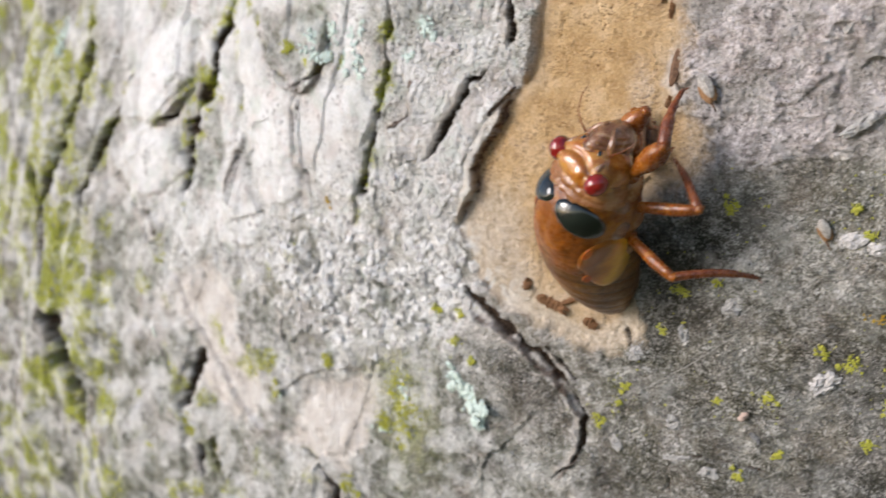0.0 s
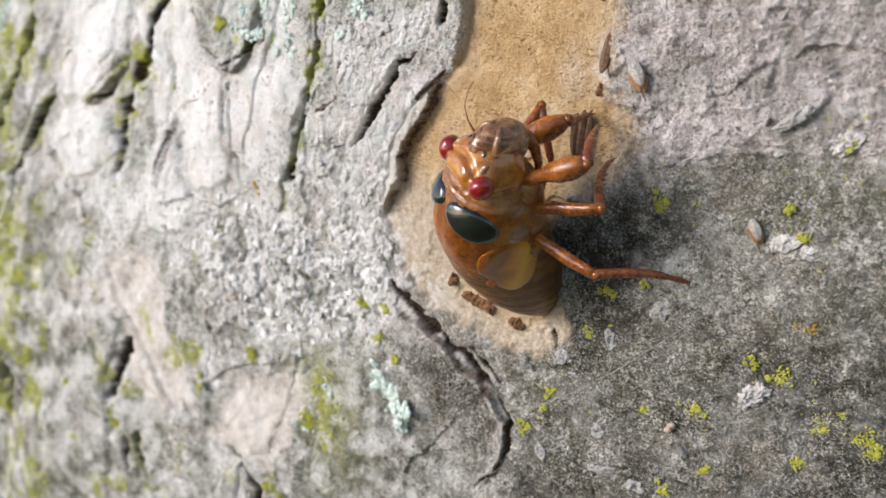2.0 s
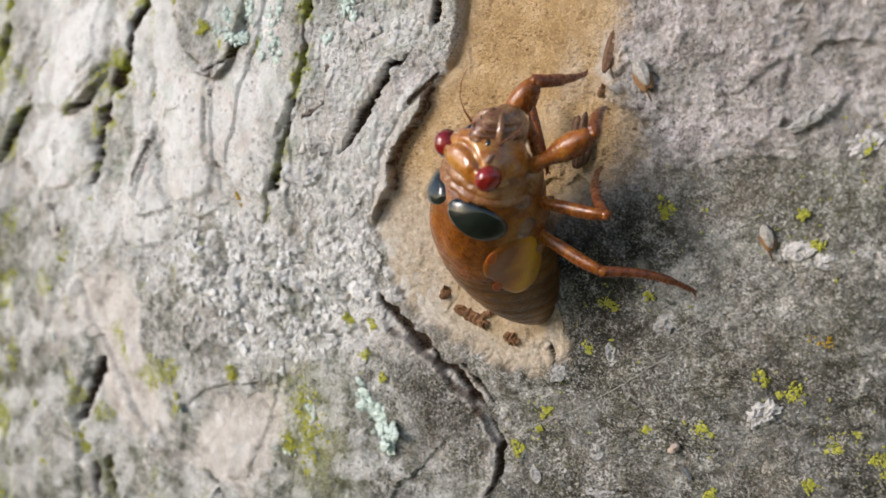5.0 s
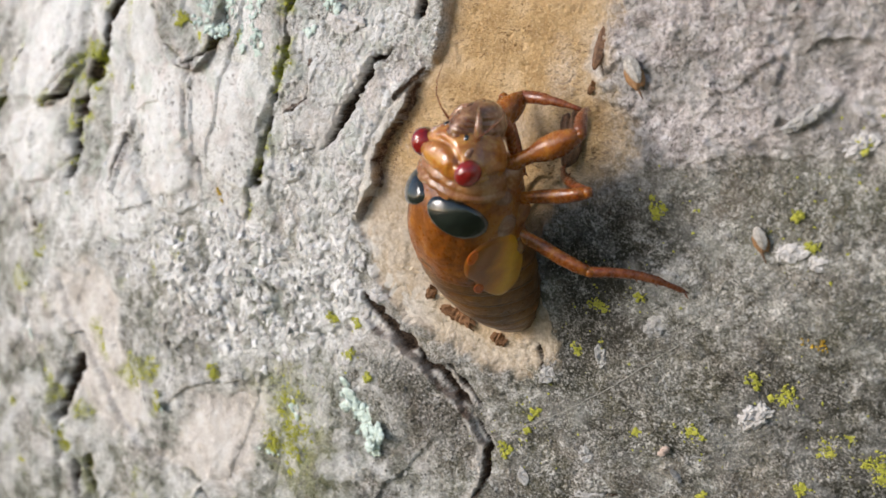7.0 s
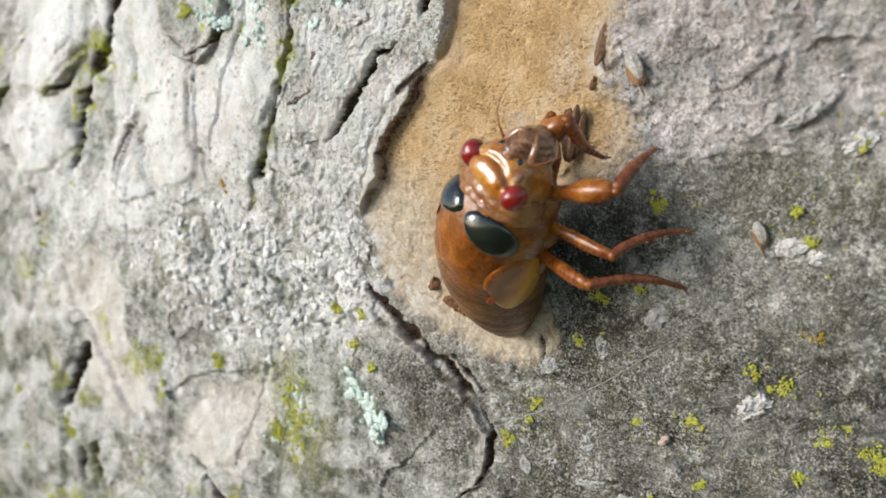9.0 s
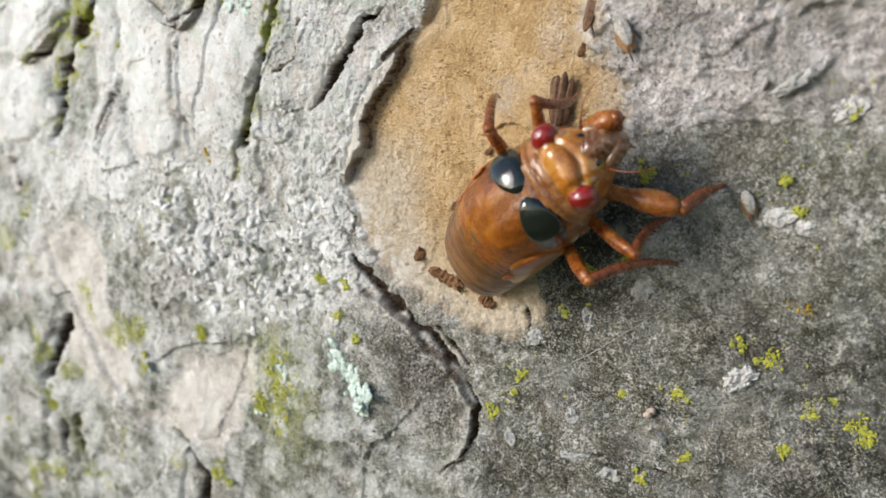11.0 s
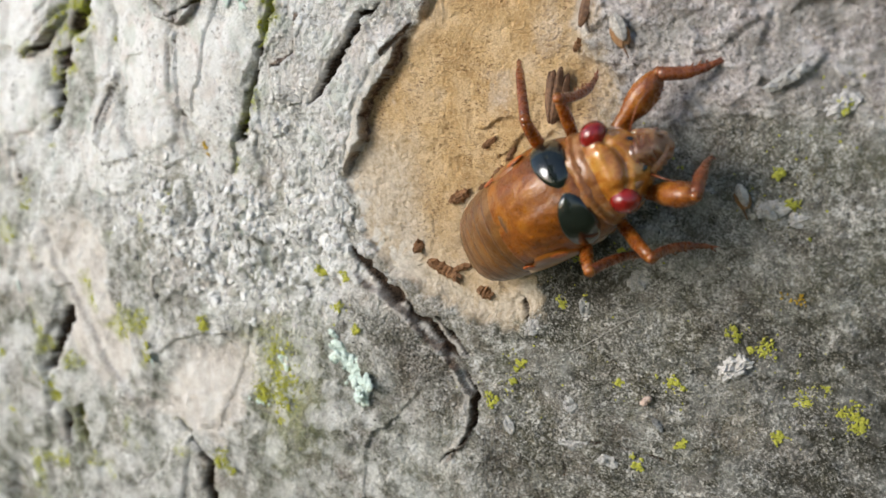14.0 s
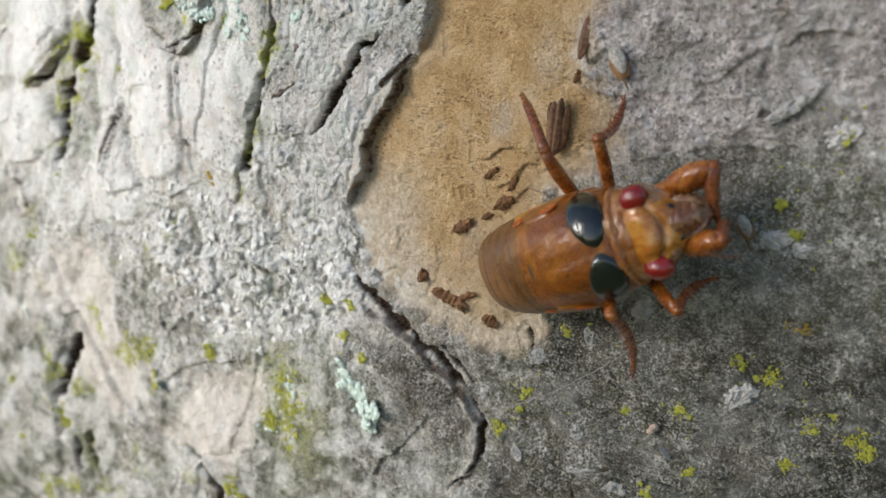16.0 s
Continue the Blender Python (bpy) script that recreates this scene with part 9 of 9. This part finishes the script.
    walk(legs["middle_left"][1], [
        (0, pose(0.00645, 0.00000, 0.00000, -14.1, 33.9, -144.6)), (0.166667, pose(0.00645, 0.00000, 0.00000, -14.1, 34.0, -144.6)),
        (0.333333, pose(0.00645, 0.00000, 0.00000, -14.0, 34.1, -144.6)), (0.5, pose(0.00645, 0.00000, 0.00000, -14.0, 34.2, -144.6)),
        (0.666667, pose(0.00645, 0.00000, 0.00000, -14.0, 34.2, -144.6)), (0.833333, pose(0.00645, 0.00000, 0.00000, -14.0, 34.1, -144.5)),
        (1, pose(0.00645, 0.00000, 0.00000, -14.0, 34.1, -144.5)), (1.16667, pose(0.00645, 0.00000, 0.00000, -14.0, 34.3, -144.5)),
        (1.33333, pose(0.00645, 0.00000, 0.00000, -14.0, 34.5, -144.5)), (1.5, pose(0.00645, 0.00000, 0.00000, -14.0, 34.7, -144.4)),
        (1.66667, pose(0.00645, 0.00000, 0.00000, -14.0, 34.8, -144.4)), (1.83333, pose(0.00645, 0.00000, 0.00000, -13.9, 34.9, -144.4)),
        (2, pose(0.00645, 0.00000, 0.00000, -13.9, 35.0, -144.4)), (2.16667, pose(0.00645, 0.00000, 0.00000, -13.9, 34.8, -144.4)),
        (2.33333, pose(0.00645, 0.00000, 0.00000, -14.0, 34.6, -144.5)), (2.5, pose(0.00645, 0.00000, 0.00000, -14.0, 34.4, -144.5)),
        (2.66667, pose(0.00645, 0.00000, 0.00000, -14.0, 34.5, -144.5)), (2.83333, pose(0.00645, 0.00000, 0.00000, -14.0, 34.6, -144.4)),
        (3, pose(0.00645, 0.00000, 0.00000, -14.0, 34.7, -144.4)), (3.16667, pose(0.00645, 0.00000, 0.00000, -13.9, 34.7, -144.4)),
        (3.33333, pose(0.00645, 0.00000, 0.00000, -13.9, 34.8, -144.3)), (3.5, pose(0.00645, 0.00000, 0.00000, -13.8, 34.9, -144.2)),
        (3.66667, pose(0.00645, 0.00000, 0.00000, -13.8, 34.8, -144.2)), (3.83333, pose(0.00645, 0.00000, 0.00000, -13.8, 34.7, -144.2)),
        (4, pose(0.00645, 0.00000, 0.00000, -13.8, 34.7, -144.2)), (4.41667, pose(0.00645, 0.00000, 0.00000, -13.8, 34.6, -144.2)),
        (4.83333, pose(0.00645, 0.00000, 0.00000, -13.9, 34.5, -144.3)), (5.25, pose(0.00645, 0.00000, 0.00000, -13.9, 34.4, -144.3)),
        (5.66667, pose(0.00645, 0.00000, 0.00000, -13.9, 34.3, -144.3)), (6.08333, pose(0.00645, 0.00000, 0.00000, -13.9, 34.1, -144.4)),
        (6.5, pose(0.00645, 0.00000, 0.00000, -13.9, 34.1, -144.4)), (6.66667, pose(0.00645, 0.00000, 0.00000, -13.9, 34.1, -144.4)),
        (6.83333, pose(0.00645, 0.00000, 0.00000, -13.9, 34.1, -144.4)), (7, pose(0.00645, 0.00000, 0.00000, -13.9, 34.1, -144.4)),
        (7.16667, pose(0.00645, 0.00000, 0.00000, -13.9, 34.2, -144.4)), (7.33333, pose(0.00645, 0.00000, 0.00000, -13.9, 34.4, -144.4)),
        (7.5, pose(0.00645, 0.00000, 0.00000, -13.9, 34.5, -144.4)), (7.66667, pose(0.00645, 0.00000, 0.00000, -14.0, 34.2, -144.5)),
        (7.83333, pose(0.00645, 0.00000, 0.00000, -14.1, 33.8, -144.6)), (8, pose(0.00645, 0.00000, 0.00000, -14.1, 33.5, -144.7)),
        (8.16667, pose(0.00645, 0.00000, 0.00000, -14.1, 33.6, -144.7)), (8.33333, pose(0.00645, 0.00000, 0.00000, -14.1, 33.7, -144.7)),
        (8.5, pose(0.00645, 0.00000, 0.00000, -14.1, 33.7, -144.6)), (8.66667, pose(0.00645, 0.00000, 0.00000, -14.2, 33.6, -144.8)),
        (8.83333, pose(0.00645, 0.00000, 0.00000, -14.4, 33.4, -145.2)), (9, pose(0.00645, 0.00000, 0.00000, -14.5, 33.3, -145.4)),
        (9.16667, pose(0.00645, 0.00000, 0.00000, -15.2, 33.0, -146.6)), (9.33333, pose(0.00645, 0.00000, 0.00000, -16.4, 32.3, -148.9)),
        (9.5, pose(0.00645, 0.00000, 0.00000, -17.1, 31.9, -150.2)), (9.66667, pose(0.00645, 0.00000, 0.00000, -17.1, 37.0, -150.1)),
        (9.83333, pose(0.00645, 0.00000, 0.00000, -13.9, 44.0, -144.7)), (10, pose(0.00645, 0.00000, 0.00000, -10.5, 47.1, -139.9)),
        (10.4167, pose(0.00645, 0.00000, 0.00000, -11.6, 45.4, -141.4)), (10.8333, pose(0.00645, 0.00000, 0.00000, -14.0, 41.1, -144.8)),
        (11.25, pose(0.00645, 0.00000, 0.00000, -16.5, 35.4, -148.4)), (11.6667, pose(0.00645, 0.00000, 0.00000, -18.4, 29.5, -151.6)),
        (12.0833, pose(0.00645, 0.00000, 0.00000, -19.5, 25.0, -153.7)), (12.5, pose(0.00645, 0.00000, 0.00000, -19.8, 23.1, -154.5)),
        (12.6667, pose(0.00645, 0.00000, 0.00000, -20.0, 26.1, -155.0)), (12.8333, pose(0.00645, 0.00000, 0.00000, -20.6, 31.4, -156.1)),
        (13, pose(0.00645, 0.00000, 0.00000, -21.0, 34.3, -156.8)), (13.1667, pose(0.00645, 0.00000, 0.00000, -25.3, 40.8, -164.2)),
        (13.3333, pose(0.00645, 0.00000, 0.00000, -35.2, 52.7, -178.0)), (13.5, pose(0.00645, 0.00000, 0.00000, -41.6, 59.1, 174.2)),
        (13.6667, pose(0.00645, 0.00000, 0.00000, -32.7, 58.1, -175.5)), (13.8333, pose(0.00645, 0.00000, 0.00000, -18.7, 53.8, -159.2)),
        (14, pose(0.00645, 0.00000, 0.00000, -13.0, 50.5, -152.1)), (14.1667, pose(0.00645, 0.00000, 0.00000, -17.7, 59.4, -157.9)),
        (14.3333, pose(0.00645, 0.00000, 0.00000, -39.5, 74.5, 178.5)), (14.5, pose(0.00645, 0.00000, 0.00000, -75.3, 79.7, 141.8)),
        (14.6667, pose(0.00645, 0.00000, 0.00000, -7.4, 73.5, -149.8)), (14.8333, pose(0.00645, 0.00000, 0.00000, 25.1, 47.3, -118.0)),
        (15, pose(0.00645, 0.00000, 0.00000, 31.0, 32.2, -110.7)), (15.1667, pose(0.00645, 0.00000, 0.00000, 26.4, 43.0, -119.3)),
        (15.3333, pose(0.00645, 0.00000, 0.00000, 7.6, 60.4, -145.4)), (15.5, pose(0.00645, 0.00000, 0.00000, -14.1, 66.7, -170.3)),
        (15.6667, pose(0.00645, 0.00000, 0.00000, -10.3, 68.3, -166.2)), (15.8333, pose(0.00645, 0.00000, 0.00000, -1.9, 70.8, -157.1)),
        (16, pose(0.00645, 0.00000, 0.00000, 3.6, 71.8, -151.3)),
    ])
    walk(legs["hind_left"][0], [
        (0, pose(0.00080, 0.00280, -0.00300, 125.0, 24.7, 168.6)), (0.166667, pose(0.00080, 0.00280, -0.00300, 125.2, 24.5, 169.1)),
        (0.333333, pose(0.00080, 0.00280, -0.00300, 125.6, 24.1, 170.1)), (0.5, pose(0.00080, 0.00280, -0.00300, 125.8, 23.8, 170.6)),
        (0.666667, pose(0.00080, 0.00280, -0.00300, 125.6, 24.1, 170.1)), (0.833333, pose(0.00080, 0.00280, -0.00300, 125.2, 24.5, 169.3)),
        (1, pose(0.00080, 0.00280, -0.00300, 125.1, 24.8, 168.8)), (1.16667, pose(0.00080, 0.00280, -0.00300, 125.2, 24.4, 169.3)),
        (1.33333, pose(0.00080, 0.00280, -0.00300, 125.6, 23.8, 170.1)), (1.5, pose(0.00080, 0.00280, -0.00300, 125.7, 23.4, 170.5)),
        (1.66667, pose(0.00080, 0.00280, -0.00300, 125.6, 23.7, 170.3)), (1.83333, pose(0.00080, 0.00280, -0.00300, 125.5, 24.1, 169.9)),
        (2, pose(0.00080, 0.00280, -0.00300, 125.4, 24.4, 169.7)), (2.16667, pose(0.00080, 0.00280, -0.00300, 125.5, 24.5, 169.8)),
        (2.33333, pose(0.00080, 0.00280, -0.00300, 125.6, 24.7, 170.1)), (2.5, pose(0.00080, 0.00280, -0.00300, 125.6, 24.8, 170.3)),
        (2.66667, pose(0.00080, 0.00280, -0.00300, 125.6, 24.7, 170.1)), (2.83333, pose(0.00080, 0.00280, -0.00300, 125.5, 24.5, 169.9)),
        (3, pose(0.00080, 0.00280, -0.00300, 125.4, 24.4, 169.7)), (3.16667, pose(0.00080, 0.00280, -0.00300, 125.1, 24.5, 169.1)),
        (3.33333, pose(0.00080, 0.00280, -0.00300, 124.6, 24.7, 167.8)), (3.5, pose(0.00080, 0.00280, -0.00300, 124.3, 24.8, 167.1)),
        (3.66667, pose(0.00080, 0.00280, -0.00300, 124.2, 25.2, 166.8)), (3.83333, pose(0.00080, 0.00280, -0.00300, 124.0, 25.9, 166.3)),
        (4, pose(0.00080, 0.00280, -0.00300, 123.9, 26.2, 166.0)), (4.41667, pose(0.00080, 0.00280, -0.00300, 123.8, 26.4, 165.9)),
        (4.83333, pose(0.00080, 0.00280, -0.00300, 123.7, 26.9, 165.7)), (5.25, pose(0.00080, 0.00280, -0.00300, 123.6, 27.4, 165.4)),
        (5.66667, pose(0.00080, 0.00280, -0.00300, 123.4, 28.0, 165.1)), (6.08333, pose(0.00080, 0.00280, -0.00300, 123.3, 28.5, 164.8)),
        (6.5, pose(0.00080, 0.00280, -0.00300, 123.3, 28.7, 164.7)), (6.66667, pose(0.00080, 0.00280, -0.00300, 123.3, 28.7, 164.8)),
        (6.83333, pose(0.00080, 0.00280, -0.00300, 123.3, 28.7, 164.8)), (7, pose(0.00080, 0.00280, -0.00300, 123.3, 28.7, 164.9)),
        (7.16667, pose(0.00080, 0.00280, -0.00300, 123.8, 27.6, 165.9)), (7.33333, pose(0.00080, 0.00280, -0.00300, 124.6, 25.4, 167.6)),
        (7.5, pose(0.00080, 0.00280, -0.00300, 125.0, 24.2, 168.6)), (7.66667, pose(0.00080, 0.00280, -0.00300, 124.5, 25.7, 167.6)),
        (7.83333, pose(0.00080, 0.00280, -0.00300, 123.6, 28.6, 165.6)), (8, pose(0.00080, 0.00280, -0.00300, 123.1, 30.1, 164.6)),
        (8.16667, pose(0.00080, 0.00280, -0.00300, 123.5, 28.9, 165.4)), (8.33333, pose(0.00080, 0.00280, -0.00300, 124.1, 26.6, 166.8)),
        (8.5, pose(0.00080, 0.00280, -0.00300, 124.4, 25.3, 167.6)), (8.66667, pose(0.00080, 0.00280, -0.00300, 124.0, 25.6, 166.6)),
        (8.83333, pose(0.00080, 0.00280, -0.00300, 123.2, 26.2, 164.8)), (9, pose(0.00080, 0.00280, -0.00300, 122.8, 26.5, 163.8)),
        (9.16667, pose(0.00080, 0.00280, -0.00300, 118.7, -5.6, 150.0)), (9.33333, pose(0.00080, 0.00280, -0.00300, 143.4, -61.1, 105.6)),
        (9.5, pose(0.00080, 0.00280, -0.00300, -144.1, -63.4, 25.8)), (9.66667, pose(0.00080, 0.00280, -0.00300, -150.5, -60.8, 33.0)),
        (9.83333, pose(0.00080, 0.00280, -0.00300, -159.6, -55.1, 43.5)), (10, pose(0.00080, 0.00280, -0.00300, -163.3, -51.8, 47.9)),
        (10.4167, pose(0.00080, 0.00280, -0.00300, -163.5, -52.0, 48.2)), (10.8333, pose(0.00080, 0.00280, -0.00300, -164.2, -52.5, 49.1)),
        (11.25, pose(0.00080, 0.00280, -0.00300, -165.1, -53.2, 50.2)), (11.6667, pose(0.00080, 0.00280, -0.00300, -166.0, -53.8, 51.4)),
        (12.0833, pose(0.00080, 0.00280, -0.00300, -166.7, -54.3, 52.3)), (12.5, pose(0.00080, 0.00280, -0.00300, -167.0, -54.5, 52.6)),
        (12.6667, pose(0.00080, 0.00280, -0.00300, -164.2, -53.5, 49.1)), (12.8333, pose(0.00080, 0.00280, -0.00300, -159.3, -51.3, 43.0)),
        (13, pose(0.00080, 0.00280, -0.00300, -156.9, -50.1, 40.0)), (13.1667, pose(0.00080, 0.00280, -0.00300, -159.2, -52.9, 42.9)),
        (13.3333, pose(0.00080, 0.00280, -0.00300, -164.5, -57.9, 49.5)), (13.5, pose(0.00080, 0.00280, -0.00300, -168.1, -60.4, 53.8)),
        (13.6667, pose(0.00080, 0.00280, -0.00300, -169.2, -59.0, 55.1)), (13.8333, pose(0.00080, 0.00280, -0.00300, -171.0, -56.4, 57.2)),
        (14, pose(0.00080, 0.00280, -0.00300, -171.9, -55.0, 58.2)), (14.1667, pose(0.00080, 0.00280, -0.00300, -173.3, -53.9, 60.0)),
        (14.3333, pose(0.00080, 0.00280, -0.00300, -175.8, -51.8, 63.1)), (14.5, pose(0.00080, 0.00280, -0.00300, -177.0, -50.7, 64.6)),
        (14.6667, pose(0.00080, 0.00280, -0.00300, -177.5, -49.5, 65.2)), (14.8333, pose(0.00080, 0.00280, -0.00300, -178.2, -47.4, 66.1)),
        (15, pose(0.00080, 0.00280, -0.00300, -178.5, -46.3, 66.6)), (15.1667, pose(0.00080, 0.00280, -0.00300, 177.7, -45.0, 71.8)),
        (15.3333, pose(0.00080, 0.00280, -0.00300, 171.4, -42.1, 80.7)), (15.5, pose(0.00080, 0.00280, -0.00300, 168.4, -40.2, 85.2)),
        (15.6667, pose(0.00080, 0.00280, -0.00300, 168.8, -39.8, 84.7)), (15.8333, pose(0.00080, 0.00280, -0.00300, 169.3, -39.0, 83.8)),
        (16, pose(0.00080, 0.00280, -0.00300, 169.6, -38.6, 83.3)),
    ])
    walk(legs["hind_left"][1], [
        (0, pose(0.00654, 0.00000, 0.00000, -11.3, 1.1, -138.5)), (0.166667, pose(0.00654, 0.00000, 0.00000, -11.3, 1.0, -138.4)),
        (0.333333, pose(0.00654, 0.00000, 0.00000, -11.3, 0.9, -138.3)), (0.5, pose(0.00654, 0.00000, 0.00000, -11.3, 0.8, -138.2)),
        (0.666667, pose(0.00654, 0.00000, 0.00000, -11.3, 0.8, -138.3)), (0.833333, pose(0.00654, 0.00000, 0.00000, -11.3, 0.9, -138.3)),
        (1, pose(0.00654, 0.00000, 0.00000, -11.3, 0.9, -138.3)), (1.16667, pose(0.00654, 0.00000, 0.00000, -11.3, 0.9, -138.3)),
        (1.33333, pose(0.00654, 0.00000, 0.00000, -11.3, 0.7, -138.2)), (1.5, pose(0.00654, 0.00000, 0.00000, -11.3, 0.7, -138.2)),
        (1.66667, pose(0.00654, 0.00000, 0.00000, -11.3, 0.7, -138.1)), (1.83333, pose(0.00654, 0.00000, 0.00000, -11.3, 0.6, -137.9)),
        (2, pose(0.00654, 0.00000, 0.00000, -11.3, 0.6, -137.9)), (2.16667, pose(0.00654, 0.00000, 0.00000, -11.3, 0.6, -137.9)),
        (2.33333, pose(0.00654, 0.00000, 0.00000, -11.3, 0.7, -137.8)), (2.5, pose(0.00654, 0.00000, 0.00000, -11.3, 0.7, -137.8)),
        (2.66667, pose(0.00654, 0.00000, 0.00000, -11.3, 0.7, -137.9)), (2.83333, pose(0.00654, 0.00000, 0.00000, -11.3, 0.7, -137.9)),
        (3, pose(0.00654, 0.00000, 0.00000, -11.3, 0.7, -138.0)), (3.16667, pose(0.00654, 0.00000, 0.00000, -11.3, 0.7, -138.1)),
        (3.33333, pose(0.00654, 0.00000, 0.00000, -11.3, 0.8, -138.2)), (3.5, pose(0.00654, 0.00000, 0.00000, -11.3, 0.9, -138.3)),
        (3.66667, pose(0.00654, 0.00000, 0.00000, -11.3, 0.9, -138.3)), (3.83333, pose(0.00654, 0.00000, 0.00000, -11.3, 0.9, -138.2)),
        (4, pose(0.00654, 0.00000, 0.00000, -11.3, 1.0, -138.2)), (4.41667, pose(0.00654, 0.00000, 0.00000, -11.3, 1.0, -138.2)),
        (4.83333, pose(0.00654, 0.00000, 0.00000, -11.3, 1.0, -138.1)), (5.25, pose(0.00654, 0.00000, 0.00000, -11.3, 1.1, -138.0)),
        (5.66667, pose(0.00654, 0.00000, 0.00000, -11.3, 1.1, -138.0)), (6.08333, pose(0.00654, 0.00000, 0.00000, -11.3, 1.2, -137.9)),
        (6.5, pose(0.00654, 0.00000, 0.00000, -11.3, 1.2, -137.9)), (6.66667, pose(0.00654, 0.00000, 0.00000, -11.3, 1.2, -137.9)),
        (6.83333, pose(0.00654, 0.00000, 0.00000, -11.3, 1.2, -137.9)), (7, pose(0.00654, 0.00000, 0.00000, -11.3, 1.2, -137.8)),
        (7.16667, pose(0.00654, 0.00000, 0.00000, -11.3, 1.1, -138.0)), (7.33333, pose(0.00654, 0.00000, 0.00000, -11.3, 1.0, -138.2)),
        (7.5, pose(0.00654, 0.00000, 0.00000, -11.3, 0.9, -138.4)), (7.66667, pose(0.00654, 0.00000, 0.00000, -11.3, 1.0, -138.2)),
        (7.83333, pose(0.00654, 0.00000, 0.00000, -11.3, 1.3, -137.9)), (8, pose(0.00654, 0.00000, 0.00000, -11.3, 1.5, -137.8)),
        (8.16667, pose(0.00654, 0.00000, 0.00000, -11.3, 1.3, -138.0)), (8.33333, pose(0.00654, 0.00000, 0.00000, -11.3, 1.1, -138.5)),
        (8.5, pose(0.00654, 0.00000, 0.00000, -11.3, 1.0, -138.8)), (8.66667, pose(0.00654, 0.00000, 0.00000, -11.3, 0.5, -139.7)),
        (8.83333, pose(0.00654, 0.00000, 0.00000, -11.3, -0.6, -141.4)), (9, pose(0.00654, 0.00000, 0.00000, -11.3, -1.1, -142.3)),
        (9.16667, pose(0.00654, 0.00000, 0.00000, -11.1, -18.8, -156.1)), (9.33333, pose(0.00654, 0.00000, 0.00000, -9.7, -41.9, -162.4)),
        (9.5, pose(0.00654, 0.00000, 0.00000, -13.3, -39.4, -157.0)), (9.66667, pose(0.00654, 0.00000, 0.00000, -13.4, -41.0, -156.8)),
        (9.83333, pose(0.00654, 0.00000, 0.00000, -13.6, -44.0, -156.4)), (10, pose(0.00654, 0.00000, 0.00000, -13.8, -45.7, -156.3)),
        (10.4167, pose(0.00654, 0.00000, 0.00000, -13.7, -47.4, -156.4)), (10.8333, pose(0.00654, 0.00000, 0.00000, -13.4, -51.6, -156.8)),
        (11.25, pose(0.00654, 0.00000, 0.00000, -12.7, -57.1, -157.8)), (11.6667, pose(0.00654, 0.00000, 0.00000, -11.4, -62.6, -159.4)),
        (12.0833, pose(0.00654, 0.00000, 0.00000, -9.6, -66.8, -161.4)), (12.5, pose(0.00654, 0.00000, 0.00000, -8.6, -68.4, -162.5)),
        (12.6667, pose(0.00654, 0.00000, 0.00000, 0.0, -70.2, -171.8)), (12.8333, pose(0.00654, 0.00000, 0.00000, 19.6, -72.7, 167.4)),
        (13, pose(0.00654, 0.00000, 0.00000, 31.8, -73.4, 154.6)), (13.1667, pose(0.00654, 0.00000, 0.00000, 11.7, -72.6, 175.4)),
        (13.3333, pose(0.00654, 0.00000, 0.00000, -17.1, -67.9, -154.5)), (13.5, pose(0.00654, 0.00000, 0.00000, -27.9, -64.4, -142.7)),
        (13.6667, pose(0.00654, 0.00000, 0.00000, -30.3, -64.6, -140.0)), (13.8333, pose(0.00654, 0.00000, 0.00000, -35.0, -64.9, -134.9)),
        (14, pose(0.00654, 0.00000, 0.00000, -37.5, -65.0, -132.1)), (14.1667, pose(0.00654, 0.00000, 0.00000, -42.8, -63.6, -126.2)),
        (14.3333, pose(0.00654, 0.00000, 0.00000, -51.2, -60.6, -116.6)), (14.5, pose(0.00654, 0.00000, 0.00000, -55.1, -58.8, -112.1)),
        (14.6667, pose(0.00654, 0.00000, 0.00000, -57.0, -58.7, -109.9)), (14.8333, pose(0.00654, 0.00000, 0.00000, -60.4, -58.4, -105.8)),
        (15, pose(0.00654, 0.00000, 0.00000, -62.2, -58.1, -103.7)), (15.1667, pose(0.00654, 0.00000, 0.00000, -70.0, -58.1, -94.5)),
        (15.3333, pose(0.00654, 0.00000, 0.00000, -84.0, -57.1, -77.6)), (15.5, pose(0.00654, 0.00000, 0.00000, -91.2, -56.0, -69.0)),
        (15.6667, pose(0.00654, 0.00000, 0.00000, -87.8, -56.3, -73.1)), (15.8333, pose(0.00654, 0.00000, 0.00000, -81.2, -56.5, -80.9)),
        (16, pose(0.00654, 0.00000, 0.00000, -77.7, -56.5, -85.1)),
    ])


motions()
